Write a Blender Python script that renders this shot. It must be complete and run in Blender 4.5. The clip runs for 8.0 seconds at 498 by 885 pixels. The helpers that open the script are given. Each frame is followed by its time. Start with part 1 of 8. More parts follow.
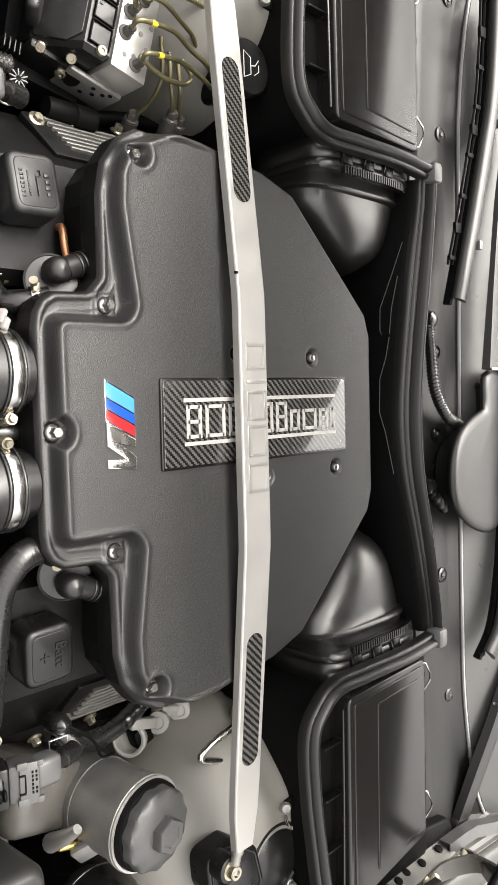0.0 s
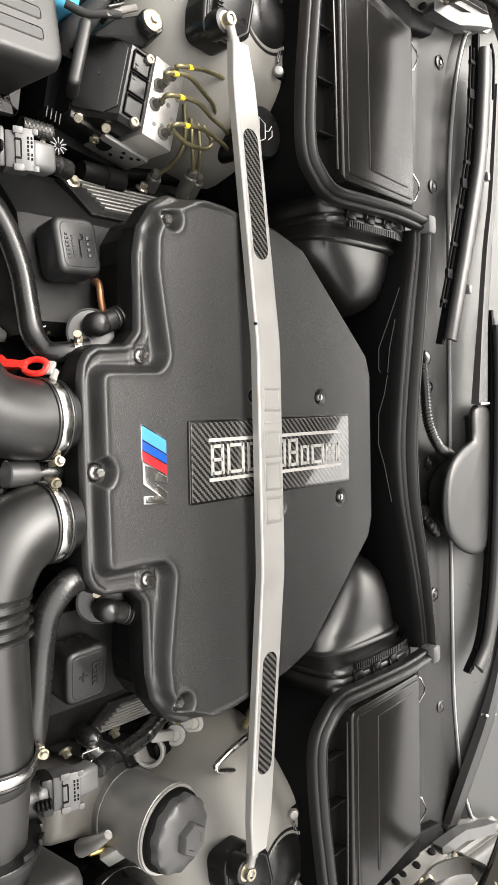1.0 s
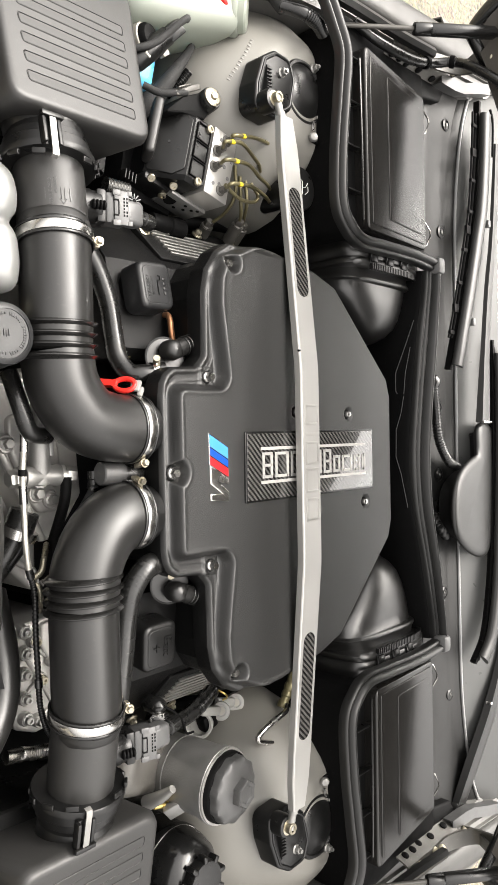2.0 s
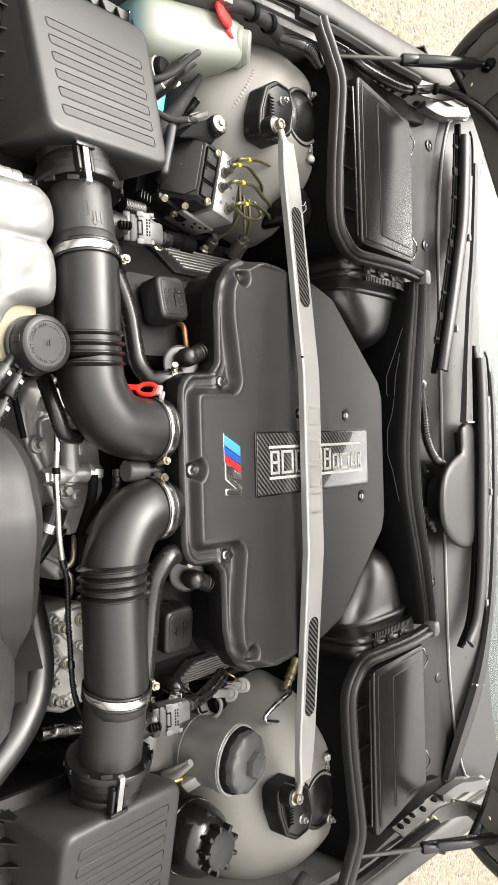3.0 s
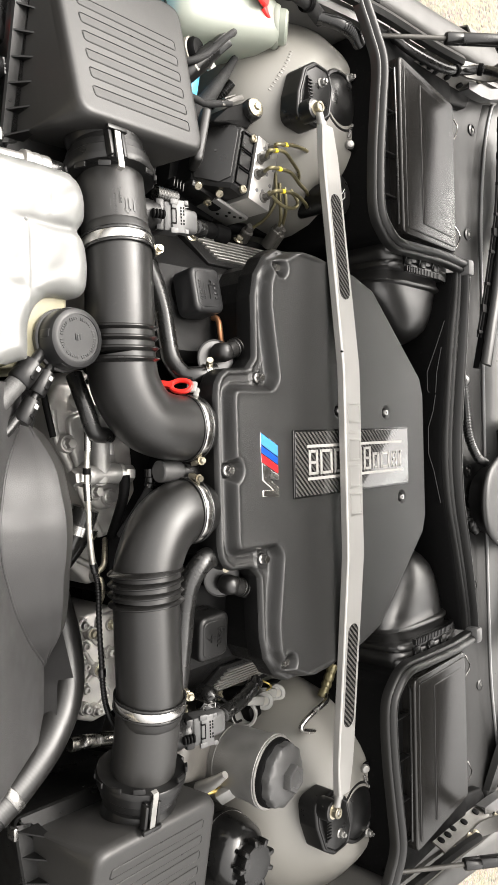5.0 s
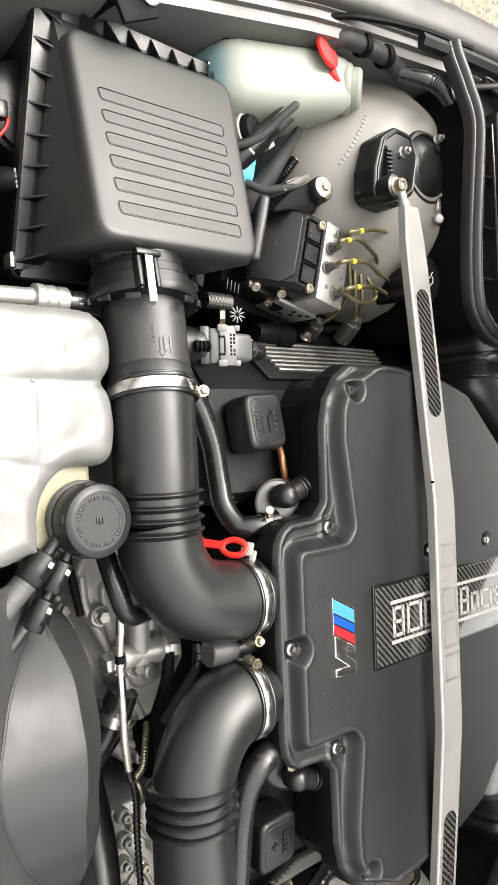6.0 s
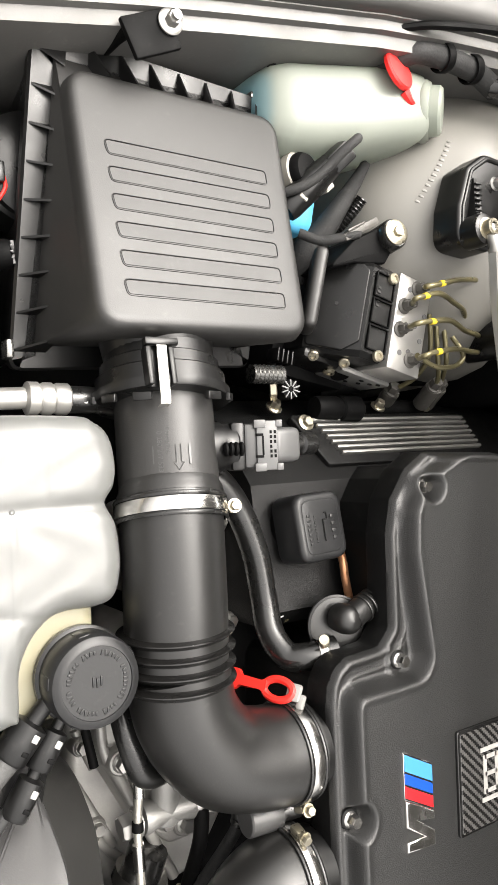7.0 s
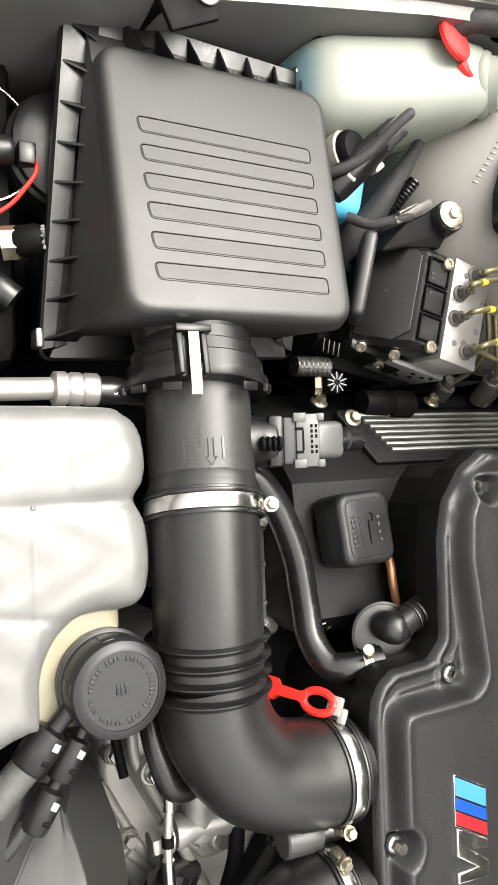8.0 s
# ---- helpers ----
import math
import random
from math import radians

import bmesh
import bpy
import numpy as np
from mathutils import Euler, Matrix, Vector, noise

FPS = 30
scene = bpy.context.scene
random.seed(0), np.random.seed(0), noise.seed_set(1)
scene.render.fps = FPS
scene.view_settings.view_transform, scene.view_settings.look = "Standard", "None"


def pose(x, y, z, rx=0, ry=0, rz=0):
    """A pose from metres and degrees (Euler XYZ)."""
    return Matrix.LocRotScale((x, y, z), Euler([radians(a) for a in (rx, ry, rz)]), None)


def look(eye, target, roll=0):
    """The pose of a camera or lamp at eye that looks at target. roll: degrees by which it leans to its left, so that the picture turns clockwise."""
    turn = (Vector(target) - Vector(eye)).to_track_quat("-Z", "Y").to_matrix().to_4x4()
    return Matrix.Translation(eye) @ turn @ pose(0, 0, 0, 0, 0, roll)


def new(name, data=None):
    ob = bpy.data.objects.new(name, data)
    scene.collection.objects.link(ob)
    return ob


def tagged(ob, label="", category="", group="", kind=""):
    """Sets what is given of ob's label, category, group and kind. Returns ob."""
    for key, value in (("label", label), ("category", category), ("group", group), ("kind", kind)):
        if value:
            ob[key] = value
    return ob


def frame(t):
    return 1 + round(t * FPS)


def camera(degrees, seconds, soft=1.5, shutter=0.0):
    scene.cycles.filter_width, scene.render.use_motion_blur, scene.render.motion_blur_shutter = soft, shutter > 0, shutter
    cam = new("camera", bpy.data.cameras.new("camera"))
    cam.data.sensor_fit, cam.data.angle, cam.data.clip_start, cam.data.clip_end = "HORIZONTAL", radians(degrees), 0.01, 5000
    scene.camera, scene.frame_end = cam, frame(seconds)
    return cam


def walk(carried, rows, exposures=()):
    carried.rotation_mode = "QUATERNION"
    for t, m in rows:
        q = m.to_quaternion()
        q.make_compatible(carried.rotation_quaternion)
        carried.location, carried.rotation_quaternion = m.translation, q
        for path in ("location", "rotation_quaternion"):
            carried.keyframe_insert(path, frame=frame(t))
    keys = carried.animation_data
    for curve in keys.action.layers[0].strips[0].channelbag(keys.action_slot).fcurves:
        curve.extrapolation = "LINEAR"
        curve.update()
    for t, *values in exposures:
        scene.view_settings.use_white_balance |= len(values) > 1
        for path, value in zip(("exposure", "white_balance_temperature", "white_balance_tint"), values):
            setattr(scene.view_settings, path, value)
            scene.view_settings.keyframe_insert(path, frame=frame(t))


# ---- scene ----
cam = camera(36.9, 8.0)
METRES, EYE, TILT, LEAN, TURN = 1.0, 1.52, -92.1, -45.0, -2.25
ROWS = [
    (0.0, 0.0, 0.0, 0.0, -0.0, 0.0, -0.0),
    (0.5, -0.011, -0.0326, 0.0083, -1.22, 0.53, -0.09),
    (1.0, -0.0486, -0.0801, 0.0307, -1.72, 0.78, -0.16),
    (1.5, -0.0901, -0.1616, 0.0158, -1.92, 2.13, -0.73),
    (3.0, -0.1874, -0.3206, -0.0107, -4.48, 3.22, 0.3),
    (3.5, -0.1916, -0.3337, -0.0071, -4.97, 3.0, 0.44),
    (4.0, -0.1955, -0.3323, -0.0083, -4.93, 2.8, 0.24),
    (5.5, -0.1918, -0.1931, 0.0085, 0.09, 2.92, 0.03),
    (6.0, -0.1788, -0.1003, 0.1868, 3.64, 3.13, 0.38),
    (6.5, -0.1628, -0.0224, 0.2628, 7.9, 3.31, 0.42),
    (7.0, -0.1391, 0.0462, 0.2912, 11.51, 3.6, 0.12),
    (7.5, -0.1337, 0.0835, 0.292, 14.08, 3.61, -0.23),
    (8.0, -0.1332, 0.0876, 0.2884, 15.86, 3.68, -0.58),
]
walk(cam, [(t, pose(0, 0.031, EYE, TILT, LEAN, TURN) @ pose(METRES * x, METRES * y, METRES * z, 90 + pitch, roll, yaw)) for t, x, y, z, yaw, pitch, roll in ROWS])

# ---- light ----
world = bpy.data.worlds.new("overcast_sky")
scene.world = world
world.use_nodes = True
wn = world.node_tree
sky = wn.nodes.new("ShaderNodeTexSky")
sky.sky_type, sky.sun_disc = "NISHITA", False
SUN_HIGH, SUN_TURN = radians(60), radians(48)
sky.sun_elevation, sky.sun_rotation = SUN_HIGH, SUN_TURN
sky.air_density, sky.dust_density, sky.ozone_density = 1.0, 4.0, 1.0
grey = wn.nodes.new("ShaderNodeHueSaturation")
grey.inputs["Saturation"].default_value = 0.04
wn.links.new(sky.outputs[0], grey.inputs["Color"])
warm = wn.nodes.new("ShaderNodeVectorMath")
warm.operation = "MULTIPLY"
warm.inputs[1].default_value = (1.045, 1.0, 0.95)
wn.links.new(grey.outputs[0], warm.inputs[0])
# an overcast sky is brightest overhead and falls off smoothly to the horizon
across = wn.nodes.new("ShaderNodeTexCoord")
height = wn.nodes.new("ShaderNodeSeparateXYZ")
wn.links.new(across.outputs["Generated"], height.inputs[0])
fall = wn.nodes.new("ShaderNodeMapRange")
fall.interpolation_type = "SMOOTHSTEP"
fall.inputs["From Min"].default_value, fall.inputs["From Max"].default_value = -0.1, 1.0
fall.inputs["To Min"].default_value, fall.inputs["To Max"].default_value = 0.14, 2.3
wn.links.new(height.outputs["Z"], fall.inputs["Value"])
veil = wn.nodes.new("ShaderNodeVectorMath")
veil.operation = "SCALE"
wn.links.new(warm.outputs[0], veil.inputs[0])
wn.links.new(fall.outputs[0], veil.inputs["Scale"])
wn.links.new(veil.outputs[0], wn.nodes["Background"].inputs["Color"])
wn.nodes["Background"].inputs["Strength"].default_value = 0.195
sun = new("sun", bpy.data.lights.new("sun", "SUN"))
sun.data.energy, sun.data.angle, sun.data.color = 1.5, radians(65), (1.0, 0.93, 0.83)
sun.matrix_world = look((0.4 + 5.0 * math.cos(SUN_HIGH) * math.sin(SUN_TURN), 5.0 * math.cos(SUN_HIGH) * math.cos(SUN_TURN), 0.8 + 5.0 * math.sin(SUN_HIGH)), (0.4, 0.0, 0.8))
scene.view_settings.exposure = 1.24


# ---- materials ----
def mat(name, color, rough=0.5, metal=0.0, grain=0.0, scale=400.0, vary=0.12, blotch=9.0, dust=0.0, coat=0.0, spec=0.65, rvary=0.08, sss=0.0):
    m = bpy.data.materials.new(name)
    m.use_nodes = True
    nt = m.node_tree
    b = nt.nodes["Principled BSDF"]
    b.inputs["Metallic"].default_value = metal
    b.inputs["Specular IOR Level"].default_value = spec
    b.inputs["Coat Weight"].default_value = coat
    b.inputs["Coat Roughness"].default_value = 0.12
    tc = nt.nodes.new("ShaderNodeTexCoord")
    big = nt.nodes.new("ShaderNodeTexNoise")
    big.inputs["Scale"].default_value, big.inputs["Detail"].default_value = blotch, 6
    nt.links.new(tc.outputs["Object"], big.inputs["Vector"])
    ramp = nt.nodes.new("ShaderNodeMapRange")
    ramp.inputs["From Min"].default_value, ramp.inputs["From Max"].default_value = 0.3, 0.7
    ramp.inputs["To Min"].default_value, ramp.inputs["To Max"].default_value = 1 - vary, 1 + vary
    nt.links.new(big.outputs["Fac"], ramp.inputs["Value"])
    mul = nt.nodes.new("ShaderNodeVectorMath")
    mul.operation = "SCALE"
    mul.inputs[0].default_value = color
    nt.links.new(ramp.outputs[0], mul.inputs["Scale"])
    last = mul.outputs[0]
    if dust:
        sp = nt.nodes.new("ShaderNodeTexNoise")
        sp.inputs["Scale"].default_value, sp.inputs["Detail"].default_value = 170.0, 4
        nt.links.new(tc.outputs["Object"], sp.inputs["Vector"])
        cut = nt.nodes.new("ShaderNodeMapRange")
        cut.inputs["From Min"].default_value, cut.inputs["From Max"].default_value = 0.60, 0.78
        cut.inputs["To Max"].default_value = dust
        nt.links.new(sp.outputs["Fac"], cut.inputs["Value"])
        mix = nt.nodes.new("ShaderNodeMix")
        mix.data_type = "RGBA"
        mix.inputs["B"].default_value = (0.32, 0.30, 0.27, 1)
        nt.links.new(cut.outputs[0], mix.inputs["Factor"])
        nt.links.new(last, mix.inputs["A"])
        last = mix.outputs["Result"]
    nt.links.new(last, b.inputs["Base Color"])
    rr = nt.nodes.new("ShaderNodeMapRange")
    rr.inputs["From Min"].default_value, rr.inputs["From Max"].default_value = 0.3, 0.7
    rr.inputs["To Min"].default_value, rr.inputs["To Max"].default_value = rough - rvary, rough + rvary
    mid = nt.nodes.new("ShaderNodeTexNoise")
    mid.inputs["Scale"].default_value, mid.inputs["Detail"].default_value = blotch * 4, 5
    nt.links.new(tc.outputs["Object"], mid.inputs["Vector"])
    nt.links.new(mid.outputs["Fac"], rr.inputs["Value"])
    nt.links.new(rr.outputs[0], b.inputs["Roughness"])
    if grain:
        fine = nt.nodes.new("ShaderNodeTexNoise")
        fine.inputs["Scale"].default_value, fine.inputs["Detail"].default_value = scale, 3
        nt.links.new(tc.outputs["Object"], fine.inputs["Vector"])
        bump = nt.nodes.new("ShaderNodeBump")
        bump.inputs["Strength"].default_value, bump.inputs["Distance"].default_value = grain, 0.0006
        nt.links.new(fine.outputs["Fac"], bump.inputs["Height"])
        nt.links.new(bump.outputs[0], b.inputs["Normal"])
    if sss:
        b.inputs["Subsurface Weight"].default_value = sss
        b.inputs["Subsurface Radius"].default_value = (0.02, 0.02, 0.018)
    return m


def stretched(m, factors):
    """Stretch a material's fine grain along an axis, as brushing does."""
    nt = m.node_tree
    mp = nt.nodes.new("ShaderNodeMapping")
    mp.inputs["Scale"].default_value = factors
    tc = next(n for n in nt.nodes if n.type == "TEX_COORD")
    nt.links.new(tc.outputs["Object"], mp.inputs["Vector"])
    for n in nt.nodes:
        if n.type == "TEX_NOISE" and n.inputs["Scale"].default_value > 100:
            nt.links.new(mp.outputs[0], n.inputs["Vector"])
    return m


COVER = mat("grained_black_plastic", (0.0082, 0.0082, 0.0080), 0.36, grain=0.75, scale=850, vary=0.14, spec=0.75, rvary=0.015)
PLASTIC = mat("black_plastic", (0.0055, 0.0055, 0.0055), 0.33, grain=0.10, scale=900, dust=0.03, spec=0.42)
SATIN = mat("satin_black_plastic", (0.007, 0.0068, 0.0066), 0.24, grain=0.04, scale=900, dust=0.02, spec=0.6, rvary=0.05)
GREYBLACK = mat("dusty_grey_black_plastic", (0.0155, 0.0151, 0.0145), 0.47, grain=0.14, scale=1100, dust=0.03, vary=0.06, rvary=0.025, spec=0.64)
# black parts and gap fillers, kept near black for the shade in gaps
DARK = mat("near_black_parts_and_gaps", (0.0025, 0.0025, 0.0026), 0.6, grain=0.1, dust=0.02, spec=0.09)
LIDS = mat("smooth_grey_black_plastic", (0.012, 0.0113, 0.0105), 0.25, grain=0.03, scale=300, blotch=14, rvary=0.02, spec=0.5)
UNDERSIDE = mat("dull_hood_underside", (0.062, 0.057, 0.051), 0.6, grain=0.3, scale=200, vary=0.2, dust=0.1, spec=0.4)
SHROUD = mat("matt_shroud_plastic", (0.029, 0.0286, 0.0288), 0.46, grain=0.25, scale=900, dust=0.03, spec=0.4)
HINGE = mat("dull_grey_steel", (0.075, 0.071, 0.064), 0.45, 0.2, grain=0.15, vary=0.2, blotch=25, dust=0.15)
COWL = mat("satin_cowl_plastic", (0.0095, 0.0095, 0.0094), 0.44, grain=0.08, scale=600, vary=0.15, dust=0.02, spec=0.26, rvary=0.04)
BOOT = mat("matt_black_rubber", (0.009, 0.0088, 0.0085), 0.36, grain=0.08, scale=700, dust=0.03, spec=0.62, rvary=0.03)
DUCT = mat("satin_duct_plastic", (0.008, 0.0078, 0.0075), 0.32, grain=0.0, spec=0.9, rvary=0.04)
BRAID = mat("braided_hose", (0.050, 0.050, 0.049), 0.55, grain=1.0, scale=330, vary=0.2, blotch=120)
# valve cover paint; also the shade on the engine cover's wall
CRACKLE = mat("crackle_paint_and_wall_shade", (0.0045, 0.0045, 0.0045), 0.42, grain=0.5, scale=1500, dust=0.03, spec=0.20)
RUBBER = mat("black_rubber", (0.008, 0.008, 0.0078), 0.27, grain=0.05, scale=700, dust=0.05)
SEAL = mat("rubber_seal", (0.008, 0.008, 0.0078), 0.38, grain=0.05, spec=0.5, rvary=0.03)
CLOTH = mat("woven_tape", (0.007, 0.007, 0.007), 0.8, grain=0.8, scale=500, dust=0.05)
GLOSS = mat("gloss_black_paint", (0.006, 0.006, 0.006), 0.22, dust=0.02)
BRUSHED = stretched(mat("brushed_aluminium", (0.40, 0.393, 0.378), 0.42, 0.55, grain=0.16, scale=300, vary=0.07), (1, 0.05, 1))
FINS = mat("finned_aluminium", (0.34, 0.335, 0.32), 0.42, 0.8, grain=0.1, vary=0.1)
CAST = mat("cast_aluminium", (0.37, 0.362, 0.345), 0.44, 0.5, grain=0.35, scale=350, vary=0.25, blotch=24, dust=0.15)
# weathered castings; a darker copy of CAST where more light falls
WEATHERED = mat("weathered_casting", (0.265, 0.262, 0.253), 0.46, 0.6, grain=0.4, scale=350, vary=0.22, blotch=22, dust=0.1)
EDGEBAND = mat("reflection_grey_band", (0.062, 0.063, 0.062), 0.35, vary=0.04, spec=0.4)
ALLOY = mat("machined_aluminium", (0.42, 0.412, 0.395), 0.36, 0.75, grain=0.08, vary=0.09)
STEEL = mat("bright_steel", (0.62, 0.61, 0.59), 0.22, 1.0, grain=0.04, vary=0.08)
ZINC = mat("zinc_plated_steel", (0.42, 0.385, 0.30), 0.34, 0.9, grain=0.1, vary=0.2, blotch=60)
BRAIDSTEEL = mat("braided_steel", (0.55, 0.53, 0.48), 0.36, 0.8, grain=0.9, scale=420, vary=0.15, blotch=200)
BRASS = mat("yellow_zinc", (0.55, 0.42, 0.14), 0.35, 0.9, vary=0.15, blotch=40)
LINE = mat("olive_coated_pipe", (0.17, 0.15, 0.08), 0.34, 0.55, vary=0.2, blotch=30)
COPPER = mat("copper", (0.55, 0.27, 0.14), 0.38, 0.8, vary=0.15, blotch=40)
CHROME = mat("chrome", (0.80, 0.80, 0.80), 0.06, 1.0, vary=0.02, rvary=0.02)
PAINT = mat("grey_body_paint", (0.178, 0.172, 0.156), 0.46, 0.0, grain=0.03, vary=0.06, blotch=5, dust=0.05)
PRIMER = mat("dull_body_paint", (0.10, 0.098, 0.093), 0.5, 0.1, grain=0.1, vary=0.12, blotch=8, dust=0.12)
FENDER = mat("grey_metallic_paint", (0.052, 0.051, 0.049), 0.42, 0.15, vary=0.04, spec=0.3)
MILK = mat("milky_plastic", (0.128, 0.130, 0.126), 0.36, grain=0.10, scale=90, vary=0.07, blotch=26, sss=0.5)
AMBER = mat("milky_plastic_with_coolant", (0.255, 0.238, 0.165), 0.36, grain=0.06, scale=120, vary=0.05, sss=0.3)
WHITE = mat("white_print", (0.78, 0.78, 0.75), 0.5)
SILVERINK = mat("silver_print", (0.45, 0.44, 0.42), 0.35, 0.3)
RED = mat("red_plastic", (0.72, 0.028, 0.020), 0.38, vary=0.06)
WIPER = mat("satin_wiper_paint", (0.011, 0.011, 0.0108), 0.36, grain=0.05, scale=700, dust=0.02, spec=0.42, rvary=0.03)
INSULATION = mat("fibre_insulation", (0.040, 0.038, 0.035), 0.85, grain=0.8, scale=260, vary=0.2, blotch=30, spec=0.2)
DARKSTEEL = mat("dark_plated_steel", (0.20, 0.198, 0.19), 0.28, 0.9, grain=0.05, vary=0.15, blotch=60)
LATCHGREY = mat("latch_grey_plastic", (0.066, 0.066, 0.066), 0.42, grain=0.1, dust=0.05)
CAPRED = mat("red_cap", (0.75, 0.020, 0.018), 0.45, vary=0.05)
BLUE = mat("blue_washer_fluid_plastic", (0.10, 0.42, 0.66), 0.3, vary=0.05, sss=0.2)
BADGEBLUE = mat("light_blue_enamel", (0.06, 0.25, 0.54), 0.2)
BADGENAVY = mat("dark_blue_enamel", (0.012, 0.07, 0.36), 0.2)
BADGERED = mat("red_enamel", (0.62, 0.020, 0.025), 0.2)
YELLOW = mat("yellow_paint_mark", (0.75, 0.58, 0.03), 0.5)
LIGHTGREY = mat("light_grey_plastic", (0.19, 0.19, 0.19), 0.45, grain=0.1, dust=0.05)
CAPGREY = mat("grey_cap_plastic", (0.013, 0.0132, 0.0138), 0.36, grain=0.08, dust=0.03, spec=0.36)
METERGREY = mat("meter_grey_plastic", (0.042, 0.042, 0.042), 0.42, grain=0.12, dust=0.06)
MIDGREY = mat("mid_grey_plastic", (0.085, 0.085, 0.085), 0.45, grain=0.1, dust=0.05)
PALE = mat("pale_grey_plastic", (0.26, 0.258, 0.245), 0.45, grain=0.08)
FAWN = mat("dull_fawn_plastic", (0.30, 0.285, 0.25), 0.5, grain=0.1)
INTERIOR = mat("plain_interior_tone", (0.040, 0.045, 0.045), 0.6)


def weave_material():
    m = mat("carbon_twill", (0.02, 0.02, 0.02), 0.18, coat=1.0, rvary=0.03)
    nt = m.node_tree
    b = nt.nodes["Principled BSDF"]
    b.inputs["Coat Roughness"].default_value = 0.03
    tc = next(n for n in nt.nodes if n.type == "TEX_COORD")
    sep = nt.nodes.new("ShaderNodeSeparateXYZ")
    nt.links.new(tc.outputs["Object"], sep.inputs[0])

    def calc(op, a, c):
        n = nt.nodes.new("ShaderNodeMath")
        n.operation = op
        for i, v in enumerate((a, c)):
            if isinstance(v, (int, float)):
                n.inputs[i].default_value = v
            else:
                nt.links.new(v, n.inputs[i])
        return n.outputs[0]

    tow = 460.0
    u = calc("FLOOR", calc("MULTIPLY", sep.outputs["X"], tow), 0)
    v = calc("FLOOR", calc("MULTIPLY", sep.outputs["Y"], tow), 0)
    step = calc("MODULO", calc("ADD", calc("ADD", u, v), 4000.0), 4.0)
    over = calc("LESS_THAN", step, 1.5)
    mix = nt.nodes.new("ShaderNodeMix")
    mix.data_type = "RGBA"
    mix.inputs["A"].default_value = (0.008, 0.008, 0.008, 1)
    mix.inputs["B"].default_value = (0.075, 0.072, 0.069, 1)
    nt.links.new(over, mix.inputs["Factor"])
    nt.links.new(mix.outputs["Result"], b.inputs["Base Color"])
    return m


def glass_material():
    m = bpy.data.materials.new("windscreen_glass")
    m.use_nodes = True
    b = m.node_tree.nodes["Principled BSDF"]
    b.inputs["Base Color"].default_value = (0.90, 0.95, 0.94, 1)
    b.inputs["Roughness"].default_value = 0.02
    b.inputs["IOR"].default_value = 1.24
    b.inputs["Transmission Weight"].default_value = 1.0
    return m


def ground_material():
    m = mat("exposed_aggregate", (0.092, 0.082, 0.060), 0.85, vary=0.14, blotch=1.5)
    nt = m.node_tree
    b = nt.nodes["Principled BSDF"]
    tc = next(n for n in nt.nodes if n.type == "TEX_COORD")
    vor = nt.nodes.new("ShaderNodeTexVoronoi")
    vor.inputs["Scale"].default_value = 85.0
    nt.links.new(tc.outputs["Object"], vor.inputs["Vector"])
    hs = nt.nodes.new("ShaderNodeHueSaturation")
    hs.inputs["Saturation"].default_value = 0.25
    nt.links.new(vor.outputs["Color"], hs.inputs["Color"])
    mix = nt.nodes.new("ShaderNodeMix")
    mix.data_type, mix.blend_type = "RGBA", "OVERLAY"
    mix.inputs["Factor"].default_value = 0.9
    nt.links.new(b.inputs["Base Color"].links[0].from_socket, mix.inputs["A"])
    nt.links.new(hs.outputs[0], mix.inputs["B"])
    nt.links.new(mix.outputs["Result"], b.inputs["Base Color"])
    bump = nt.nodes.new("ShaderNodeBump")
    bump.inputs["Strength"].default_value, bump.inputs["Distance"].default_value = 0.7, 0.004
    bump.invert = True
    nt.links.new(vor.outputs["Distance"], bump.inputs["Height"])
    nt.links.new(bump.outputs[0], b.inputs["Normal"])
    return m


CARBON = weave_material()
GLASS = glass_material()
GROUND = ground_material()


def washer_material():
    """Milky bottle wall, tinted where the blue fluid stands behind it."""
    m = mat("milky_bottle", (0.42, 0.45, 0.395), 0.38, grain=0.05, scale=120, vary=0.03)
    nt = m.node_tree
    b = nt.nodes["Principled BSDF"]
    tc = next(n for n in nt.nodes if n.type == "TEX_COORD")
    sep = nt.nodes.new("ShaderNodeSeparateXYZ")
    nt.links.new(tc.outputs["Object"], sep.inputs[0])
    mr = nt.nodes.new("ShaderNodeMapRange")
    mr.interpolation_type = "SMOOTHSTEP"
    mr.inputs["From Min"].default_value, mr.inputs["From Max"].default_value = -0.064, -0.044
    mr.inputs["To Min"].default_value, mr.inputs["To Max"].default_value = 1.0, 0.0
    nt.links.new(sep.outputs["X"], mr.inputs["Value"])
    mix = nt.nodes.new("ShaderNodeMix")
    mix.data_type = "RGBA"
    mix.inputs["B"].default_value = (0.22, 0.52, 0.66, 1)
    nt.links.new(mr.outputs[0], mix.inputs["Factor"])
    nt.links.new(b.inputs["Base Color"].links[0].from_socket, mix.inputs["A"])
    nt.links.new(mix.outputs["Result"], b.inputs["Base Color"])
    return translucent(m, 0.55)


def translucent(m, share):
    """Let a share of the light pass through a thin milky wall."""
    nt = m.node_tree
    b = nt.nodes["Principled BSDF"]
    tr = nt.nodes.new("ShaderNodeBsdfTranslucent")
    nt.links.new(b.inputs["Base Color"].links[0].from_socket, tr.inputs["Color"])
    mx = nt.nodes.new("ShaderNodeMixShader")
    mx.inputs[0].default_value = share
    nt.links.new(b.outputs[0], mx.inputs[1])
    nt.links.new(tr.outputs[0], mx.inputs[2])
    nt.links.new(mx.outputs[0], nt.nodes["Material Output"].inputs["Surface"])
    return m


BOTTLE = washer_material()


# ---- mesh tools ----
def V(*a):
    return Vector(a)


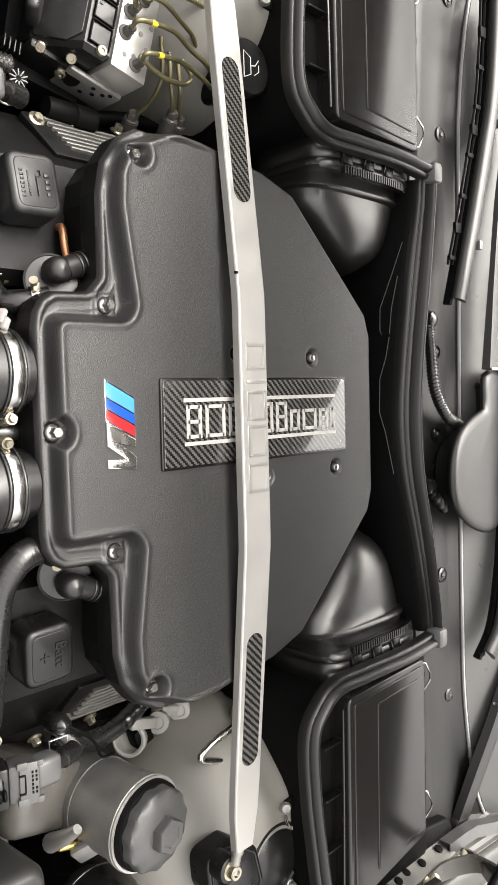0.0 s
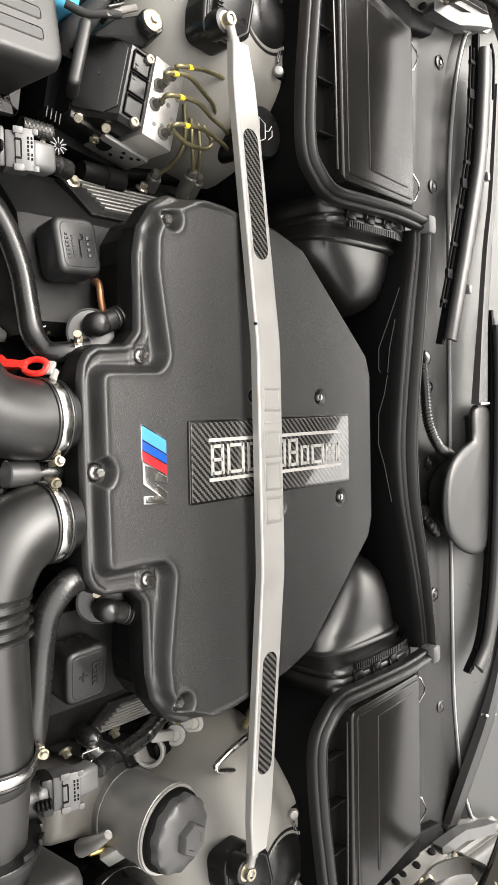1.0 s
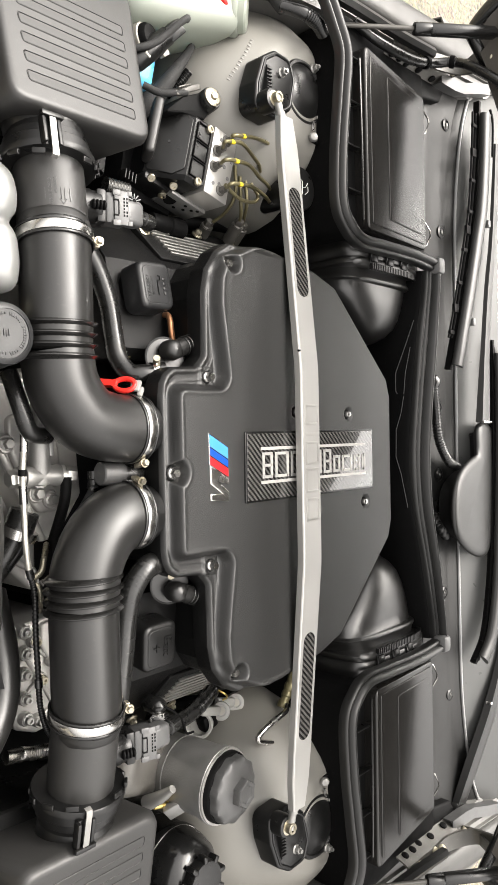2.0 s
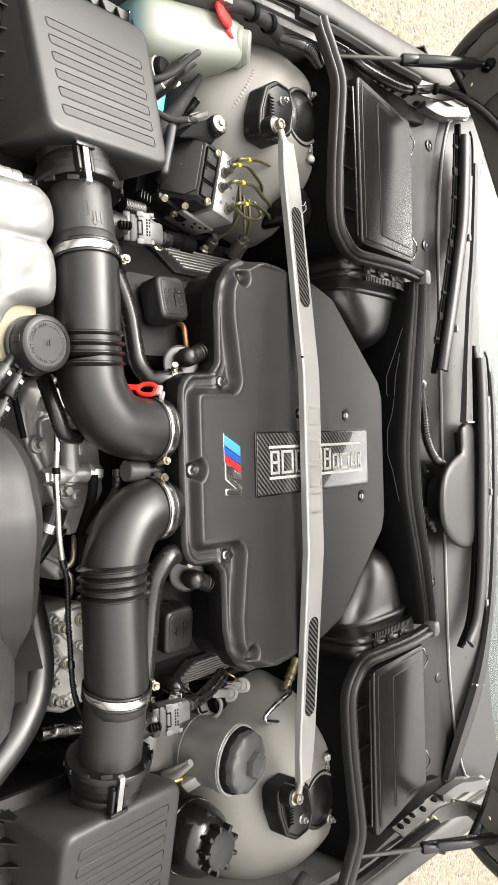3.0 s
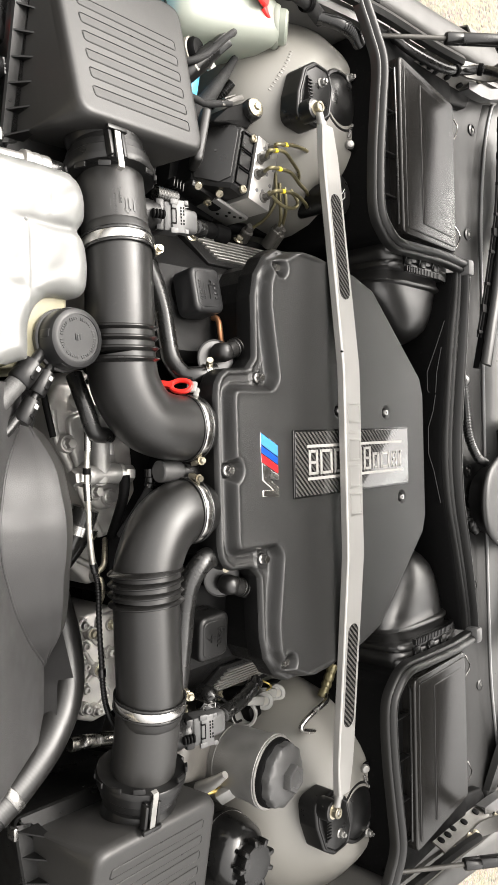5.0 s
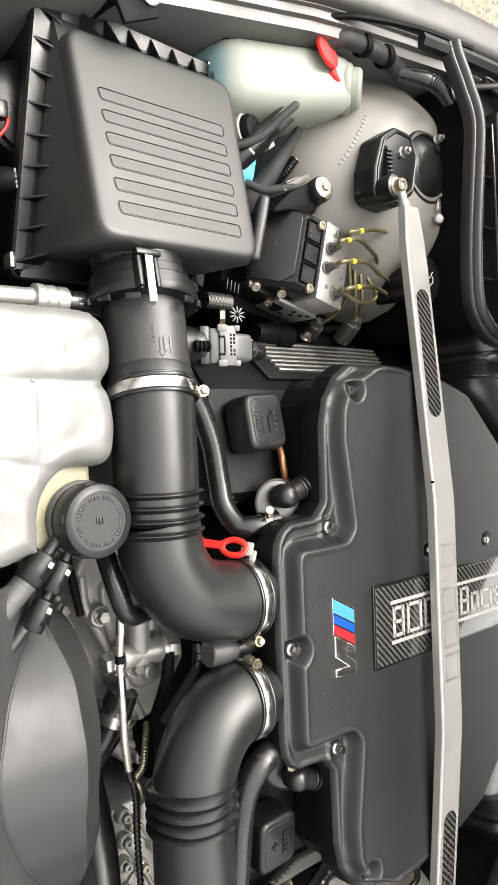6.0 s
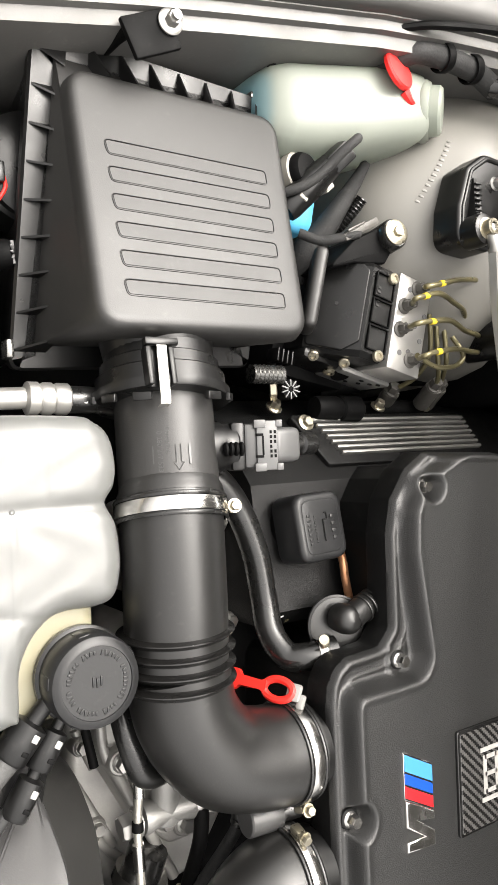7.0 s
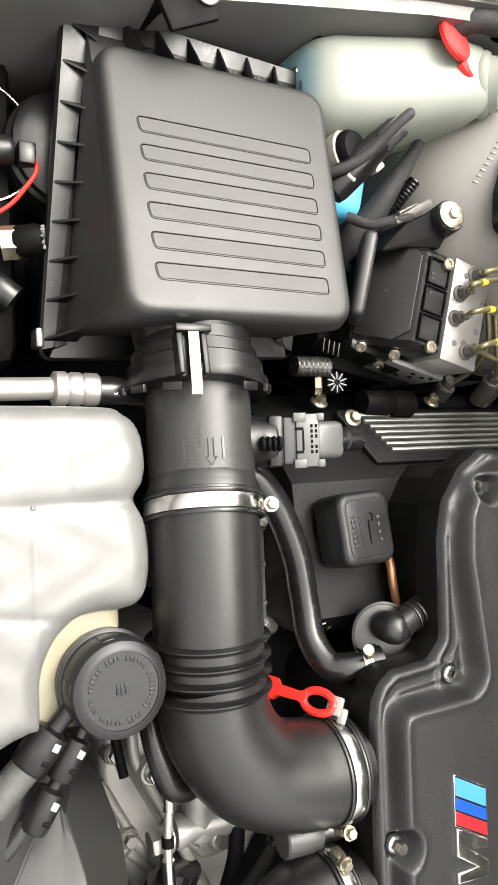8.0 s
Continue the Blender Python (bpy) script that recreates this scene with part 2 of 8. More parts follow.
def thing(name, at, label, category, group=""):
    ob = new(name)
    ob.location = at
    ob.empty_display_size = 0.02
    return tagged(ob, label, category, group)


def root_place(ob):
    while ob.parent:
        ob = ob.parent
    return Vector(ob.location)


def part(name, bm, material, parent=None, label="", angle=38):
    """One mesh object under a thing or part; the mesh is given in world metres."""
    bmesh.ops.recalc_face_normals(bm, faces=bm.faces[:])
    lim = radians(angle)
    for f in bm.faces:
        f.smooth = True
    for e in bm.edges:
        if len(e.link_faces) == 2 and e.calc_face_angle(0) > lim:
            e.smooth = False
    if parent:
        bmesh.ops.translate(bm, verts=bm.verts[:], vec=-root_place(parent))
    me = bpy.data.meshes.new(name)
    bm.to_mesh(me)
    bm.free()
    me.materials.append(material)
    ob = new(name, me)
    if parent:
        ob.parent = parent
    return tagged(ob, label)


def solid(name, bm, material, label, category, group="", kind="", at=None):
    """A thing that is one mesh."""
    ob = part(name, bm, material)
    if at is not None:
        ob.data.transform(Matrix.Translation(-Vector(at)))
        ob.location = at
    return tagged(ob, label, category, group, kind)


def frame_to(d):
    """A rotation whose z axis lies along d."""
    return Vector(d).to_track_quat("Z", "Y").to_matrix().to_4x4()


def rings(bm, loops, cap=True, closed=True):
    """Skin a list of loops of equal length."""
    vs = [[bm.verts.new(p) for p in lp] for lp in loops]
    n = len(vs[0])
    for a, b in zip(vs, vs[1:]):
        for i in range(n if closed else n - 1):
            j = (i + 1) % n
            try:
                bm.faces.new((a[i], a[j], b[j], b[i]))
            except ValueError:
                pass
    if cap and closed:
        bm.faces.new(vs[0][::-1])
        bm.faces.new(vs[-1])
    return bm


def lathe(bm, prof, at=(0, 0, 0), axis=(0, 0, 1), seg=32, cap=True, start=0.0):
    """Turn a profile of (radius, height) about an axis."""
    m = Matrix.Translation(at) @ frame_to(axis)
    loops = []
    for r, h in prof:
        loops.append([m @ V(r * math.cos(a), r * math.sin(a), h) for a in (start + 2 * math.pi * i / seg for i in range(seg))])
    return rings(bm, loops, cap)


def curve_points(pts, per=8):
    """A smooth line through the points."""
    p = [Vector(q) for q in pts]
    if len(p) < 3 or per < 2:
        return p
    out = []
    ext = [2 * p[0] - p[1]] + p + [2 * p[-1] - p[-2]]
    for i in range(1, len(ext) - 2):
        a, b, c, d = ext[i - 1:i + 3]
        for k in range(per):
            t = k / per
            out.append(0.5 * ((2 * b) + (c - a) * t + (2 * a - 5 * b + 4 * c - d) * t * t + (3 * b - a - 3 * c + d) * t ** 3))
    out.append(p[-1])
    return out


def sweep(bm, pts, r, seg=14, per=8, section=None, cap=True, closed=False):
    """A tube along a smooth line; r a number, or a radius for each control point, or a function of the share of the way."""
    line = curve_points(pts, per) if not closed else [Vector(q) for q in pts]
    n = len(line)
    tang = [(line[min(i + 1, n - 1)] - line[max(i - 1, 0)]).normalized() for i in range(n)]
    if closed:
        tang = [(line[(i + 1) % n] - line[i - 1]).normalized() for i in range(n)]
    ref = V(0, 0, 1) if abs(tang[0].z) < 0.9 else V(1, 0, 0)
    side = tang[0].cross(ref).normalized()
    loops = []
    for i in range(n):
        side = (side - tang[i] * side.dot(tang[i])).normalized()
        up = side.cross(tang[i])
        s = i / (n - 1)
        if callable(r):
            rad = r(s)
        elif isinstance(r, (list, tuple)):
            k = s * (len(r) - 1)
            j = min(int(k), len(r) - 2)
            rad = r[j] + (r[j + 1] - r[j]) * (k - j)
        else:
            rad = r
        if section:
            loops.append([line[i] + side * (a * rad) + up * (b * rad) for a, b in section])
        else:
            loops.append([line[i] + (side * math.cos(w) + up * math.sin(w)) * rad for w in (2 * math.pi * q / seg for q in range(seg))])
    if closed:
        loops.append(loops[0])
        return rings(bm, loops, cap=False)
    return rings(bm, loops, cap)


def rounded(poly, r, n=5):
    """A polygon with rounded corners; r a number or one for each corner."""
    out = []
    k = len(poly)
    for i in range(k):
        p, a, b = Vector(poly[i][:2]), Vector(poly[i - 1][:2]), Vector(poly[(i + 1) % k][:2])
        rad = r[i] if isinstance(r, (list, tuple)) else r
        da, db = (a - p), (b - p)
        la, lb = da.length, db.length
        da.normalize(), db.normalize()
        ang = da.angle(db, math.pi)
        if rad <= 0 or ang > math.pi - 0.05:
            out.append((p.x, p.y))
            continue
        cut = min(rad / math.tan(ang / 2), la * 0.48, lb * 0.48)
        s, e = p + da * cut, p + db * cut
        for q in range(n + 1):
            t = q / n
            c = s * (1 - t) ** 2 + p * 2 * t * (1 - t) + e * t * t
            out.append((c.x, c.y))
    return out


def inset(poly, d):
    """Move a counter-clockwise outline inwards by d."""
    out = []
    k = len(poly)
    for i in range(k):
        p, a, b = Vector(poly[i]), Vector(poly[i - 1]), Vector(poly[(i + 1) % k])
        u, w = (p - a).normalized(), (b - p).normalized()
        n1, n2 = V(-u.y, u.x), V(-w.y, w.x)
        m = n1 + n2
        if m.length < 1e-6:
            m = n1
        m = m / max(m.length_squared / 2, 0.35)
        out.append((p.x + m.x * d, p.y + m.y * d))
    return out


def ccw(poly):
    area = sum(poly[i - 1][0] * poly[i][1] - poly[i][0] * poly[i - 1][1] for i in range(len(poly)))
    return poly if area > 0 else poly[::-1]


def slab(bm, poly, z0, z1, bevel=0.003, m=None, steps=3):
    """An upright prism with a rounded top edge, moved by m."""
    poly = ccw(list(poly))
    m = m or Matrix.Identity(4)
    loops = [[m @ V(x, y, z0) for x, y in poly]]
    if bevel > 0:
        for q in range(steps + 1):
            a = math.pi / 2 * q / steps
            ins = inset(poly, bevel * (1 - math.cos(a)))
            loops.append([m @ V(x, y, z1 - bevel + bevel * math.sin(a)) for x, y in ins])
    else:
        loops.append([m @ V(x, y, z1) for x, y in poly])
    return rings(bm, loops)


def block(bm, at, size, bevel=0.003, m=None, seg=2):
    """A box with bevelled edges, centred at `at`, turned by m."""
    t = bmesh.new()
    bmesh.ops.create_cube(t, size=1.0)
    bmesh.ops.scale(t, vec=size, verts=t.verts[:])
    if bevel:
        bmesh.ops.bevel(t, geom=t.edges[:], offset=bevel, segments=seg, affect="EDGES", profile=0.5)
    bmesh.ops.transform(t, matrix=Matrix.Translation(at) @ (m or Matrix.Identity(4)), verts=t.verts[:])
    tmp = bpy.data.meshes.new("tmp")
    t.to_mesh(tmp)
    t.free()
    bm.from_mesh(tmp)
    bpy.data.meshes.remove(tmp)
    return bm


def ring(bm, at, axis, r, w, thick, seg=40):
    """A band round an axis."""
    m = Matrix.Translation(at) @ frame_to(axis)
    prof = [(r, -w / 2), (r + thick * 0.8, -w / 2), (r + thick, -w / 2 + thick * 0.4), (r + thick, w / 2 - thick * 0.4), (r + thick * 0.8, w / 2), (r, w / 2), (r, -w / 2)]
    loops = [[m @ V(q * math.cos(a), q * math.sin(a), h) for a in (2 * math.pi * i / seg for i in range(seg))] for q, h in prof]
    return rings(bm, loops, cap=False)


def letters(text, height, m, depth=0.0006):
    """A text as a mesh, lying on the plane of m."""
    cu = bpy.data.curves.new("lettering", "FONT")
    cu.body, cu.size, cu.extrude = text, height, depth
    cu.align_x, cu.align_y = "CENTER", "CENTER"
    ob = bpy.data.objects.new("lettering", cu)
    scene.collection.objects.link(ob)
    bpy.context.view_layer.update()
    me = bpy.data.meshes.new_from_object(ob)
    bpy.data.objects.remove(ob)
    bm = bmesh.new()
    bm.from_mesh(me)
    bpy.data.meshes.remove(me)
    bmesh.ops.transform(bm, matrix=m, verts=bm.verts[:])
    return bm


def hex_head(bm, at, axis, across, h, flange=0.0):
    r = across / math.sqrt(3)
    if flange:
        lathe(bm, [(flange, 0), (flange, 0.0015), (flange * 0.8, 0.003)], at, axis, 24)
    p = Vector(at) + Vector(axis).normalized() * (0.002 if flange else 0)
    lathe(bm, [(r, 0), (r, h * 0.85), (r * 0.86, h)], p, axis, 6)
    return bm


# ---- the setting ----
def sheet(bm, grid, thick):
    """A curved panel from a grid of points, with thickness."""
    vs = [[bm.verts.new(p) for p in row] for row in grid]
    for a, b in zip(vs, vs[1:]):
        for i in range(len(a) - 1):
            bm.faces.new((a[i], a[i + 1], b[i + 1], b[i]))
    bmesh.ops.recalc_face_normals(bm, faces=bm.faces[:])
    bmesh.ops.solidify(bm, geom=bm.faces[:], thickness=thick)
    return bm


def build_ground():
    bm = bmesh.new()
    block(bm, (0, 0, -0.05), (600, 600, 0.1), 0)
    solid("ground", bm, GROUND, "beige exposed-aggregate concrete drive under the car", "ground", kind="structure")


def build_bay():
    bm = bmesh.new()
    block(bm, (0.40, 0, 0.24), (1.30, 1.44, 0.02), 0.004)
    solid("undertray", bm, DARK, "black plastic tray closing the engine bay below", "undertray", kind="structure")
    bm = bmesh.new()
    block(bm, (-0.06, 0, 0.45), (0.05, 1.30, 0.50), 0.01)
    solid("radiator_panel", bm, DARK, "dark radiator panel across the front of the bay", "panel", kind="structure")
    bm = bmesh.new()
    block(bm, (1.06, 0, 0.55), (0.05, 1.46, 0.62), 0.01)
    solid("firewall", bm, DARK, "black firewall between engine bay and cabin", "firewall", kind="structure")


def fender_line(x):
    """Inner edge of the fender's top: y and z at x."""
    ks = [-0.25, 0.0, 0.25, 0.5, 0.7, 0.9, 1.3]
    return float(np.interp(x, ks, [0.600, 0.655, 0.697, 0.735, 0.747, 0.742, 0.748])), float(np.interp(x, ks, [0.80, 0.835, 0.865, 0.885, 0.902, 0.920, 0.955]))


def build_sides(s):
    xs = [-0.25 + 0.08 * i for i in range(20)]
    bm = bmesh.new()
    prof = [(-0.002, -0.012), (0.0, -0.002), (0.004, 0.002), (0.016, 0.004), (0.034, 0.0045), (0.046, 0.002), (0.055, -0.006), (0.064, -0.024), (0.072, -0.055), (0.080, -0.12), (0.084, -0.22), (0.080, -0.40)]
    grid = []
    for x in xs:
        y, z = fender_line(x)
        grid.append([V(x, s * (y + a), z + b) for a, b in prof])
    sheet(bm, grid, 0.003)
    solid("fender", bm, FENDER, "glossy grey metallic front fender beside the engine bay", "fender", kind="structure")
    bm = bmesh.new()
    prof = [(0.004, -0.010), (-0.003, -0.010), (-0.004, -0.016), (-0.013, -0.017), (-0.0145, -0.024), (-0.026, -0.026), (-0.029, -0.05), (-0.032, -0.12), (-0.040, -0.28), (-0.055, -0.58)]
    grid = []
    for x in xs:
        y, z = fender_line(x)
        grid.append([V(x, s * (y + a), z + b) for a, b in prof])
    sheet(bm, grid, 0.003)
    solid("inner_fender", bm, PRIMER, "dull grey painted inner fender with a stepped top flange", "panel", kind="structure")
    bm = bmesh.new()
    lathe(bm, [(0.192, -0.46), (0.190, -0.22), (0.186, -0.135), (0.176, -0.096), (0.158, -0.066), (0.138, -0.046), (0.118, -0.029), (0.100, -0.014), (0.086, -0.005), (0.074, -0.0005), (0.03, 0.001)], (0.690, s * 0.586, 0.858), (0, s * 0.03, 1), 72)
    solid("strut_tower", bm, PAINT, "pale grey painted suspension strut tower dome", "strut tower", "strut towers", "structure")
    if s > 0:
        # stamped row of marks, drawn as plain bars
        marks = thing("stamped_row", (0.578, 0.612, 0.84), "row of small marks stamped into the strut tower", "stamping")
        for k in range(13):
            a = k / 12
            bm = bmesh.new()
            x, y = 0.596 - 0.037 * a, 0.645 - 0.066 * a
            rr = math.hypot(x - 0.690, y - 0.586)
            z = 0.857 - float(np.interp(rr, [0.074, 0.086, 0.100, 0.118, 0.138, 0.158], [0.0005, 0.005, 0.014, 0.029, 0.046, 0.066])) - 0.03 * (y - 0.586)
            block(bm, (x, y, z), (0.0060, 0.0032, 0.0024), 0.0008, Matrix.Rotation(radians(-28), 4, "Z") @ Matrix.Rotation(radians(-30), 4, "Y"))
            part("stamped_bar", bm, PAINT, marks)


def seal_edges(y):
    """Front and rear edge of the bulkhead seal at y."""
    ks = [-0.335, -0.30, -0.231, -0.163, -0.09, 0.0, 0.086, 0.217, 0.30, 0.335]
    f = float(np.interp(y, ks, [0.972, 0.966, 0.952, 0.934, 0.911, 0.902, 0.914, 0.936, 0.957, 0.962]))
    r = float(np.interp(y, ks, [0.986, 0.979, 0.969, 0.957, 0.938, 0.933, 0.943, 0.968, 0.977, 0.984]))
    return f, r


def build_bulkhead():
    ys = [0.336 - 0.0112 * i for i in range(61)]
    raw = [seal_edges(y) for y in ys]
    # smooth the edge lines a little
    edge = []
    for i in range(len(ys)):
        sel = raw[max(0, i - 3):i + 4]
        edge.append((sum(a for a, b in sel) / len(sel), sum(b for a, b in sel) / len(sel)))
    root = thing("bulkhead_cover", (0.93, 0, 0.55), "black plastic bulkhead cover below the rubber seal", "bulkhead cover")
    tagged(root, kind="structure")
    bm = bmesh.new()
    grid = [[V(f + 0.012, y, 0.912), V(f - 0.001, y, 0.911), V(f - 0.004, y, 0.905), V(f - 0.004, y, 0.86), V(f + 0.004, y, 0.80), V(f + 0.004, y, 0.50)] for y, (f, r) in zip(ys, edge)]
    sheet(bm, grid, 0.004)
    # near black for the shade behind the engine cover
    part("panel", bm, DARK, root)
    # moulded ridges on the panel
    for line in ([(0.245, 0.905), (0.20, 0.893), (0.151, 0.877), (0.118, 0.880), (0.112, 0.884)], [(0.108, 0.897), (0.078, 0.894), (0.048, 0.886), (0.0, 0.889), (-0.03, 0.897), (-0.09, 0.906)], [(0.196, 0.903), (0.15, 0.897), (0.112, 0.897)]):
        bm = bmesh.new()
        pts = []
        for y, z in line:
            f, r = seal_edges(y)
            pts.append(V(f - 0.0045, y, z))
        sweep(bm, pts, 0.0011, seg=6, per=1)
        part("moulded_ridge", bm, SATIN, root)
    # ribbed rubber seal above it
    seal = thing("hood_seal", (0.93, 0, 0.93), "black ribbed rubber hood seal along the bulkhead", "seal")
    prof = [(0.0, -0.008), (0.0, 0.0), (0.05, 0.0035), (0.14, 0.0045), (0.22, 0.003), (0.27, -0.001), (0.33, 0.002), (0.42, 0.0035), (0.50, 0.002), (0.55, -0.0015), (0.60, 0.003), (0.68, 0.0085), (0.80, 0.0105), (0.92, 0.008), (1.0, 0.001), (1.02, -0.012), (1.0, -0.022)]
    bm = bmesh.new()
    sheet(bm, [[V(f + (r - f) * t, y, 0.916 + 0.016 * t + h) for t, h in prof] for y, (f, r) in zip(ys, edge)], 0.003)
    part("seal_strip", bm, SEAL, seal, angle=70)
    for s in (1, -1):
        bm = bmesh.new()
        block(bm, (0.978, s * 0.343, 0.930), (0.024, 0.030, 0.028), 0.007)
        part("corner_piece", bm, MIDGREY, seal, "light grey moulded rubber corner")
        side = [(0.980, 0.345), (0.90, 0.351), (0.80, 0.350), (0.738, 0.350), (0.704, 0.368), (0.684, 0.400), (0.686, 0.480), (0.696, 0.560), (0.704, 0.630), (0.690, 0.675), (0.672, 0.712), (0.668, 0.728)]
        sec = [(-1.25, -1.6), (-1.3, -0.3), (-1.1, 0.15), (-0.75, 0.25), (-0.45, 0.0), (-0.25, 0.55), (0.15, 0.95), (0.6, 0.95), (0.95, 0.55), (1.05, 0.0), (0.95, -1.0), (0.8, -1.6)]
        if s < 0:
            sec = [(-a, b) for a, b in sec][::-1]
        bm = bmesh.new()
        sweep(bm, [V(x, s * y, 0.931 - max(0, y - 0.62) * 0.10) for x, y in side], 0.0090, section=sec, per=7)
        part("side_seal", bm, SEAL, seal, angle=75)


def cowl_rear(y):
    return float(np.interp(abs(y), [0, 0.3, 0.45, 0.52, 0.57, 0.62, 0.66, 0.70, 0.735, 0.77, 0.82], [1.098, 1.100, 1.103, 1.110, 1.119, 1.130, 1.143, 1.162, 1.184, 1.212, 1.26]))


def build_cowl():
    ys = [-0.74 + 0.02 * i for i in range(75)]

    def front(y):
        return 1.008 + 0.07 * y * y

    root = thing("cowl_panel", (1.05, 0, 0.88), "black plastic cowl panel below the windscreen", "cowl")
    tagged(root, kind="structure")
    bm = bmesh.new()
    grid = []
    for y in ys:
        a, b = front(y), cowl_rear(y)
        grid.append([V(a - 0.03, y, 0.80), V(a - 0.022, y, 0.872), V(a - 0.018, y, 0.880), V(a - 0.004, y, 0.8845), V(a + 0.004, y, 0.8835), V((a + b) / 2, y, 0.889), V(b - 0.028, y, 0.893), V(b - 0.020, y, 0.8925), V(b - 0.010, y, 0.899), V(b + 0.002, y, 0.902), V(b + 0.008, y, 0.892)])
    sheet(bm, grid, 0.004)
    part("panel", bm, COWL, root)
    bm = bmesh.new()
    sweep(bm, [V(cowl_rear(y) + 0.001, y, 0.9035) for y in ys[::2]], 0.0032, seg=8, per=3)
    part("edge_trim", bm, LIGHTGREY, root, "grey edge trim along the glass")
    for x, y in ((1.098, 0.644), (1.071, 0.43), (1.050, 0.09), (1.048, -0.10), (1.062, -0.27), (1.080, -0.474), (1.050, -0.04)):
        bm = bmesh.new()
        lathe(bm, [(0.013, 0.886), (0.0125, 0.892), (0.009, 0.8935), (0.0085, 0.8905)], (x, y, 0), (0, 0, 1), 20)
        cup = part("screw_cup", bm, PLASTIC, root)
        bm = bmesh.new()
        hex_head(bm, (x, y, 0.890), (0, 0, 1), 0.007, 0.004)
        part("screw", bm, DARKSTEEL, cup)
    for s in (1, -1):
        # black drain flap at the end of the cowl
        bm = bmesh.new()
        slab(bm, rounded(ccw([(0.915, s * 0.690), (0.965, s * 0.655), (1.055, s * 0.672), (1.075, s * 0.700), (0.990, s * 0.705)]), 0.012, 4), 0.884, 0.902, 0.005)
        part("drain_flap", bm, DARK, root)
    bm = bmesh.new()
    grid = []
    wide = [-0.86 + 0.04 * i for i in range(44)]
    for y in wide:
        b = cowl_rear(min(abs(y), 0.82)) + 0.004
        grid.append([V(b + q * 0.87 + 0.02 * q * q, y * (1 - 0.14 * q), 0.899 + q * 0.50) for q in (0, 0.25, 0.5, 0.75, 1.0)])
    sheet(bm, grid, 0.005)
    pane = solid("window_1", bm, GLASS, "sloping windscreen glass reflecting the bright sky", "windscreen", kind="structure")
    pane.visible_shadow = False
    # grey band laid on the foot of the glass, its tone holding reflected sky
    bm = bmesh.new()
    grid = []
    for y in wide:
        b = cowl_rear(min(abs(y), 0.82)) + 0.003
        grid.append([V(b + q * 0.87 + 0.02 * q * q, y * (1 - 0.14 * q), 0.9025 + q * 0.50) for q in (0.004, 0.03, 0.06, 0.098)])
    sheet(bm, grid, 0.0015)
    part("edge_band", bm, EDGEBAND, pane, "grey band along the glass edge, toned for reflected sky")
    # dashboard added behind the glass, its tone setting the glass's brightness
    bm = bmesh.new()
    block(bm, (1.75, 0, 0.78), (1.10, 1.72, 0.16), 0.05)
    solid("dashboard", bm, INTERIOR, "added grey dashboard block that tones the windscreen glass", "dashboard", kind="structure")
    bm = bmesh.new()
    block(bm, (2.35, 0, 0.75), (0.1, 1.72, 1.2), 0.02)
    solid("cabin_wall", bm, INTERIOR, "dark cabin closing the car behind the windscreen", "wall", kind="structure")
    # body at the foot of the windscreen pillars
    for s in (1, -1):
        bm = bmesh.new()
        sheet(bm, [[V(x, s * y, z) for y, z in ((0.700, 0.86), (0.712, 0.905), (0.745, 0.915), (0.79, 0.925), (0.83, 0.91), (0.845, 0.80), (0.84, 0.50))] for x in (1.05, 1.12, 1.2, 1.3, 1.5, 2.3)], 0.003)
        solid("pillar_foot", bm, PRIMER, "grey painted body panel at the windscreen pillar", "panel", kind="structure")


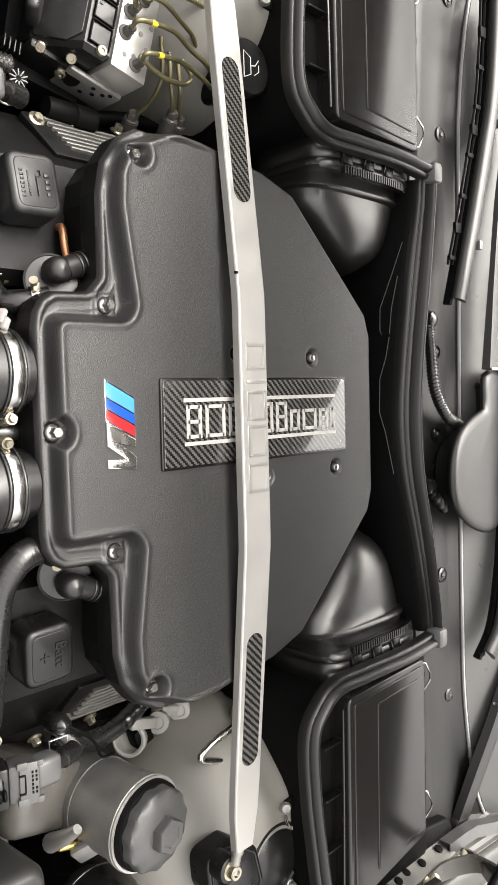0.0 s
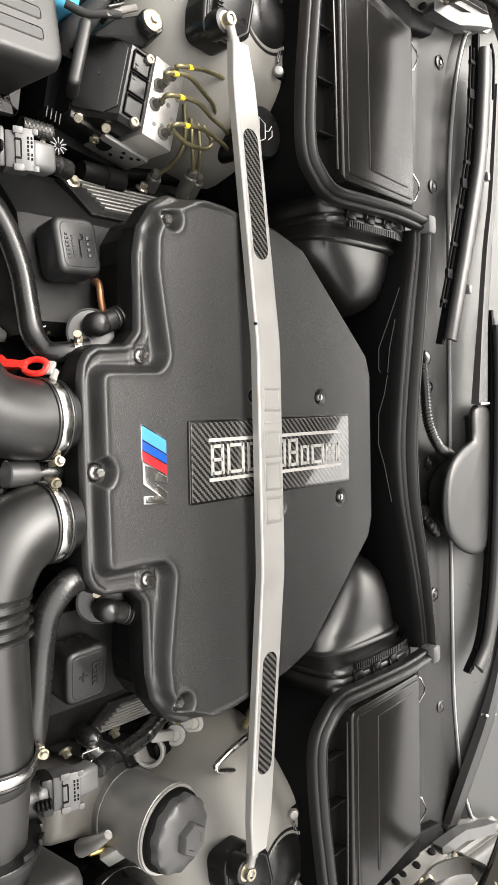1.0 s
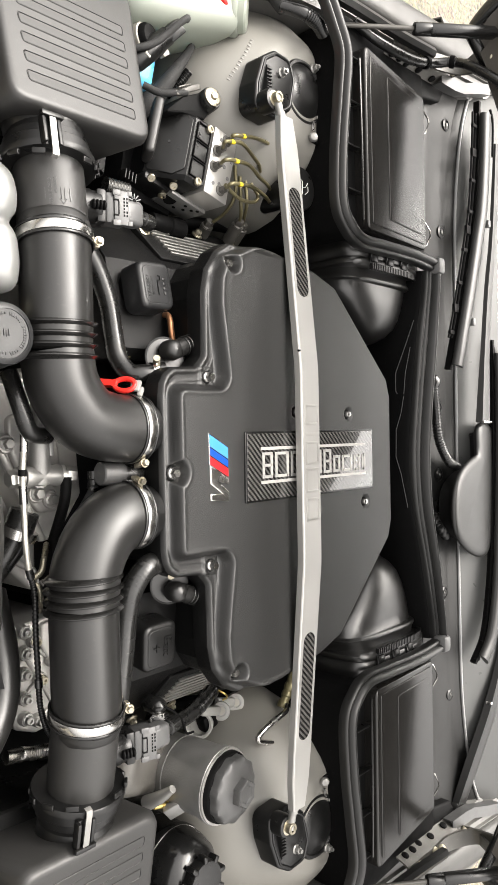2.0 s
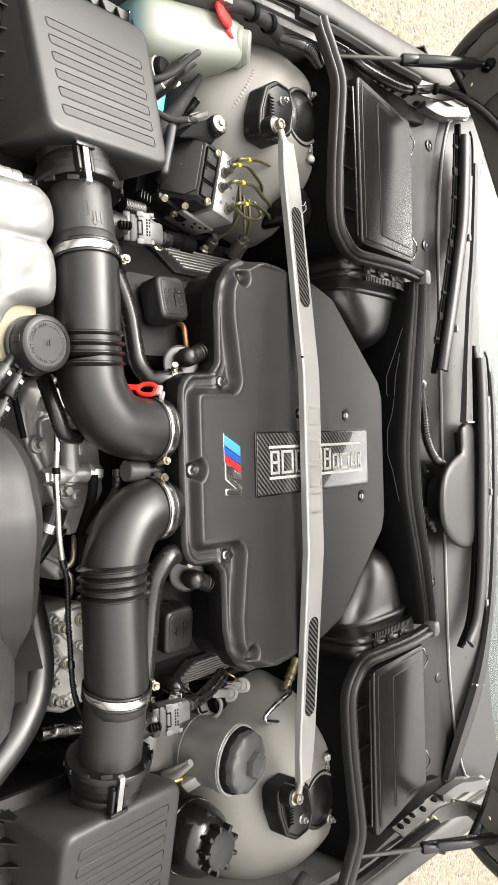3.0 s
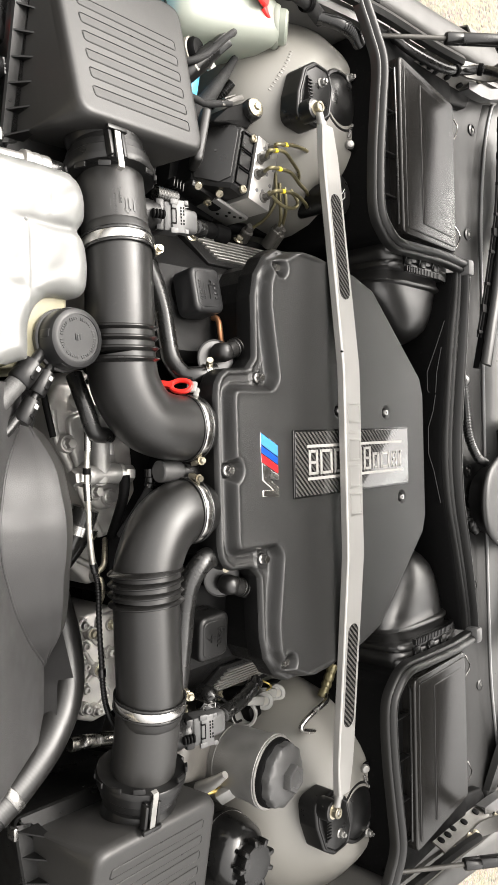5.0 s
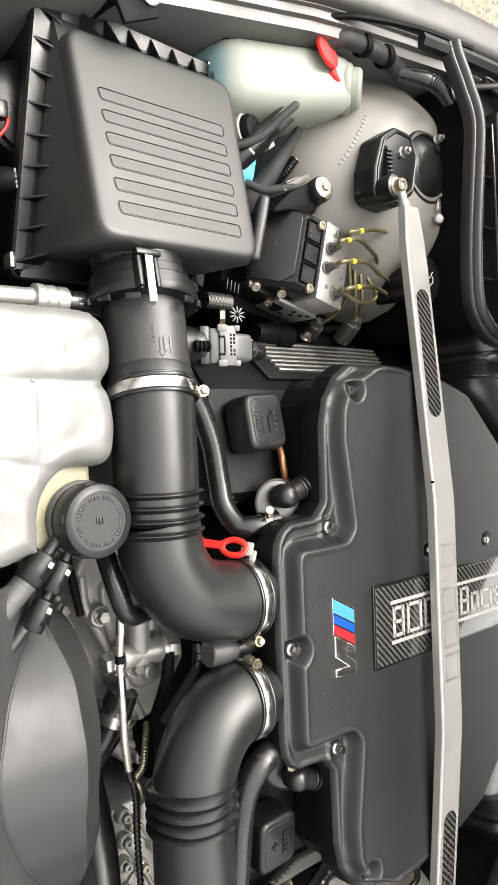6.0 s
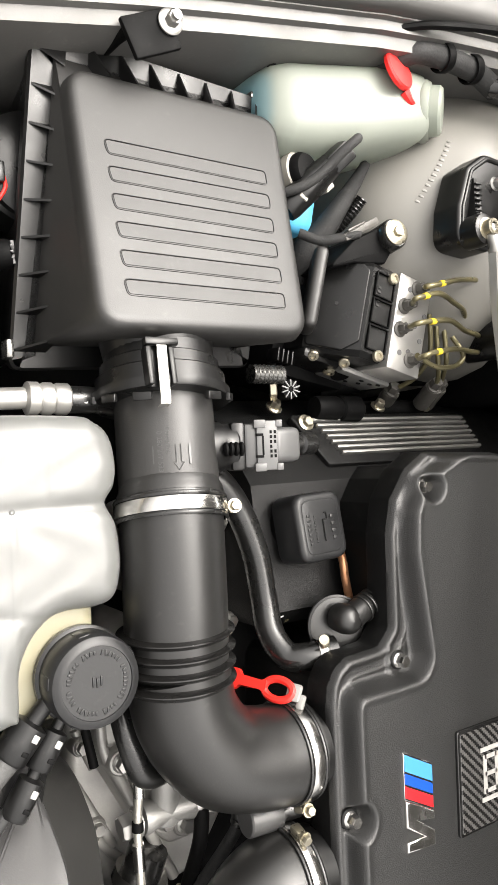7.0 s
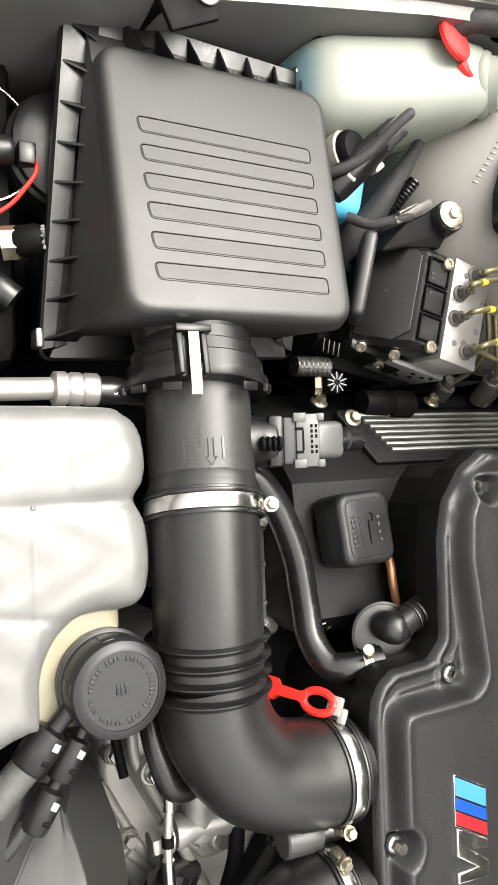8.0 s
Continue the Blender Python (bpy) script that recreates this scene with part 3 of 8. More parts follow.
def build_hood():
    root = thing("hood", (1.02, 0, 1.05), "open grey hood with a dull dark underside standing upright", "hood")
    ang = radians(83)
    ca, sa = math.cos(ang), math.sin(ang)

    def at(u, f, w=0.0):
        """A place on the hood: u up from its rear edge, f from -1 to 1 across, w outwards."""
        k = abs(f)
        half = 0.728 + 0.075 * (1 - math.exp(-u / 0.07)) - 0.05 * u
        crown = 0.075 * (1 - k ** 2.4)
        lift = 0.118 * (1 - k ** 1.7) * math.exp(-u / 0.6)
        curl = -0.035 * max(0.0, (k - 0.9) / 0.1) ** 2
        return V(0.985 + crown + curl - ca * u + sa * w, half * f, 1.005 + lift + sa * u + ca * w)

    us = [0, 0.02, 0.05, 0.09, 0.14, 0.2, 0.3, 0.45, 0.6, 0.8, 1.0, 1.10]
    fr = [math.sin(math.pi / 2 * (-1 + i / 14)) for i in range(29)]
    bm = bmesh.new()
    sheet(bm, [[at(u, f, 0.022) for f in fr] for u in us], 0.004)
    part("outer_panel", bm, FENDER, root)
    bm = bmesh.new()
    sheet(bm, [[at(u, f * 0.985, 0.0) for f in fr] for u in us], 0.004)
    part("inner_panel", bm, UNDERSIDE, root, "dull brownish-black underside")
    bm = bmesh.new()
    sheet(bm, [[at(u, f * 0.86, -0.016) for f in fr] for u in us[3:]], 0.012)
    part("insulation", bm, INSULATION, root, "dark fibre sound insulation")
    for s in (1, -1):
        bm = bmesh.new()
        sweep(bm, [at(u, s * 0.995, 0.010) for u in us], 0.013, seg=10, per=3)
        part("edge_rail", bm, GLOSS, root)
        bm = bmesh.new()
        sweep(bm, [at(0.004, s * f, 0.008) for f in (0.995, 0.9, 0.75, 0.55, 0.3, 0.02)], 0.011, seg=10, per=4)
        part("rear_edge", bm, GLOSS, root)
        # stiffening strip with black discs for shaded holes, and the hinge bolted to it
        bm = bmesh.new()
        sheet(bm, [[at(u, s * f, -0.010) for f in (0.86, 0.90, 0.945)] for u in (0.008, 0.04, 0.08, 0.12, 0.2)], 0.006)
        strip = part("stiffener", bm, UNDERSIDE, root)
        for k in range(3):
            bm = bmesh.new()
            p = at(0.035 + 0.026 * k, s * 0.905, -0.0132)
            lathe(bm, [(0.0072, -0.004), (0.0072, 0.0012), (0.0055, 0.0016)], p, (-1, 0, 0.15), 14)
            part("hole", bm, DARK, strip)
    for s in (1, -1):
        bm = bmesh.new()
        sheet(bm, [[V(x, s * (y0 + dy), 0.912 + dz) for dy, dz in ((-0.012, -0.016), (-0.004, -0.010), (0.004, 0.012), (0.008, 0.017), (0.024, 0.018))] for x, y0 in ((0.850, 0.694), (0.90, 0.695), (0.97, 0.697), (1.03, 0.700))], 0.003)
        base = part("hinge", bm, HINGE, root, "dull grey pressed steel hinge")
        # black discs for the dark of the plate's holes
        for x, z in ((0.868, 0.0), (0.893, 0.0), (0.918, -0.003), (0.955, 0.001), (1.005, 0.0)):
            bm = bmesh.new()
            lathe(bm, [(0.0068, 0.0), (0.0068, 0.0025), (0.0055, 0.003)], (x, s * (0.6945 + 0.02 * (x - 0.85)), 0.912 + z), (0, -s * 0.9, 0.35), 16)
            part("hole", bm, DARK, base)
        for x, y in ((0.885, 0.716), (0.940, 0.714), (1.00, 0.718)):
            bm = bmesh.new()
            hex_head(bm, (x, s * y, 0.931), (0, -s * 0.2, 1), 0.012, 0.009, 0.011)
            part("bolt", bm, ZINC, base)
        # folded gusset behind the hinge, and the bent foot of the pillar
        bm = bmesh.new()
        sheet(bm, [[V(x, s * y, z + dz) for x, y, dz in ((1.02, 0.694, 0.0), (1.06, 0.690, 0.006), (1.10, 0.697, 0.004), (1.15, 0.712, 0.008), (1.20, 0.724, 0.012))] for z in (0.925, 0.905)], 0.003)
        sheet(bm, [[V(x, s * (y + w), 0.925 + dz) for x, y, dz in ((1.02, 0.694, 0.0), (1.06, 0.690, 0.006), (1.10, 0.697, 0.004), (1.15, 0.712, 0.008), (1.20, 0.724, 0.012))] for w in (0.0, 0.008, 0.018)], 0.003)
        # darker than the hinge's steel, to hold down the light on top
        part("gusset", bm, METERGREY, base)
        flat = [(-1.5, -0.22), (1.5, -0.22), (1.5, 0.22), (-1.5, 0.22)]
        bm = bmesh.new()
        sweep(bm, [(0.945, s * 0.715, 0.930), (0.985, s * 0.712, 0.936), (1.020, s * 0.705, 0.965), (1.010, s * 0.694, 1.005), (0.985, s * 0.682, 1.045)], [0.008, 0.010, 0.010, 0.009, 0.008], section=flat, per=5)
        part("long_arm", bm, HINGE, base)
        bm = bmesh.new()
        sweep(bm, [(1.05, s * 0.722, 0.928), (1.045, s * 0.716, 0.955), (1.015, s * 0.705, 0.985), (0.985, s * 0.700, 1.02)], [0.009, 0.008, 0.008, 0.008], section=flat, per=5)
        part("short_arm", bm, HINGE, base)
        for p in ((0.955, 0.712, 0.936), (1.048, 0.716, 0.936), (0.985, 0.685, 1.040)):
            bm = bmesh.new()
            lathe(bm, [(0.0085, -0.003), (0.0085, 0.003), (0.005, 0.0055), (0.002, 0.006)], (p[0], s * p[1], p[2]), (-0.3, -s * 0.6, 0.7), 16)
            part("pivot", bm, ZINC, base)
        if s < 0:
            continue
        # corrugated cable hose along the hinge
        c = thing("cable_hose", (0.80, s * 0.69, 0.92), "black corrugated cable hose running up the hinge", "cable hose", "hinge cable hoses")
        pts = [(0.765, 0.712, 0.905), (0.800, 0.694, 0.918), (0.845, 0.684, 0.930), (0.90, 0.684, 0.938), (0.950, 0.694, 0.948), (0.972, 0.694, 0.975), (0.974, 0.672, 1.012), (0.988, 0.634, 1.055), (1.01, 0.58, 1.095)]
        line = curve_points([(x, s * y, z) for x, y, z in pts], 16)
        bm = bmesh.new()
        sweep(bm, line, lambda t: 0.0082 + 0.0004 * math.sin(t * 420), seg=10, per=1)
        part("hose", bm, RUBBER, c)
        for f in (0.45, 0.62):
            i = int(f * (len(line) - 2))
            bm = bmesh.new()
            ring(bm, line[i], line[i + 1] - line[i], 0.0086, 0.008, 0.002, 18)
            part("cable_tie", bm, DARK, c)
    # gas struts
    for s in (1, -1):
        a, b = V(0.728, s * 0.697, 0.893), V(0.966, s * (0.703 if s > 0 else 0.700), 1.078)
        g = thing("gas_strut", a, "black gas strut holding the hood open", "gas strut", "gas struts")
        d = (b - a).normalized()
        n = (b - a).length
        bm = bmesh.new()
        lathe(bm, [(0.0040, 0), (0.0040, n * 0.5)], a, d, 14)
        part("rod", bm, HINGE, g)
        bm = bmesh.new()
        lathe(bm, [(0.005, n * 0.435), (0.0095, n * 0.44), (0.0105, n * 0.45), (0.0105, n * 0.53), (0.0098, n * 0.535), (0.0105, n * 0.54), (0.0105, n * 0.90), (0.006, n * 0.92), (0.006, n * 0.96)], a, d, 24)
        part("cylinder", bm, GLOSS, g)
        for p in (a, b):
            bm = bmesh.new()
            lathe(bm, [(0.004, -0.016), (0.009, -0.010), (0.010, 0.005), (0.005, 0.012)], p, (-0.3, s * 0.3, 0.9), 16)
            part("ball_joint", bm, DARK, g)
        bm = bmesh.new()
        lathe(bm, [(0.009, 0.0), (0.009, 0.006), (0.005, 0.008)], b, (-1, 0, 0.1), 6)
        lathe(bm, [(0.006, -0.04), (0.006, 0.0)], b, (-1, 0, 0.1), 12)
        part("ball_stud", bm, HINGE, g)


build_ground()
build_bay()
for side in (1, -1):
    build_sides(side)
build_bulkhead()
build_cowl()
build_hood()


# ---- the engine ----
def mirror_half(half):
    return ccw(list(half) + [(x, -y) for x, y in reversed(half) if abs(y) > 1e-6])


def edge_distance(px, py, poly):
    """Signed distance of many points to an outline, positive inside."""
    p = np.array(poly)
    q = np.roll(p, -1, axis=0)
    best = np.full(px.shape, 1e9)
    nx, ny = np.zeros(px.shape), np.zeros(px.shape)
    inside = np.zeros(px.shape, bool)
    for (ax, ay), (bx, by) in zip(p, q):
        dx, dy = bx - ax, by - ay
        t = np.clip(((px - ax) * dx + (py - ay) * dy) / (dx * dx + dy * dy + 1e-12), 0, 1)
        cx, cy = ax + t * dx, ay + t * dy
        d = np.hypot(px - cx, py - cy)
        m = d < best
        best, nx, ny = np.where(m, d, best), np.where(m, cx, nx), np.where(m, cy, ny)
        hit = ((ay > py) != (by > py)) & (px < (bx - ax) * (py - ay) / (by - ay + 1e-15) + ax)
        inside ^= hit
    return np.where(inside, best, -best), nx, ny


def ease(v, a, b):
    t = np.clip((v - a) / (b - a), 0, 1)
    return t * t * (3 - 2 * t)


def build_engine_cover():
    root = thing("engine_cover", (0.60, 0, 0.60), "large black grained plastic engine cover with a raised middle", "engine cover")
    outline = rounded(mirror_half([(0.3535, 0.0), (0.3535, 0.098), (0.3560, 0.114), (0.3630, 0.126), (0.376, 0.1345), (0.416, 0.137), (0.430, 0.152), (0.431, 0.236), (0.438, 0.268), (0.458, 0.295), (0.484, 0.310), (0.557, 0.3065), (0.650, 0.292), (0.703, 0.274), (0.848, 0.136), (0.858, 0.106)]), 0.012, 5)
    raised = rounded(mirror_half([(0.3670, 0.0), (0.3670, 0.108), (0.448, 0.109), (0.458, 0.122), (0.451, 0.170), (0.444, 0.220), (0.446, 0.255), (0.460, 0.284), (0.500, 0.302), (0.56, 0.325), (0.62, 0.40), (1.0, 0.40)]), 0.016, 6)
    step = 0.0013
    xs, ys = np.arange(0.350, 0.872, step), np.arange(-0.3132, 0.3133, step)
    gx, gy = np.meshgrid(xs, ys, indexing="ij")
    dout, ox, oy = edge_distance(gx, gy, outline)
    din, _, _ = edge_distance(gx, gy, raised)
    # pockets round the bolts in the raised edge
    for bx, by, br in ((0.366, 0.0, 0.0140), (0.472, 0.278, 0.0108), (0.470, -0.277, 0.0108)):
        din = np.minimum(din, np.hypot(gx - bx, gy - by) - br)
    front = 1 - ease(gx, 0.53, 0.60)
    z = 0.8840 + 0.0195 * ease(din, -0.0065, 0.0055) + front * 0.0008 * np.exp(-((din - 0.006) / 0.0035) ** 2)
    z += front * 0.0020 * (ease(dout, 0.0002, 0.0030) - ease(dout, 0.0078, 0.0090))
    z += front * 0.0013 * np.exp(-((dout - 0.0180) / 0.0008) ** 2) * (1 - ease(din, -0.006, 0.0))
    z -= 0.0060 * (1 - ease(dout, -0.001, 0.0040))
    # small raised pads under the flange bolts
    for bx, by in ((0.433, 0.1235), (0.433, -0.1255)):
        q = np.maximum(np.abs(gx - bx), np.abs(gy - by))
        z += 0.0022 * (1 - ease(q, 0.0115, 0.0130)) * (1 - ease(din, -0.006, 0.0))
    for hx, hy in ((0.732, 0.075), (0.776, -0.068), (0.600, 0.078), (0.645, -0.068)):
        z -= 0.005 * (1 - ease(np.hypot(gx - hx, gy - hy), 0.0085, 0.0115))
    # the moulding has no hard steps
    for _ in range(2):
        pad = np.pad(z, 1, mode="edge")
        z = 0.4 * z + 0.15 * (pad[:-2, 1:-1] + pad[2:, 1:-1] + pad[1:-1, :-2] + pad[1:-1, 2:])
    keep = dout > -step
    x = np.where(dout < 0, ox, gx)
    y = np.where(dout < 0, oy, gy)
    idx = -np.ones(gx.shape, int)
    idx[keep] = np.arange(keep.sum())
    verts = np.stack([x[keep], y[keep], z[keep]], 1)
    a, b, c, d = idx[:-1, :-1], idx[1:, :-1], idx[1:, 1:], idx[:-1, 1:]
    ok = (a >= 0) & (b >= 0) & (c >= 0) & (d >= 0)
    inner = np.maximum.reduce([dout[:-1, :-1], dout[1:, :-1], dout[1:, 1:], dout[:-1, 1:]]) > 0
    ok &= inner
    faces = np.stack([a[ok], b[ok], c[ok], d[ok]], 1)
    me = bpy.data.meshes.new("top_shell")
    me.from_pydata((verts - np.array(root.location)).tolist(), [], faces.tolist())
    me.materials.append(COVER)
    me.polygons.foreach_set("use_smooth", [True] * len(me.polygons))
    shell = new("top_shell", me)
    shell.parent = root
    bm = bmesh.new()
    steps = [(0.016, 0.60), (0.013, 0.845), (0.0, 0.853), (-0.0006, 0.856), (-0.0006, 0.874), (0.0004, 0.8788)]
    rings(bm, [[V(px, py, zz) for px, py in inset(outline, dd)] for dd, zz in steps], cap=False)
    # blacker than the shell, for the shade below the rim
    part("side_wall", bm, CRACKLE, root)
    # screws: five in the flange, four in recesses of the top
    for x, y, z in ((0.472, 0.278, 0.884), (0.433, 0.1235, 0.885), (0.368, 0.0, 0.885), (0.433, -0.1255, 0.885), (0.470, -0.277, 0.884)):
        bm = bmesh.new()
        lathe(bm, [(0.0088, z - 0.006), (0.0088, z + 0.002), (0.0080, z + 0.003), (0.0065, z + 0.0032)], (x, y, 0), (0, 0, 1), 28)
        col = part("grommet", bm, PLASTIC, root)
        bm = bmesh.new()
        hex_head(bm, (x, y, z + 0.002), (0, 0, 1), 0.0098, 0.009, 0.0070)
        bolt = part("bolt", bm, STEEL, col, "bright steel hex bolt")
        # raised black disc for the shade in the hollow head
        bm = bmesh.new()
        lathe(bm, [(0.0030, z + 0.009), (0.0030, z + 0.0113), (0.0024, z + 0.0114)], (x, y, 0), (0, 0, 1), 16)
        part("socket", bm, DARK, bolt)
    for x, y in ((0.732, 0.075), (0.776, -0.068), (0.600, 0.078), (0.645, -0.068)):
        bm = bmesh.new()
        lathe(bm, [(0.0075, 0.8975), (0.0075, 0.9000), (0.006, 0.9010)], (x, y, 0), (0, 0, 1), 24)
        col = part("recess_sleeve", bm, DARK, root)
        bm = bmesh.new()
        lathe(bm, [(0.0052, 0.9000), (0.0052, 0.9040), (0.004, 0.9060), (0.0, 0.9065)], (x - 0.001, y, 0), (0, 0, 1), 18)
        part("screw", bm, STEEL, col, "bright round steel screw")


def build_plate():
    root = thing("name_plate", (0.639, 0.001, 0.904), "woven carbon plate with silver print, let into the cover", "plate")
    bm = bmesh.new()
    slab(bm, rounded([(0.4835, -0.0475), (0.7955, -0.0465), (0.7955, 0.0505), (0.4845, 0.0505)], 0.003, 3), 0.9030, 0.9065, 0.001)
    part("frame", bm, GLOSS, root)
    bm = bmesh.new()
    slab(bm, rounded([(0.4865, -0.0445), (0.7925, -0.0435), (0.7925, 0.0475), (0.4875, 0.0475)], 0.002, 3), 0.9060, 0.9075, 0.0005)
    plate = part("carbon_panel", bm, CARBON, root)
    for y in (0.0265, -0.0205):
        bm = bmesh.new()
        block(bm, (0.643, y, 0.9077), (0.258, 0.0042, 0.0006), 0)
        part("printed_line", bm, SILVERINK, plate)
    # the name as plain hollow bars
    x = 0.515
    for w, h, mid in ((0.026, 0.036, 1), (0.034, 0.036, 0), (0.040, 0.036, 0), (0.036, 0.036, 0), (0.024, 0.036, 1), (0.022, 0.026, 0), (0.031, 0.026, 0), (0.021, 0.026, 1), (0.013, 0.026, 0)):
        y = 0.003 - (0.036 - h) / 2
        bm = bmesh.new()
        for dx in (-w / 2 + 0.0045, w / 2 - 0.0045):
            block(bm, (x + w / 2 + dx, y, 0.9077), (0.0048, h, 0.0006), 0)
        for dy in [-h / 2 + 0.002, h / 2 - 0.002] + [0.0] * mid:
            block(bm, (x + w / 2, y + dy, 0.9077), (w - 0.009, 0.0040, 0.0006), 0)
        part("printed_bar", bm, SILVERINK, plate)
        x += w + 0.0012


def build_badge():
    root = thing("badge", (0.433, 0.0, 0.904), "slanted three-colour enamel badge with chrome bars on the cover", "badge")

    def strip(name, material, y0, y1, z=0.0015, inner=0.0):
        # a slanted band
        sl = 0.018
        p = [(0.4165 + inner, y0 - inner), (0.4515 - inner, y0 - sl - inner), (0.4515 - inner, y1 - sl + inner), (0.4165 + inner, y1 + inner)]
        bm = bmesh.new()
        slab(bm, p, 0.9030, 0.9042 + z, 0.0004)
        part(name, bm, material, root)

    strip("chrome_rim", CHROME, 0.0495, 0.0080, 0.0008)
    strip("light_blue_band", BADGEBLUE, 0.0485, 0.0325, 0.0016, 0.0006)
    strip("dark_blue_band", BADGENAVY, 0.0320, 0.0212, 0.0016, 0.0006)
    strip("red_band", BADGERED, 0.0207, 0.0090, 0.0016, 0.0006)
    # chrome zigzag of plain bars below the colours
    zig = [(0.4165, 0.0075), (0.4515, -0.0105), (0.4515, -0.0190), (0.4290, -0.0130), (0.4515, -0.0275), (0.4515, -0.0420), (0.4165, -0.0385), (0.4165, -0.0290), (0.4390, -0.0305), (0.4165, -0.0165)]
    bm = bmesh.new()
    slab(bm, zig, 0.9030, 0.9066, 0.0018)
    part("chrome_zigzag", bm, STEEL, root)


def build_strut_bar():
    root = thing("strut_bar", (0.60, 0, 0.90), "bent silver aluminium strut brace with carbon inlays", "strut brace")

    def at(y):
        """Centre line and top height of the bar."""
        q = max(0.0, (abs(y) - 0.14) / 0.35)
        return 0.6015 - 0.012 * q, 0.9285 - 0.0225 * q

    ys = [0.506, 0.501, 0.462, 0.430, 0.35, 0.27, 0.21, 0.17, 0.145, 0.125, 0.06, 0.0]
    ys = ys + [-y for y in reversed(ys[:-1])]
    loops = []
    for y in ys:
        x, z = at(y)
        w = float(np.interp(abs(y), [0, 0.15, 0.28, 0.455, 0.506], [0.0215, 0.0213, 0.0206, 0.0200, 0.0135]))
        c, h = 0.0022, 0.0135
        loops.append([V(x + a, y, z + b) for a, b in ((-w, -h + c), (-w, -c), (-w + c * 0.4, -c * 0.35), (-w + c, 0), (w - c, 0), (w - c * 0.4, -c * 0.35), (w, -c), (w, -h + c), (w - c, -h), (-w + c, -h))])
    bm = bmesh.new()
    rings(bm, loops)
    bar = part("bar", bm, BRUSHED, root, angle=25)
    # carbon inlays with round ends, their lower side sunk into the bar
    for s in (1, -1):
        bm = bmesh.new()
        pts = []
        for cy, a0 in ((0.257, math.pi), (0.390, 0.0)):
            for i in range(9):
                a = a0 + math.pi * i / 8
                pts.append((0.0128 * math.cos(a), cy + 0.0128 * math.sin(a)))
        loops = []
        for dz in (-0.004, 0.0006):
            lp = []
            for px, py in pts:
                x, z = at(py)
                lp.append(V(x + px, s * py, z + dz))
            loops.append(lp)
        rings(bm, loops)
        part("carbon_inlay", bm, CARBON, root, "woven carbon inlay with round ends")
    # the milled name, drawn as plain hollow bars
    for y, n in ((0.073, 0.030), (0.045, 0.008), (0.018, 0.034), (-0.022, 0.036), (-0.064, 0.034)):
        bm = bmesh.new()
        x, z = at(y)
        x += 0.002
        if n < 0.01:
            block(bm, (x, y, z + 0.0002), (0.030, 0.0042, 0.0012), 0.0004)
        else:
            for d in (-0.0135, 0.0135):
                block(bm, (x + d, y, z + 0.0002), (0.0032, n, 0.0012), 0.0004)
            for d in (-n / 2 + 0.002, n / 2 - 0.002):
                block(bm, (x, y + d, z + 0.0002), (0.0270, 0.0036, 0.0012), 0.0004)
        part("milled_bar", bm, ALLOY, bar, "bright milled bar")
    # a dark nick on the edge
    bm = bmesh.new()
    block(bm, (0.5795, 0.165, 0.9262), (0.004, 0.003, 0.0035), 0.0008)
    part("nick", bm, DARK, bar)
    for s in (1, -1):
        bm = bmesh.new()
        lathe(bm, [(0.006, -0.004), (0.0075, 0.002), (0.0075, 0.012), (0.006, 0.014), (0.006, 0.036)], (0.586, s * 0.500, 0.897), (-0.28, s, -0.05), 20)
        part("threaded_end", bm, FINS, root)


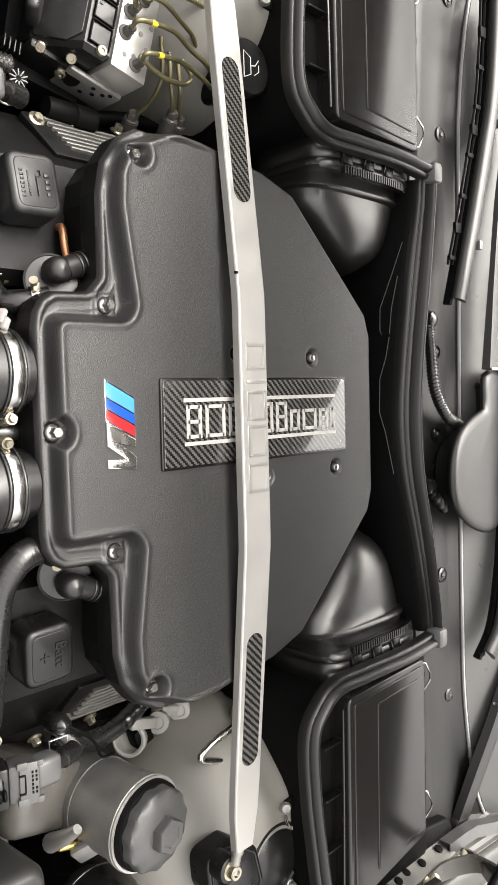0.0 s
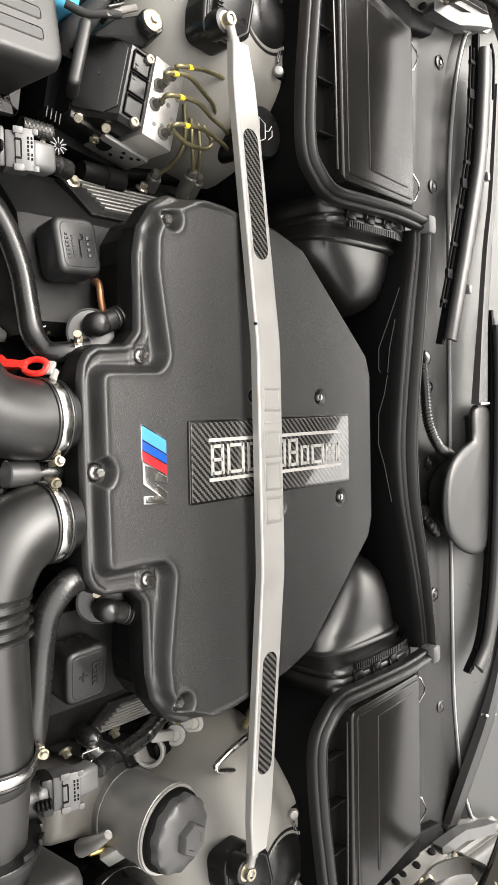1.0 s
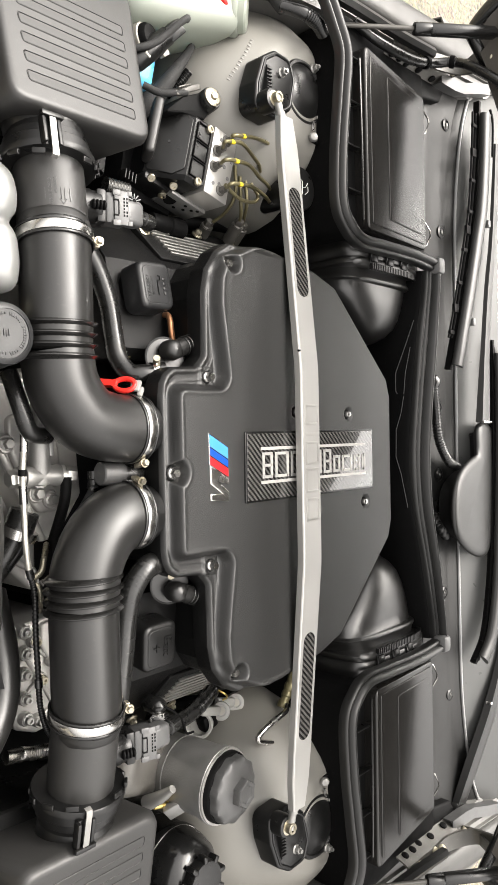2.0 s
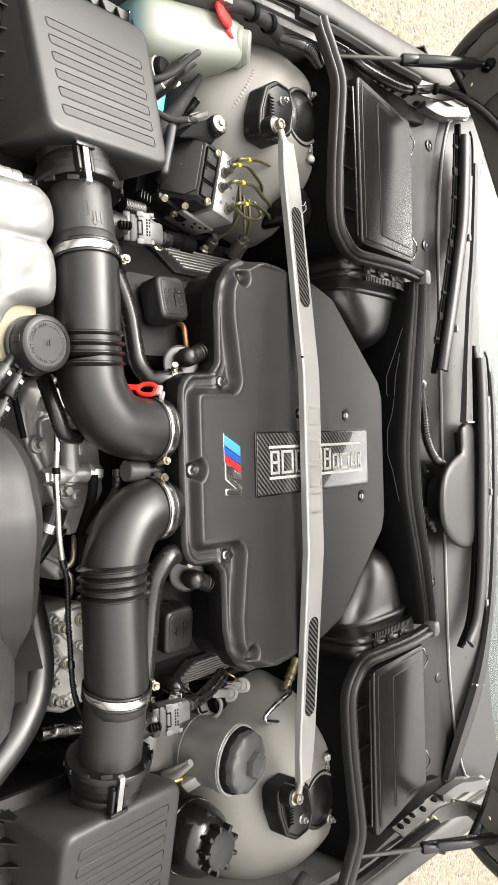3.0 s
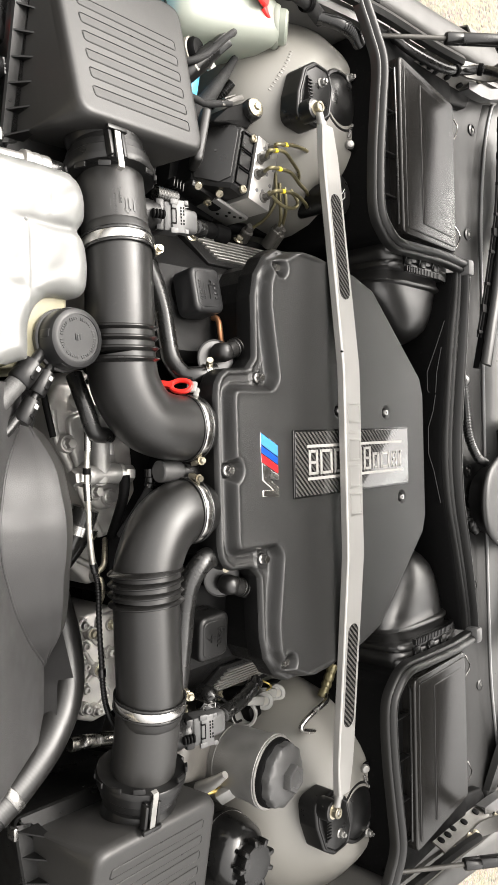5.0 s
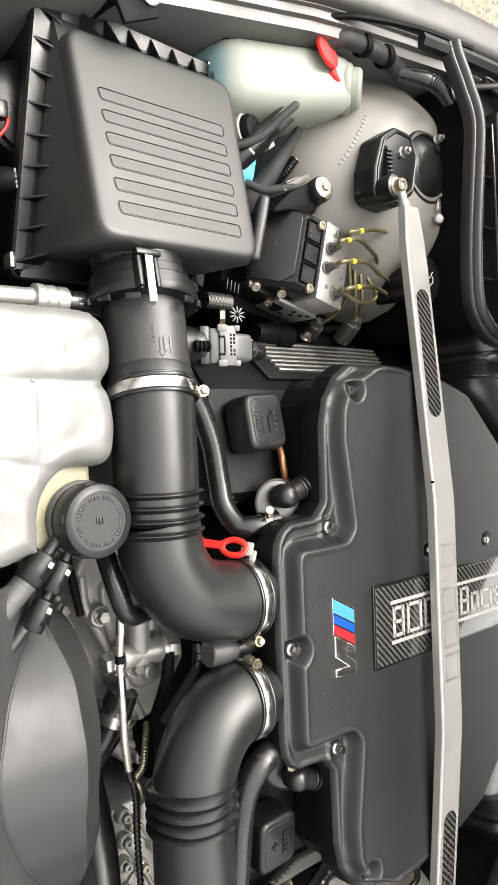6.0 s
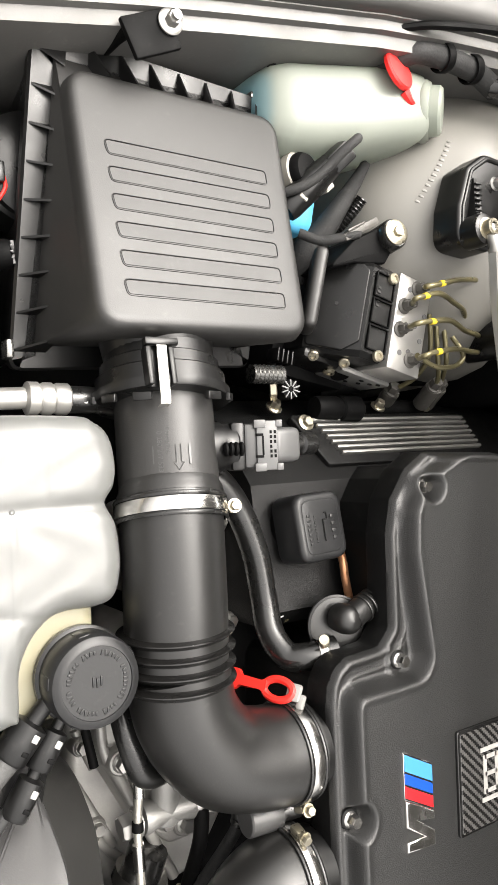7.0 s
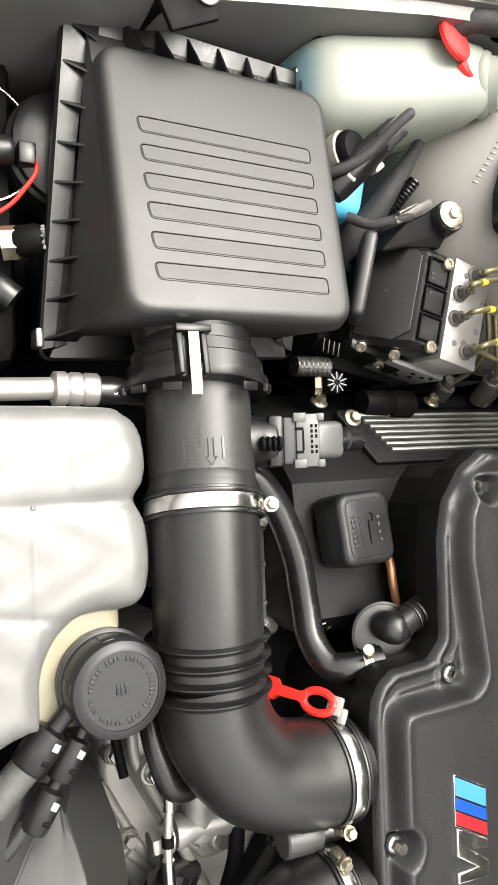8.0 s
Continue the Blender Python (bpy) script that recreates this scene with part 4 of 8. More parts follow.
def build_strut_mount(s):
    root = thing("strut_mount", (0.63, s * 0.57, 0.84), "black strut mount bracket with rod end and bright bolt", "strut mount", "strut mounts")
    out = [(0.556, 0.520), (0.560, 0.560), (0.576, 0.602), (0.604, 0.620), (0.640, 0.618), (0.652, 0.588), (0.640, 0.540), (0.604, 0.516)]
    poly = ccw([(x, s * y) for x, y in out])
    bm = bmesh.new()
    slab(bm, rounded(poly, 0.016, 5), 0.838, 0.872, 0.004)
    plate = part("plate", bm, PLASTIC, root)
    bm = bmesh.new()
    sweep(bm, [V(x, y, 0.872) for x, y in rounded(inset(poly, 0.006), 0.012, 5)], 0.0022, seg=8, closed=True)
    part("rim_bead", bm, PLASTIC, plate)
    bm = bmesh.new()
    lathe(bm, [(0.052, 0.846), (0.052, 0.856), (0.049, 0.860), (0.045, 0.8605), (0.043, 0.858), (0.038, 0.861), (0.026, 0.865), (0.012, 0.866), (0.0, 0.866)], (0.690, s * 0.588, 0), (0, 0, 1), 56)
    part("top_bearing", bm, PLASTIC, root)
    # ribbed gusset up to the rod end
    bm = bmesh.new()
    rings(bm, [[V(x, s * y, z) for x, y, z in lp] for lp in ([(0.568, 0.532, 0.870), (0.568, 0.532, 0.886), (0.578, 0.530, 0.888), (0.586, 0.528, 0.870)], [(0.582, 0.590, 0.868), (0.582, 0.590, 0.874), (0.588, 0.589, 0.874), (0.594, 0.588, 0.868)])])
    part("gusset", bm, PLASTIC, root)
    for k in range(8):
        bm = bmesh.new()
        block(bm, (0.5715 + 0.0019 * k, s * (0.540 + 0.0062 * k), 0.8875 - 0.0016 * k), (0.009, 0.0014, 0.0030), 0.0004)
        part("tooth", bm, PLASTIC, plate)
    bm = bmesh.new()
    lathe(bm, [(0.0165, 0.868), (0.0170, 0.882), (0.0155, 0.891), (0.011, 0.893)], (0.576, s * 0.532, 0), (0, 0, 1), 28)
    part("rod_end", bm, PLASTIC, root)
    bm = bmesh.new()
    lathe(bm, [(0.0115, 0.891), (0.0115, 0.893), (0.0084, 0.8935), (0.0084, 0.9015), (0.0076, 0.9025), (0.0045, 0.9025), (0.004, 0.897)], (0.576, s * 0.532, 0), (0, 0, 1), 24)
    part("socket_bolt", bm, ZINC, root, "zinc socket bolt with washer")
    for x, y, z in ((0.618, 0.590, 0.871), (0.712, 0.632, 0.860), (0.726, 0.556, 0.860)):
        bm = bmesh.new()
        hex_head(bm, (x, s * y, z), (0, 0, 1), 0.010, 0.007, 0.0075)
        lathe(bm, [(0.003, 0.008), (0.003, 0.013)], (x, s * y, z), (0, 0, 1), 10)
        part("nut", bm, FINS, root)


build_engine_cover()
build_plate()
build_badge()
build_strut_bar()
for side in (1, -1):
    build_strut_mount(side)


# ---- intake ----
def build_intake(s):
    """Air mass meter, rubber boot with bellows and elbow, and its clamps."""
    if s > 0:
        run = [(0.238, 0.405, 0.820), (0.234, 0.350, 0.834), (0.228, 0.270, 0.851), (0.228, 0.200, 0.852), (0.228, 0.150, 0.850), (0.236, 0.108, 0.850), (0.262, 0.073, 0.851), (0.300, 0.059, 0.852), (0.344, 0.057, 0.853)]
    else:
        run = [(0.261, -0.417, 0.818), (0.260, -0.360, 0.833), (0.2585, -0.276, 0.850), (0.258, -0.205, 0.850), (0.2575, -0.155, 0.850), (0.262, -0.112, 0.850), (0.281, -0.074, 0.851), (0.308, -0.054, 0.852), (0.339, -0.0505, 0.853)]
    r = 0.0415
    p = [Vector(q) for q in run]
    ax = (p[1] - p[2]).normalized()
    meter = thing("air_mass_meter", p[1] - V(0, 0, r), "dark grey plastic air mass meter tube with a plug", "air mass meter", "air mass meters")
    bm = bmesh.new()
    n = (p[0] - p[2]).length
    lathe(bm, [(r - 0.002, -0.004), (r - 0.001, 0.0), (r - 0.001, n * 0.62), (r - 0.002, n)], p[2], ax, 48)
    part("tube", bm, GREYBLACK, meter)
    bm = bmesh.new()
    c0 = p[1] - ax * (0.028 if s > 0 else 0.024) + V(0.026, 0, 0.008)
    lean = Matrix.Rotation(radians(-18), 4, "Y")
    lathe(bm, [(0.021, -0.020), (0.021, 0.008), (0.0195, 0.010), (0.0195, 0.020), (0.017, 0.022)], c0 + V(0.010, 0, 0.000), (1, 0, 0.3), 32)
    block(bm, c0 + V(0.030, 0, 0.006), (0.012, 0.040, 0.030), 0.003, lean)
    sock = part("sensor_socket", bm, PLASTIC, meter)
    bm = bmesh.new()
    block(bm, c0 + V(0.049, 0, 0.010), (0.026, 0.037, 0.026), 0.003, lean)
    conn = part("connector", bm, METERGREY, sock, "grey locked cable connector")
    bm = bmesh.new()
    # latch plate with tabs at both ends
    block(bm, c0 + V(0.050, 0, 0.0255), (0.018, 0.041, 0.0030), 0.0008, lean)
    for dy in (-0.018, 0.018):
        block(bm, c0 + V(0.044, dy, 0.0240), (0.010, 0.007, 0.0035), 0.0008, lean)
        block(bm, c0 + V(0.060, dy, 0.0290), (0.006, 0.006, 0.0035), 0.0008, lean)
    latch = part("connector_latch", bm, LATCHGREY, conn, "pale grey latch plate")
    # black bars for the shade inside the latch slots
    for qx, qy, wx, wy in ((0.0440, 0.009, 0.0060, 0.0022), (0.0440, -0.009, 0.0060, 0.0022), (0.0465, 0.0, 0.0016, 0.016)):
        bm = bmesh.new()
        block(bm, c0 + V(qx, qy, 0.0255 + (qx - 0.050) * 0.32), (wx, wy, 0.0042), 0.0003, lean)
        part("slot", bm, DARK, latch)
    for row in range(2):
        for k in range(6):
            if row and k == 3:
                continue
            bm = bmesh.new()
            qx = 0.0525 + 0.0034 * row
            block(bm, c0 + V(qx, 0.011 - 0.0040 * k, 0.0272 + (qx - 0.050) * 0.32), (0.0018, 0.0026, 0.0008), 0, lean)
            part("printed_bar", bm, DARK, latch)
    bm = bmesh.new()
    for k in range(4):
        lathe(bm, [(0.0045, 0), (0.0058, 0.001), (0.0058, 0.0025), (0.0045, 0.0035)], c0 + V(0.010 + 0.0042 * k, -0.002, 0.022 + 0.0012 * k), (1, 0, 0.3), 14)
    part("ribbed_pin", bm, DARK, sock)
    bm = bmesh.new()
    block(bm, c0 + V(0.074, 0, 0.011), (0.030, 0.030, 0.024), 0.006, Matrix.Rotation(radians(2), 4, "Y"), 3)
    part("cable_boot", bm, LATCHGREY, sock, "grey rubber cable boot")
    bm = bmesh.new()
    lathe(bm, [(0.0085, 0.0), (0.0085, 0.012), (0.0105, 0.013), (0.0105, 0.032), (0.008, 0.034)], c0 + V(0.086, 0, 0.009), (1, 0, -0.35), 18)
    part("cable_sleeve", bm, RUBBER, sock)
    # flange on the filter box
    box_ring = p[0] + ax * 0.0
    bm = bmesh.new()
    lathe(bm, [(r - 0.001, -0.0475), (r + 0.0145, -0.0465), (r + 0.0155, -0.0450), (r + 0.0155, -0.0385), (r + 0.0125, -0.0380), (r + 0.0120, -0.0260), (r + 0.0108, -0.0248), (r + 0.0085, -0.0244), (r + 0.0080, -0.0150), (r + 0.0070, -0.0140), (r + 0.0045, -0.0136), (r + 0.0040, 0.000), (r + 0.002, 0.016)], box_ring, ax, 48)
    part("coupling_flange", bm, PLASTIC, meter)
    for k in range(12):
        if k == 3:
            continue
        w = 2 * math.pi * k / 12 + 0.2
        bm = bmesh.new()
        d = V(math.cos(w), 0, math.sin(w))
        block(bm, box_ring - ax * 0.0425 + d * (r + 0.0152), (0.0065, 0.015, 0.004), 0.001, frame_to(d))
        part("flange_lug", bm, PLASTIC, meter)
    # flat spring clip bent over the flange, on a dark seat
    q = box_ring + V(-0.027 if s > 0 else -0.026, 0, 0) - ax * (0.014 if s > 0 else 0.006)
    lift = r + 0.0175
    bm = bmesh.new()
    clip = [(0.018, -0.010), (0.012, 0.0), (-0.016, 0.0008), (-0.030, 0.0016), (-0.0355, 0.0006), (-0.0380, -0.0040)]
    rings(bm, [[q + V(w, 0, lift + h) + ax * o for w, h in ((-0.0040, hh), (0.0040, hh), (0.0040, hh - 0.0012), (-0.0040, hh - 0.0012))] for o, hh in clip])
    part("spring_clip", bm, FINS, meter, "bright flat steel spring clip")
    bm = bmesh.new()
    turn = Matrix.Rotation(radians(-11 * s), 4, "X")
    for w in (-0.0095, 0.0095):
        block(bm, q + ax * -0.006 + V(w, 0, lift - 0.006), (0.005, 0.030, 0.010), 0.0015, turn)
    block(bm, q + ax * 0.013 + V(0.0, 0, lift - 0.002), (0.028, 0.006, 0.007), 0.0015, turn)
    block(bm, q + ax * -0.004 + V(0.0, 0, lift - 0.010), (0.018, 0.038, 0.008), 0.0015, turn)
    part("clip_seat", bm, PLASTIC, meter)

    boot = thing("intake_boot", p[4] - V(0, 0, r), "black rubber intake boot with bellows and elbow", "intake hose", "intake boots")
    bm = bmesh.new()
    sweep(bm, [p[2] + ax * 0.012] + p[2:5], lambda t: r + 0.0022 * (1 - min(1.0, max(0.0, (t - 0.16) / 0.06))), seg=40, per=10)
    sweep(bm, p[4:], r + 0.0006, seg=40, per=10)
    tube = part("boot", bm, BOOT, boot, angle=60)
    mid = V(p[4].x, 0.157 if s > 0 else -0.1345, p[4].z)
    for k in range(4):
        bm = bmesh.new()
        c = mid + V(0.0, s * (0.022 - 0.0125 * k), 0)
        lathe(bm, [(r - 0.004, -0.0066), (r + 0.0000, -0.0050), (r + 0.0042, -0.0018), (r + 0.0058, -0.0004), (r + 0.0058, 0.0006), (r + 0.0040, 0.0014), (r + 0.0000, 0.0030), (r - 0.004, 0.0045)], c, (p[3] - p[4]).normalized() + V(-0.02 * s, 0, 0), 44)
        part("bellow", bm, SATIN, tube)
    # clamps: at the meter and at the throttle
    for c, d, rr, face in ((p[2] - ax * -0.004, ax, r + 0.0026, V(0.9, 0, 0.35)), (p[-1] + V(-0.012, 0, 0), V(1, 0, 0), r + 0.001, V(0, -s * 0.95, 0.30))):
        cl = thing("hose_clamp", c - V(0, 0, rr), "bright stainless worm-drive hose clamp", "hose clamp", "hose clamps")
        bm = bmesh.new()
        ring(bm, c, d, rr, 0.0105, 0.0012, 56)
        part("band", bm, STEEL, cl)
        for o in (0.0075, -0.0075):
            bm = bmesh.new()
            ring(bm, c + d.normalized() * o, d, rr - 0.001, 0.003, 0.0025, 48)
            part("rubber_lip", bm, RUBBER, cl)
        f = face.normalized()
        hp = c + f * (rr + 0.005)
        t = f.cross(d).normalized()
        bm = bmesh.new()
        block(bm, hp, (0.009, 0.012, 0.006), 0.0015, frame_to(f))
        house = part("worm_housing", bm, ZINC, cl)
        bm = bmesh.new()
        up = t if t.z > 0 else -t
        lathe(bm, [(0.0030, 0), (0.0030, 0.006), (0.0058, 0.0065), (0.0058, 0.0078)], hp + up * 0.003, up + V(0, 0, 0.3), 16)
        hex_head(bm, hp + (up + V(0, 0, 0.3)).normalized() * 0.0105, up + V(0, 0, 0.3), 0.0075, 0.005)
        part("screw", bm, ZINC, house)
    # throttle neck
    bm = bmesh.new()
    lathe(bm, [(r - 0.010, 0.0), (r - 0.006, 0.002), (r - 0.006, 0.358 - p[-1].x)], p[-1] + V(-0.004, 0, 0), (1, 0, 0), 40)
    solid("throttle_neck", bm, PLASTIC, "black throttle neck between the boot and the engine cover", "throttle", "throttle necks")


def build_filter_box(s):
    """Air filter box; the mirrored one is shifted to fit the camera's view."""
    dx, dy = (0.0, 0.0) if s > 0 else (-0.010, 0.012)
    root = thing("air_filter_box", (0.26 + dx, s * 0.53, 0.55), "large dark grey plastic air filter box with ribbed lid", "air filter box", "air filter boxes")
    # the lid's top falls towards the fender, its flange rises a little
    slope = math.atan2(0.057, 0.208)
    m = Matrix.Translation((dx, s * dy, 0)) @ Matrix.Diagonal((1, s, 1, 1)) @ Matrix.Translation((0.262, 0.527, 0.842)) @ Matrix.Rotation(-slope, 4, "X")
    top = [(-0.097, -0.116), (0.098, -0.114), (0.116, 0.112), (-0.092, 0.112)]
    base = [(0.132, 0.394), (0.372, 0.402), (0.394, 0.660), (0.150, 0.672)]

    def loop(poly, rad, z, d=0.0):
        return [m @ V(x, y, z) for x, y in inset(rounded(ccw(poly), rad, 5), d)]

    def foot(x, y, dz):
        return V(x + dx, s * (y + dy), 0.752 + 0.14 * (y - 0.395) + dz)

    def low(rad, dz, d=0.0):
        return [foot(x, y, dz) for x, y in inset(rounded(ccw(base), rad, 5), d)]

    bm = bmesh.new()
    rings(bm, [low(0.020, 0.002, 0.020), loop(top, 0.022, -0.014, -0.002), loop(top, 0.022, -0.0065), loop(top, 0.022, -0.0025, 0.0016), loop(top, 0.022, -0.0006, 0.0045), loop(top, 0.022, 0.0, 0.0085)])
    lid = part("lid", bm, GREYBLACK, root, "lid with six long pressed ribs")
    bm = bmesh.new()
    rings(bm, [low(0.012, -0.016, 0.002), low(0.012, 0.0), low(0.012, 0.003, 0.002), low(0.012, 0.003, 0.022)])
    part("lid_flange", bm, PLASTIC, root)
    bm = bmesh.new()
    rings(bm, [[V(p.x, p.y, 0.55) for p in low(0.012, 0, 0.03)], low(0.012, -0.017, 0.006)])
    part("lower_box", bm, PLASTIC, root)
    # pressed ribs: a dark thread for groove shade round each long field
    for k in range(6):
        y = -0.0900 + 0.0246 * k
        x0, x1 = -0.0703 + 0.0005 * k, 0.0770 + 0.0018 * k
        field = rounded([(x0, y), (x1, y - 0.001), (x1 + 0.001, y + 0.0135), (x0 - 0.002, y + 0.0135)], 0.004, 3)
        bm = bmesh.new()
        sweep(bm, [m @ V(px, py, 0.0001) for px, py in field], 0.0006, seg=6, closed=True)
        part("groove_shade", bm, PLASTIC, lid)
        bm = bmesh.new()
        rings(bm, [[m @ V(px, py, -0.001) for px, py in field], [m @ V(px, py, 0.0005) for px, py in inset(ccw(field), 0.0012)]])
        part("rib_field", bm, GREYBLACK, lid)
    # stiffening ribs along the front and outer flange
    for k in range(9):
        t = k / 8
        bm = bmesh.new()
        c = Vector(base[0]).lerp(Vector(base[3]), 0.06 + 0.88 * t)
        d = Vector(top[0]).lerp(Vector(top[3]), 0.08 + 0.84 * t)
        tip = m @ V(d.x, d.y, -0.010)
        f0, f1 = foot(c.x + 0.003, c.y, 0.003), foot(c.x + 0.030, c.y, 0.003)
        mid = f1.lerp(tip, 0.35)
        rings(bm, [[p + V(0, w, 0) for p in (f0, f1, mid)] for w in (-0.001, 0.001)])
        part("stiffener", bm, PLASTIC, root)
    for k in range(7):
        t = k / 6
        bm = bmesh.new()
        c = Vector(base[3]).lerp(Vector(base[2]), 0.20 + 0.70 * t)
        d = Vector(top[3]).lerp(Vector(top[2]), 0.20 + 0.70 * t)
        tip = m @ V(d.x, d.y, -0.004)
        f0, f1 = foot(c.x, c.y - 0.002, 0.002), foot(c.x, c.y - 0.030, 0.002)
        rings(bm, [[p + V(w, 0, 0) for p in (f0, f1, tip)] for w in (-0.001, 0.001)])
        part("stiffener", bm, PLASTIC, root)
    for x, y, a in ((0.133, 0.412, 90), (0.185, 0.670, 0), (0.370, 0.661, 0)):
        bm = bmesh.new()
        block(bm, foot(x, y, -0.004), (0.016, 0.007, 0.018), 0.002, Matrix.Rotation(radians(a), 4, "Z"))
        part("steel_clip", bm, DARKSTEEL, root, "folded steel clip")
    # outlet towards the air mass meter
    bm = bmesh.new()
    c = V((0.238 if s > 0 else 0.261), s * (0.400 + dy), 0.821)
    lathe(bm, [(0.040, -0.01), (0.046, 0.0), (0.049, 0.03), (0.050, 0.06)], c, (0, s, -0.25), 40)
    part("outlet", bm, PLASTIC, root)


for side in (1, -1):
    build_intake(side)
    build_filter_box(side)


# ---- rear of the bay: cabin filters, ducts, wipers ----
def build_cabin_filter(s):
    root = thing("cabin_filter_housing", (0.85, s * 0.51, 0.62), "black cabin filter housing with a smooth grey-black lid", "filter housing", "cabin filter housings")

    def poly(pts):
        return ccw([(x, s * y) for x, y in pts])

    bm = bmesh.new()
    slab(bm, rounded(poly([(0.712, 0.362), (0.985, 0.362), (0.985, 0.700), (0.725, 0.715)]), 0.02, 4), 0.62, 0.905, 0.004)
    # near black for the deep shade round the lid
    part("tray", bm, DARK, root)
    lid_out = rounded(poly([(0.760, 0.372), (0.945, 0.366), (0.944, 0.636), (0.756, 0.664)]), [0.012] * 4, 4)
    bm = bmesh.new()
    slab(bm, lid_out, 0.900, 0.930, 0.004)
    lid = part("lid", bm, LIDS, root)
    bm = bmesh.new()
    slab(bm, rounded(poly([(0.770, 0.382), (0.938, 0.375), (0.937, 0.628), (0.767, 0.650)]), 0.006, 3), 0.9295, 0.9320, 0.0015)
    part("raised_field", bm, LIDS, lid)
    bm = bmesh.new()
    slab(bm, rounded(poly([(0.820, 0.396), (0.924, 0.390), (0.922, 0.618), (0.817, 0.632)]), 0.004, 3), 0.9315, 0.9335, 0.0015)
    part("raised_panel", bm, LIDS, lid)
    for y in (0.43, 0.50, 0.57, 0.64):
        bm = bmesh.new()
        block(bm, (0.738, s * y, 0.913), (0.034, 0.0026, 0.014), 0.0008)
        part("rib", bm, PLASTIC, root)
    bm = bmesh.new()
    sweep(bm, [(0.754, s * 0.385, 0.924), (0.752, s * 0.52, 0.924), (0.749, s * 0.640, 0.924)], 0.0022, seg=8)
    part("hinge_rod", bm, SATIN, root)
    for y in (0.60, 0.40):
        bm = bmesh.new()
        sweep(bm, [(0.950, s * (y - 0.022), 0.916), (0.959, s * (y - 0.020), 0.922), (0.962, s * (y - 0.004), 0.928), (0.967, s * (y + 0.008), 0.924), (0.960, s * (y + 0.026), 0.916), (0.952, s * (y + 0.034), 0.912)], 0.0014, seg=6, per=1)
        part("wire_clip", bm, STEEL, root, "bright bent wire clip")
    for y in (0.40, 0.46, 0.53):
        bm = bmesh.new()
        block(bm, (0.958, s * y, 0.912), (0.010, 0.010, 0.014), 0.002)
        part("catch", bm, DARK, root)


def build_duct(s):
    root = thing("cabin_air_duct", (0.87, s * 0.28, 0.70), "black bulbous cabin air duct with a toothed collar", "air duct", "cabin air ducts")

    def ell(cx, cz, a, b, y, k=0.55, n=64):
        def bent(v):
            return math.copysign(abs(v) ** k, v)
        return [V(cx + a * bent(math.cos(w)), s * y, cz + b * bent(math.sin(w))) for w in (2 * math.pi * i / n for i in range(n))]

    # a hood that narrows to a rounded tip, its rear side nearly straight
    bm = bmesh.new()
    far = 0.030 if s > 0 else 0.0
    hoods = [(0.330, 0.762, 0.972, 0.890, 0.45), (0.312, 0.758, 0.974, 0.892, 0.45), (0.306, 0.748, 0.977, 0.895, 0.45), (0.302, 0.745, 0.978, 0.895, 0.45), (0.299, 0.748, 0.976, 0.892, 0.48), (0.297, 0.748, 0.973, 0.889, 0.5), (0.280, 0.750, 0.971, 0.890, 0.55), (0.255, 0.773, 0.965, 0.889, 0.6), (0.230, 0.797, 0.957, 0.886, 0.65), (0.208, 0.818, 0.947, 0.880, 0.7), (0.190, 0.837, 0.933, 0.869, 0.8), (0.177, 0.855, 0.916, 0.851, 0.9), (0.170, 0.872, 0.898, 0.825, 1.0)]
    loops = []
    for y, x0, x1, top, k in hoods:
        y += far * (0.304 - y) / 0.134 if y < 0.304 else 0.0
        loops.append(ell((x0 + x1) / 2, top - 0.090, (x1 - x0) / 2, 0.090, y, k))
    rings(bm, loops)
    part("funnel", bm, DUCT, root, angle=60)
    bm = bmesh.new()
    rings(bm, [ell(0.868, 0.836, 0.108, 0.070, 0.366, 0.42), ell(0.868, 0.836, 0.110, 0.072, 0.352, 0.42), ell(0.868, 0.836, 0.110, 0.072, 0.338, 0.42), ell(0.868, 0.836, 0.108, 0.0705, 0.336, 0.42), ell(0.868, 0.836, 0.110, 0.072, 0.333, 0.42), ell(0.868, 0.836, 0.110, 0.072, 0.326, 0.42), ell(0.868, 0.836, 0.104, 0.068, 0.321, 0.42)])
    collar = part("collar", bm, DUCT, root, angle=50)
    bm = bmesh.new()
    for i in range(32):
        x = 0.800 + 0.0053 * i
        z = 0.836 + 0.072 * max(0.0, 1 - (abs(x - 0.858) / 0.118) ** (2 / 0.55)) ** 0.275
        block(bm, V(x, s * 0.3215, z + 0.001), (0.0026, 0.010, 0.007), 0)
    tagged(part("toothed_rim", bm, PLASTIC, collar), kind="stuff")
    for i in range(4):
        x = 0.806 + 0.047 * i
        z = 0.836 + 0.072 * max(0.0, 1 - (abs(x + 0.008 - 0.858) / 0.118) ** (2 / 0.55)) ** 0.275
        bm = bmesh.new()
        block(bm, V(x, s * 0.342, z + 0.001), (0.018, 0.026, 0.006), 0.001)
        for q in (-0.010, 0.010):
            rings(bm, [[V(x + q + w, s * y, z + h) for y, h in ((0.326, 0.0), (0.356, 0.0), (0.356, 0.009))] for w in (-0.0012, 0.0012)])
        tab = part("latch_tab", bm, PLASTIC, collar)
        # black bar in place of the slot's shade
        bm = bmesh.new()
        block(bm, V(x, s * 0.345, z + 0.0042), (0.009, 0.006, 0.001), 0)
        part("latch_slot", bm, DARK, tab)


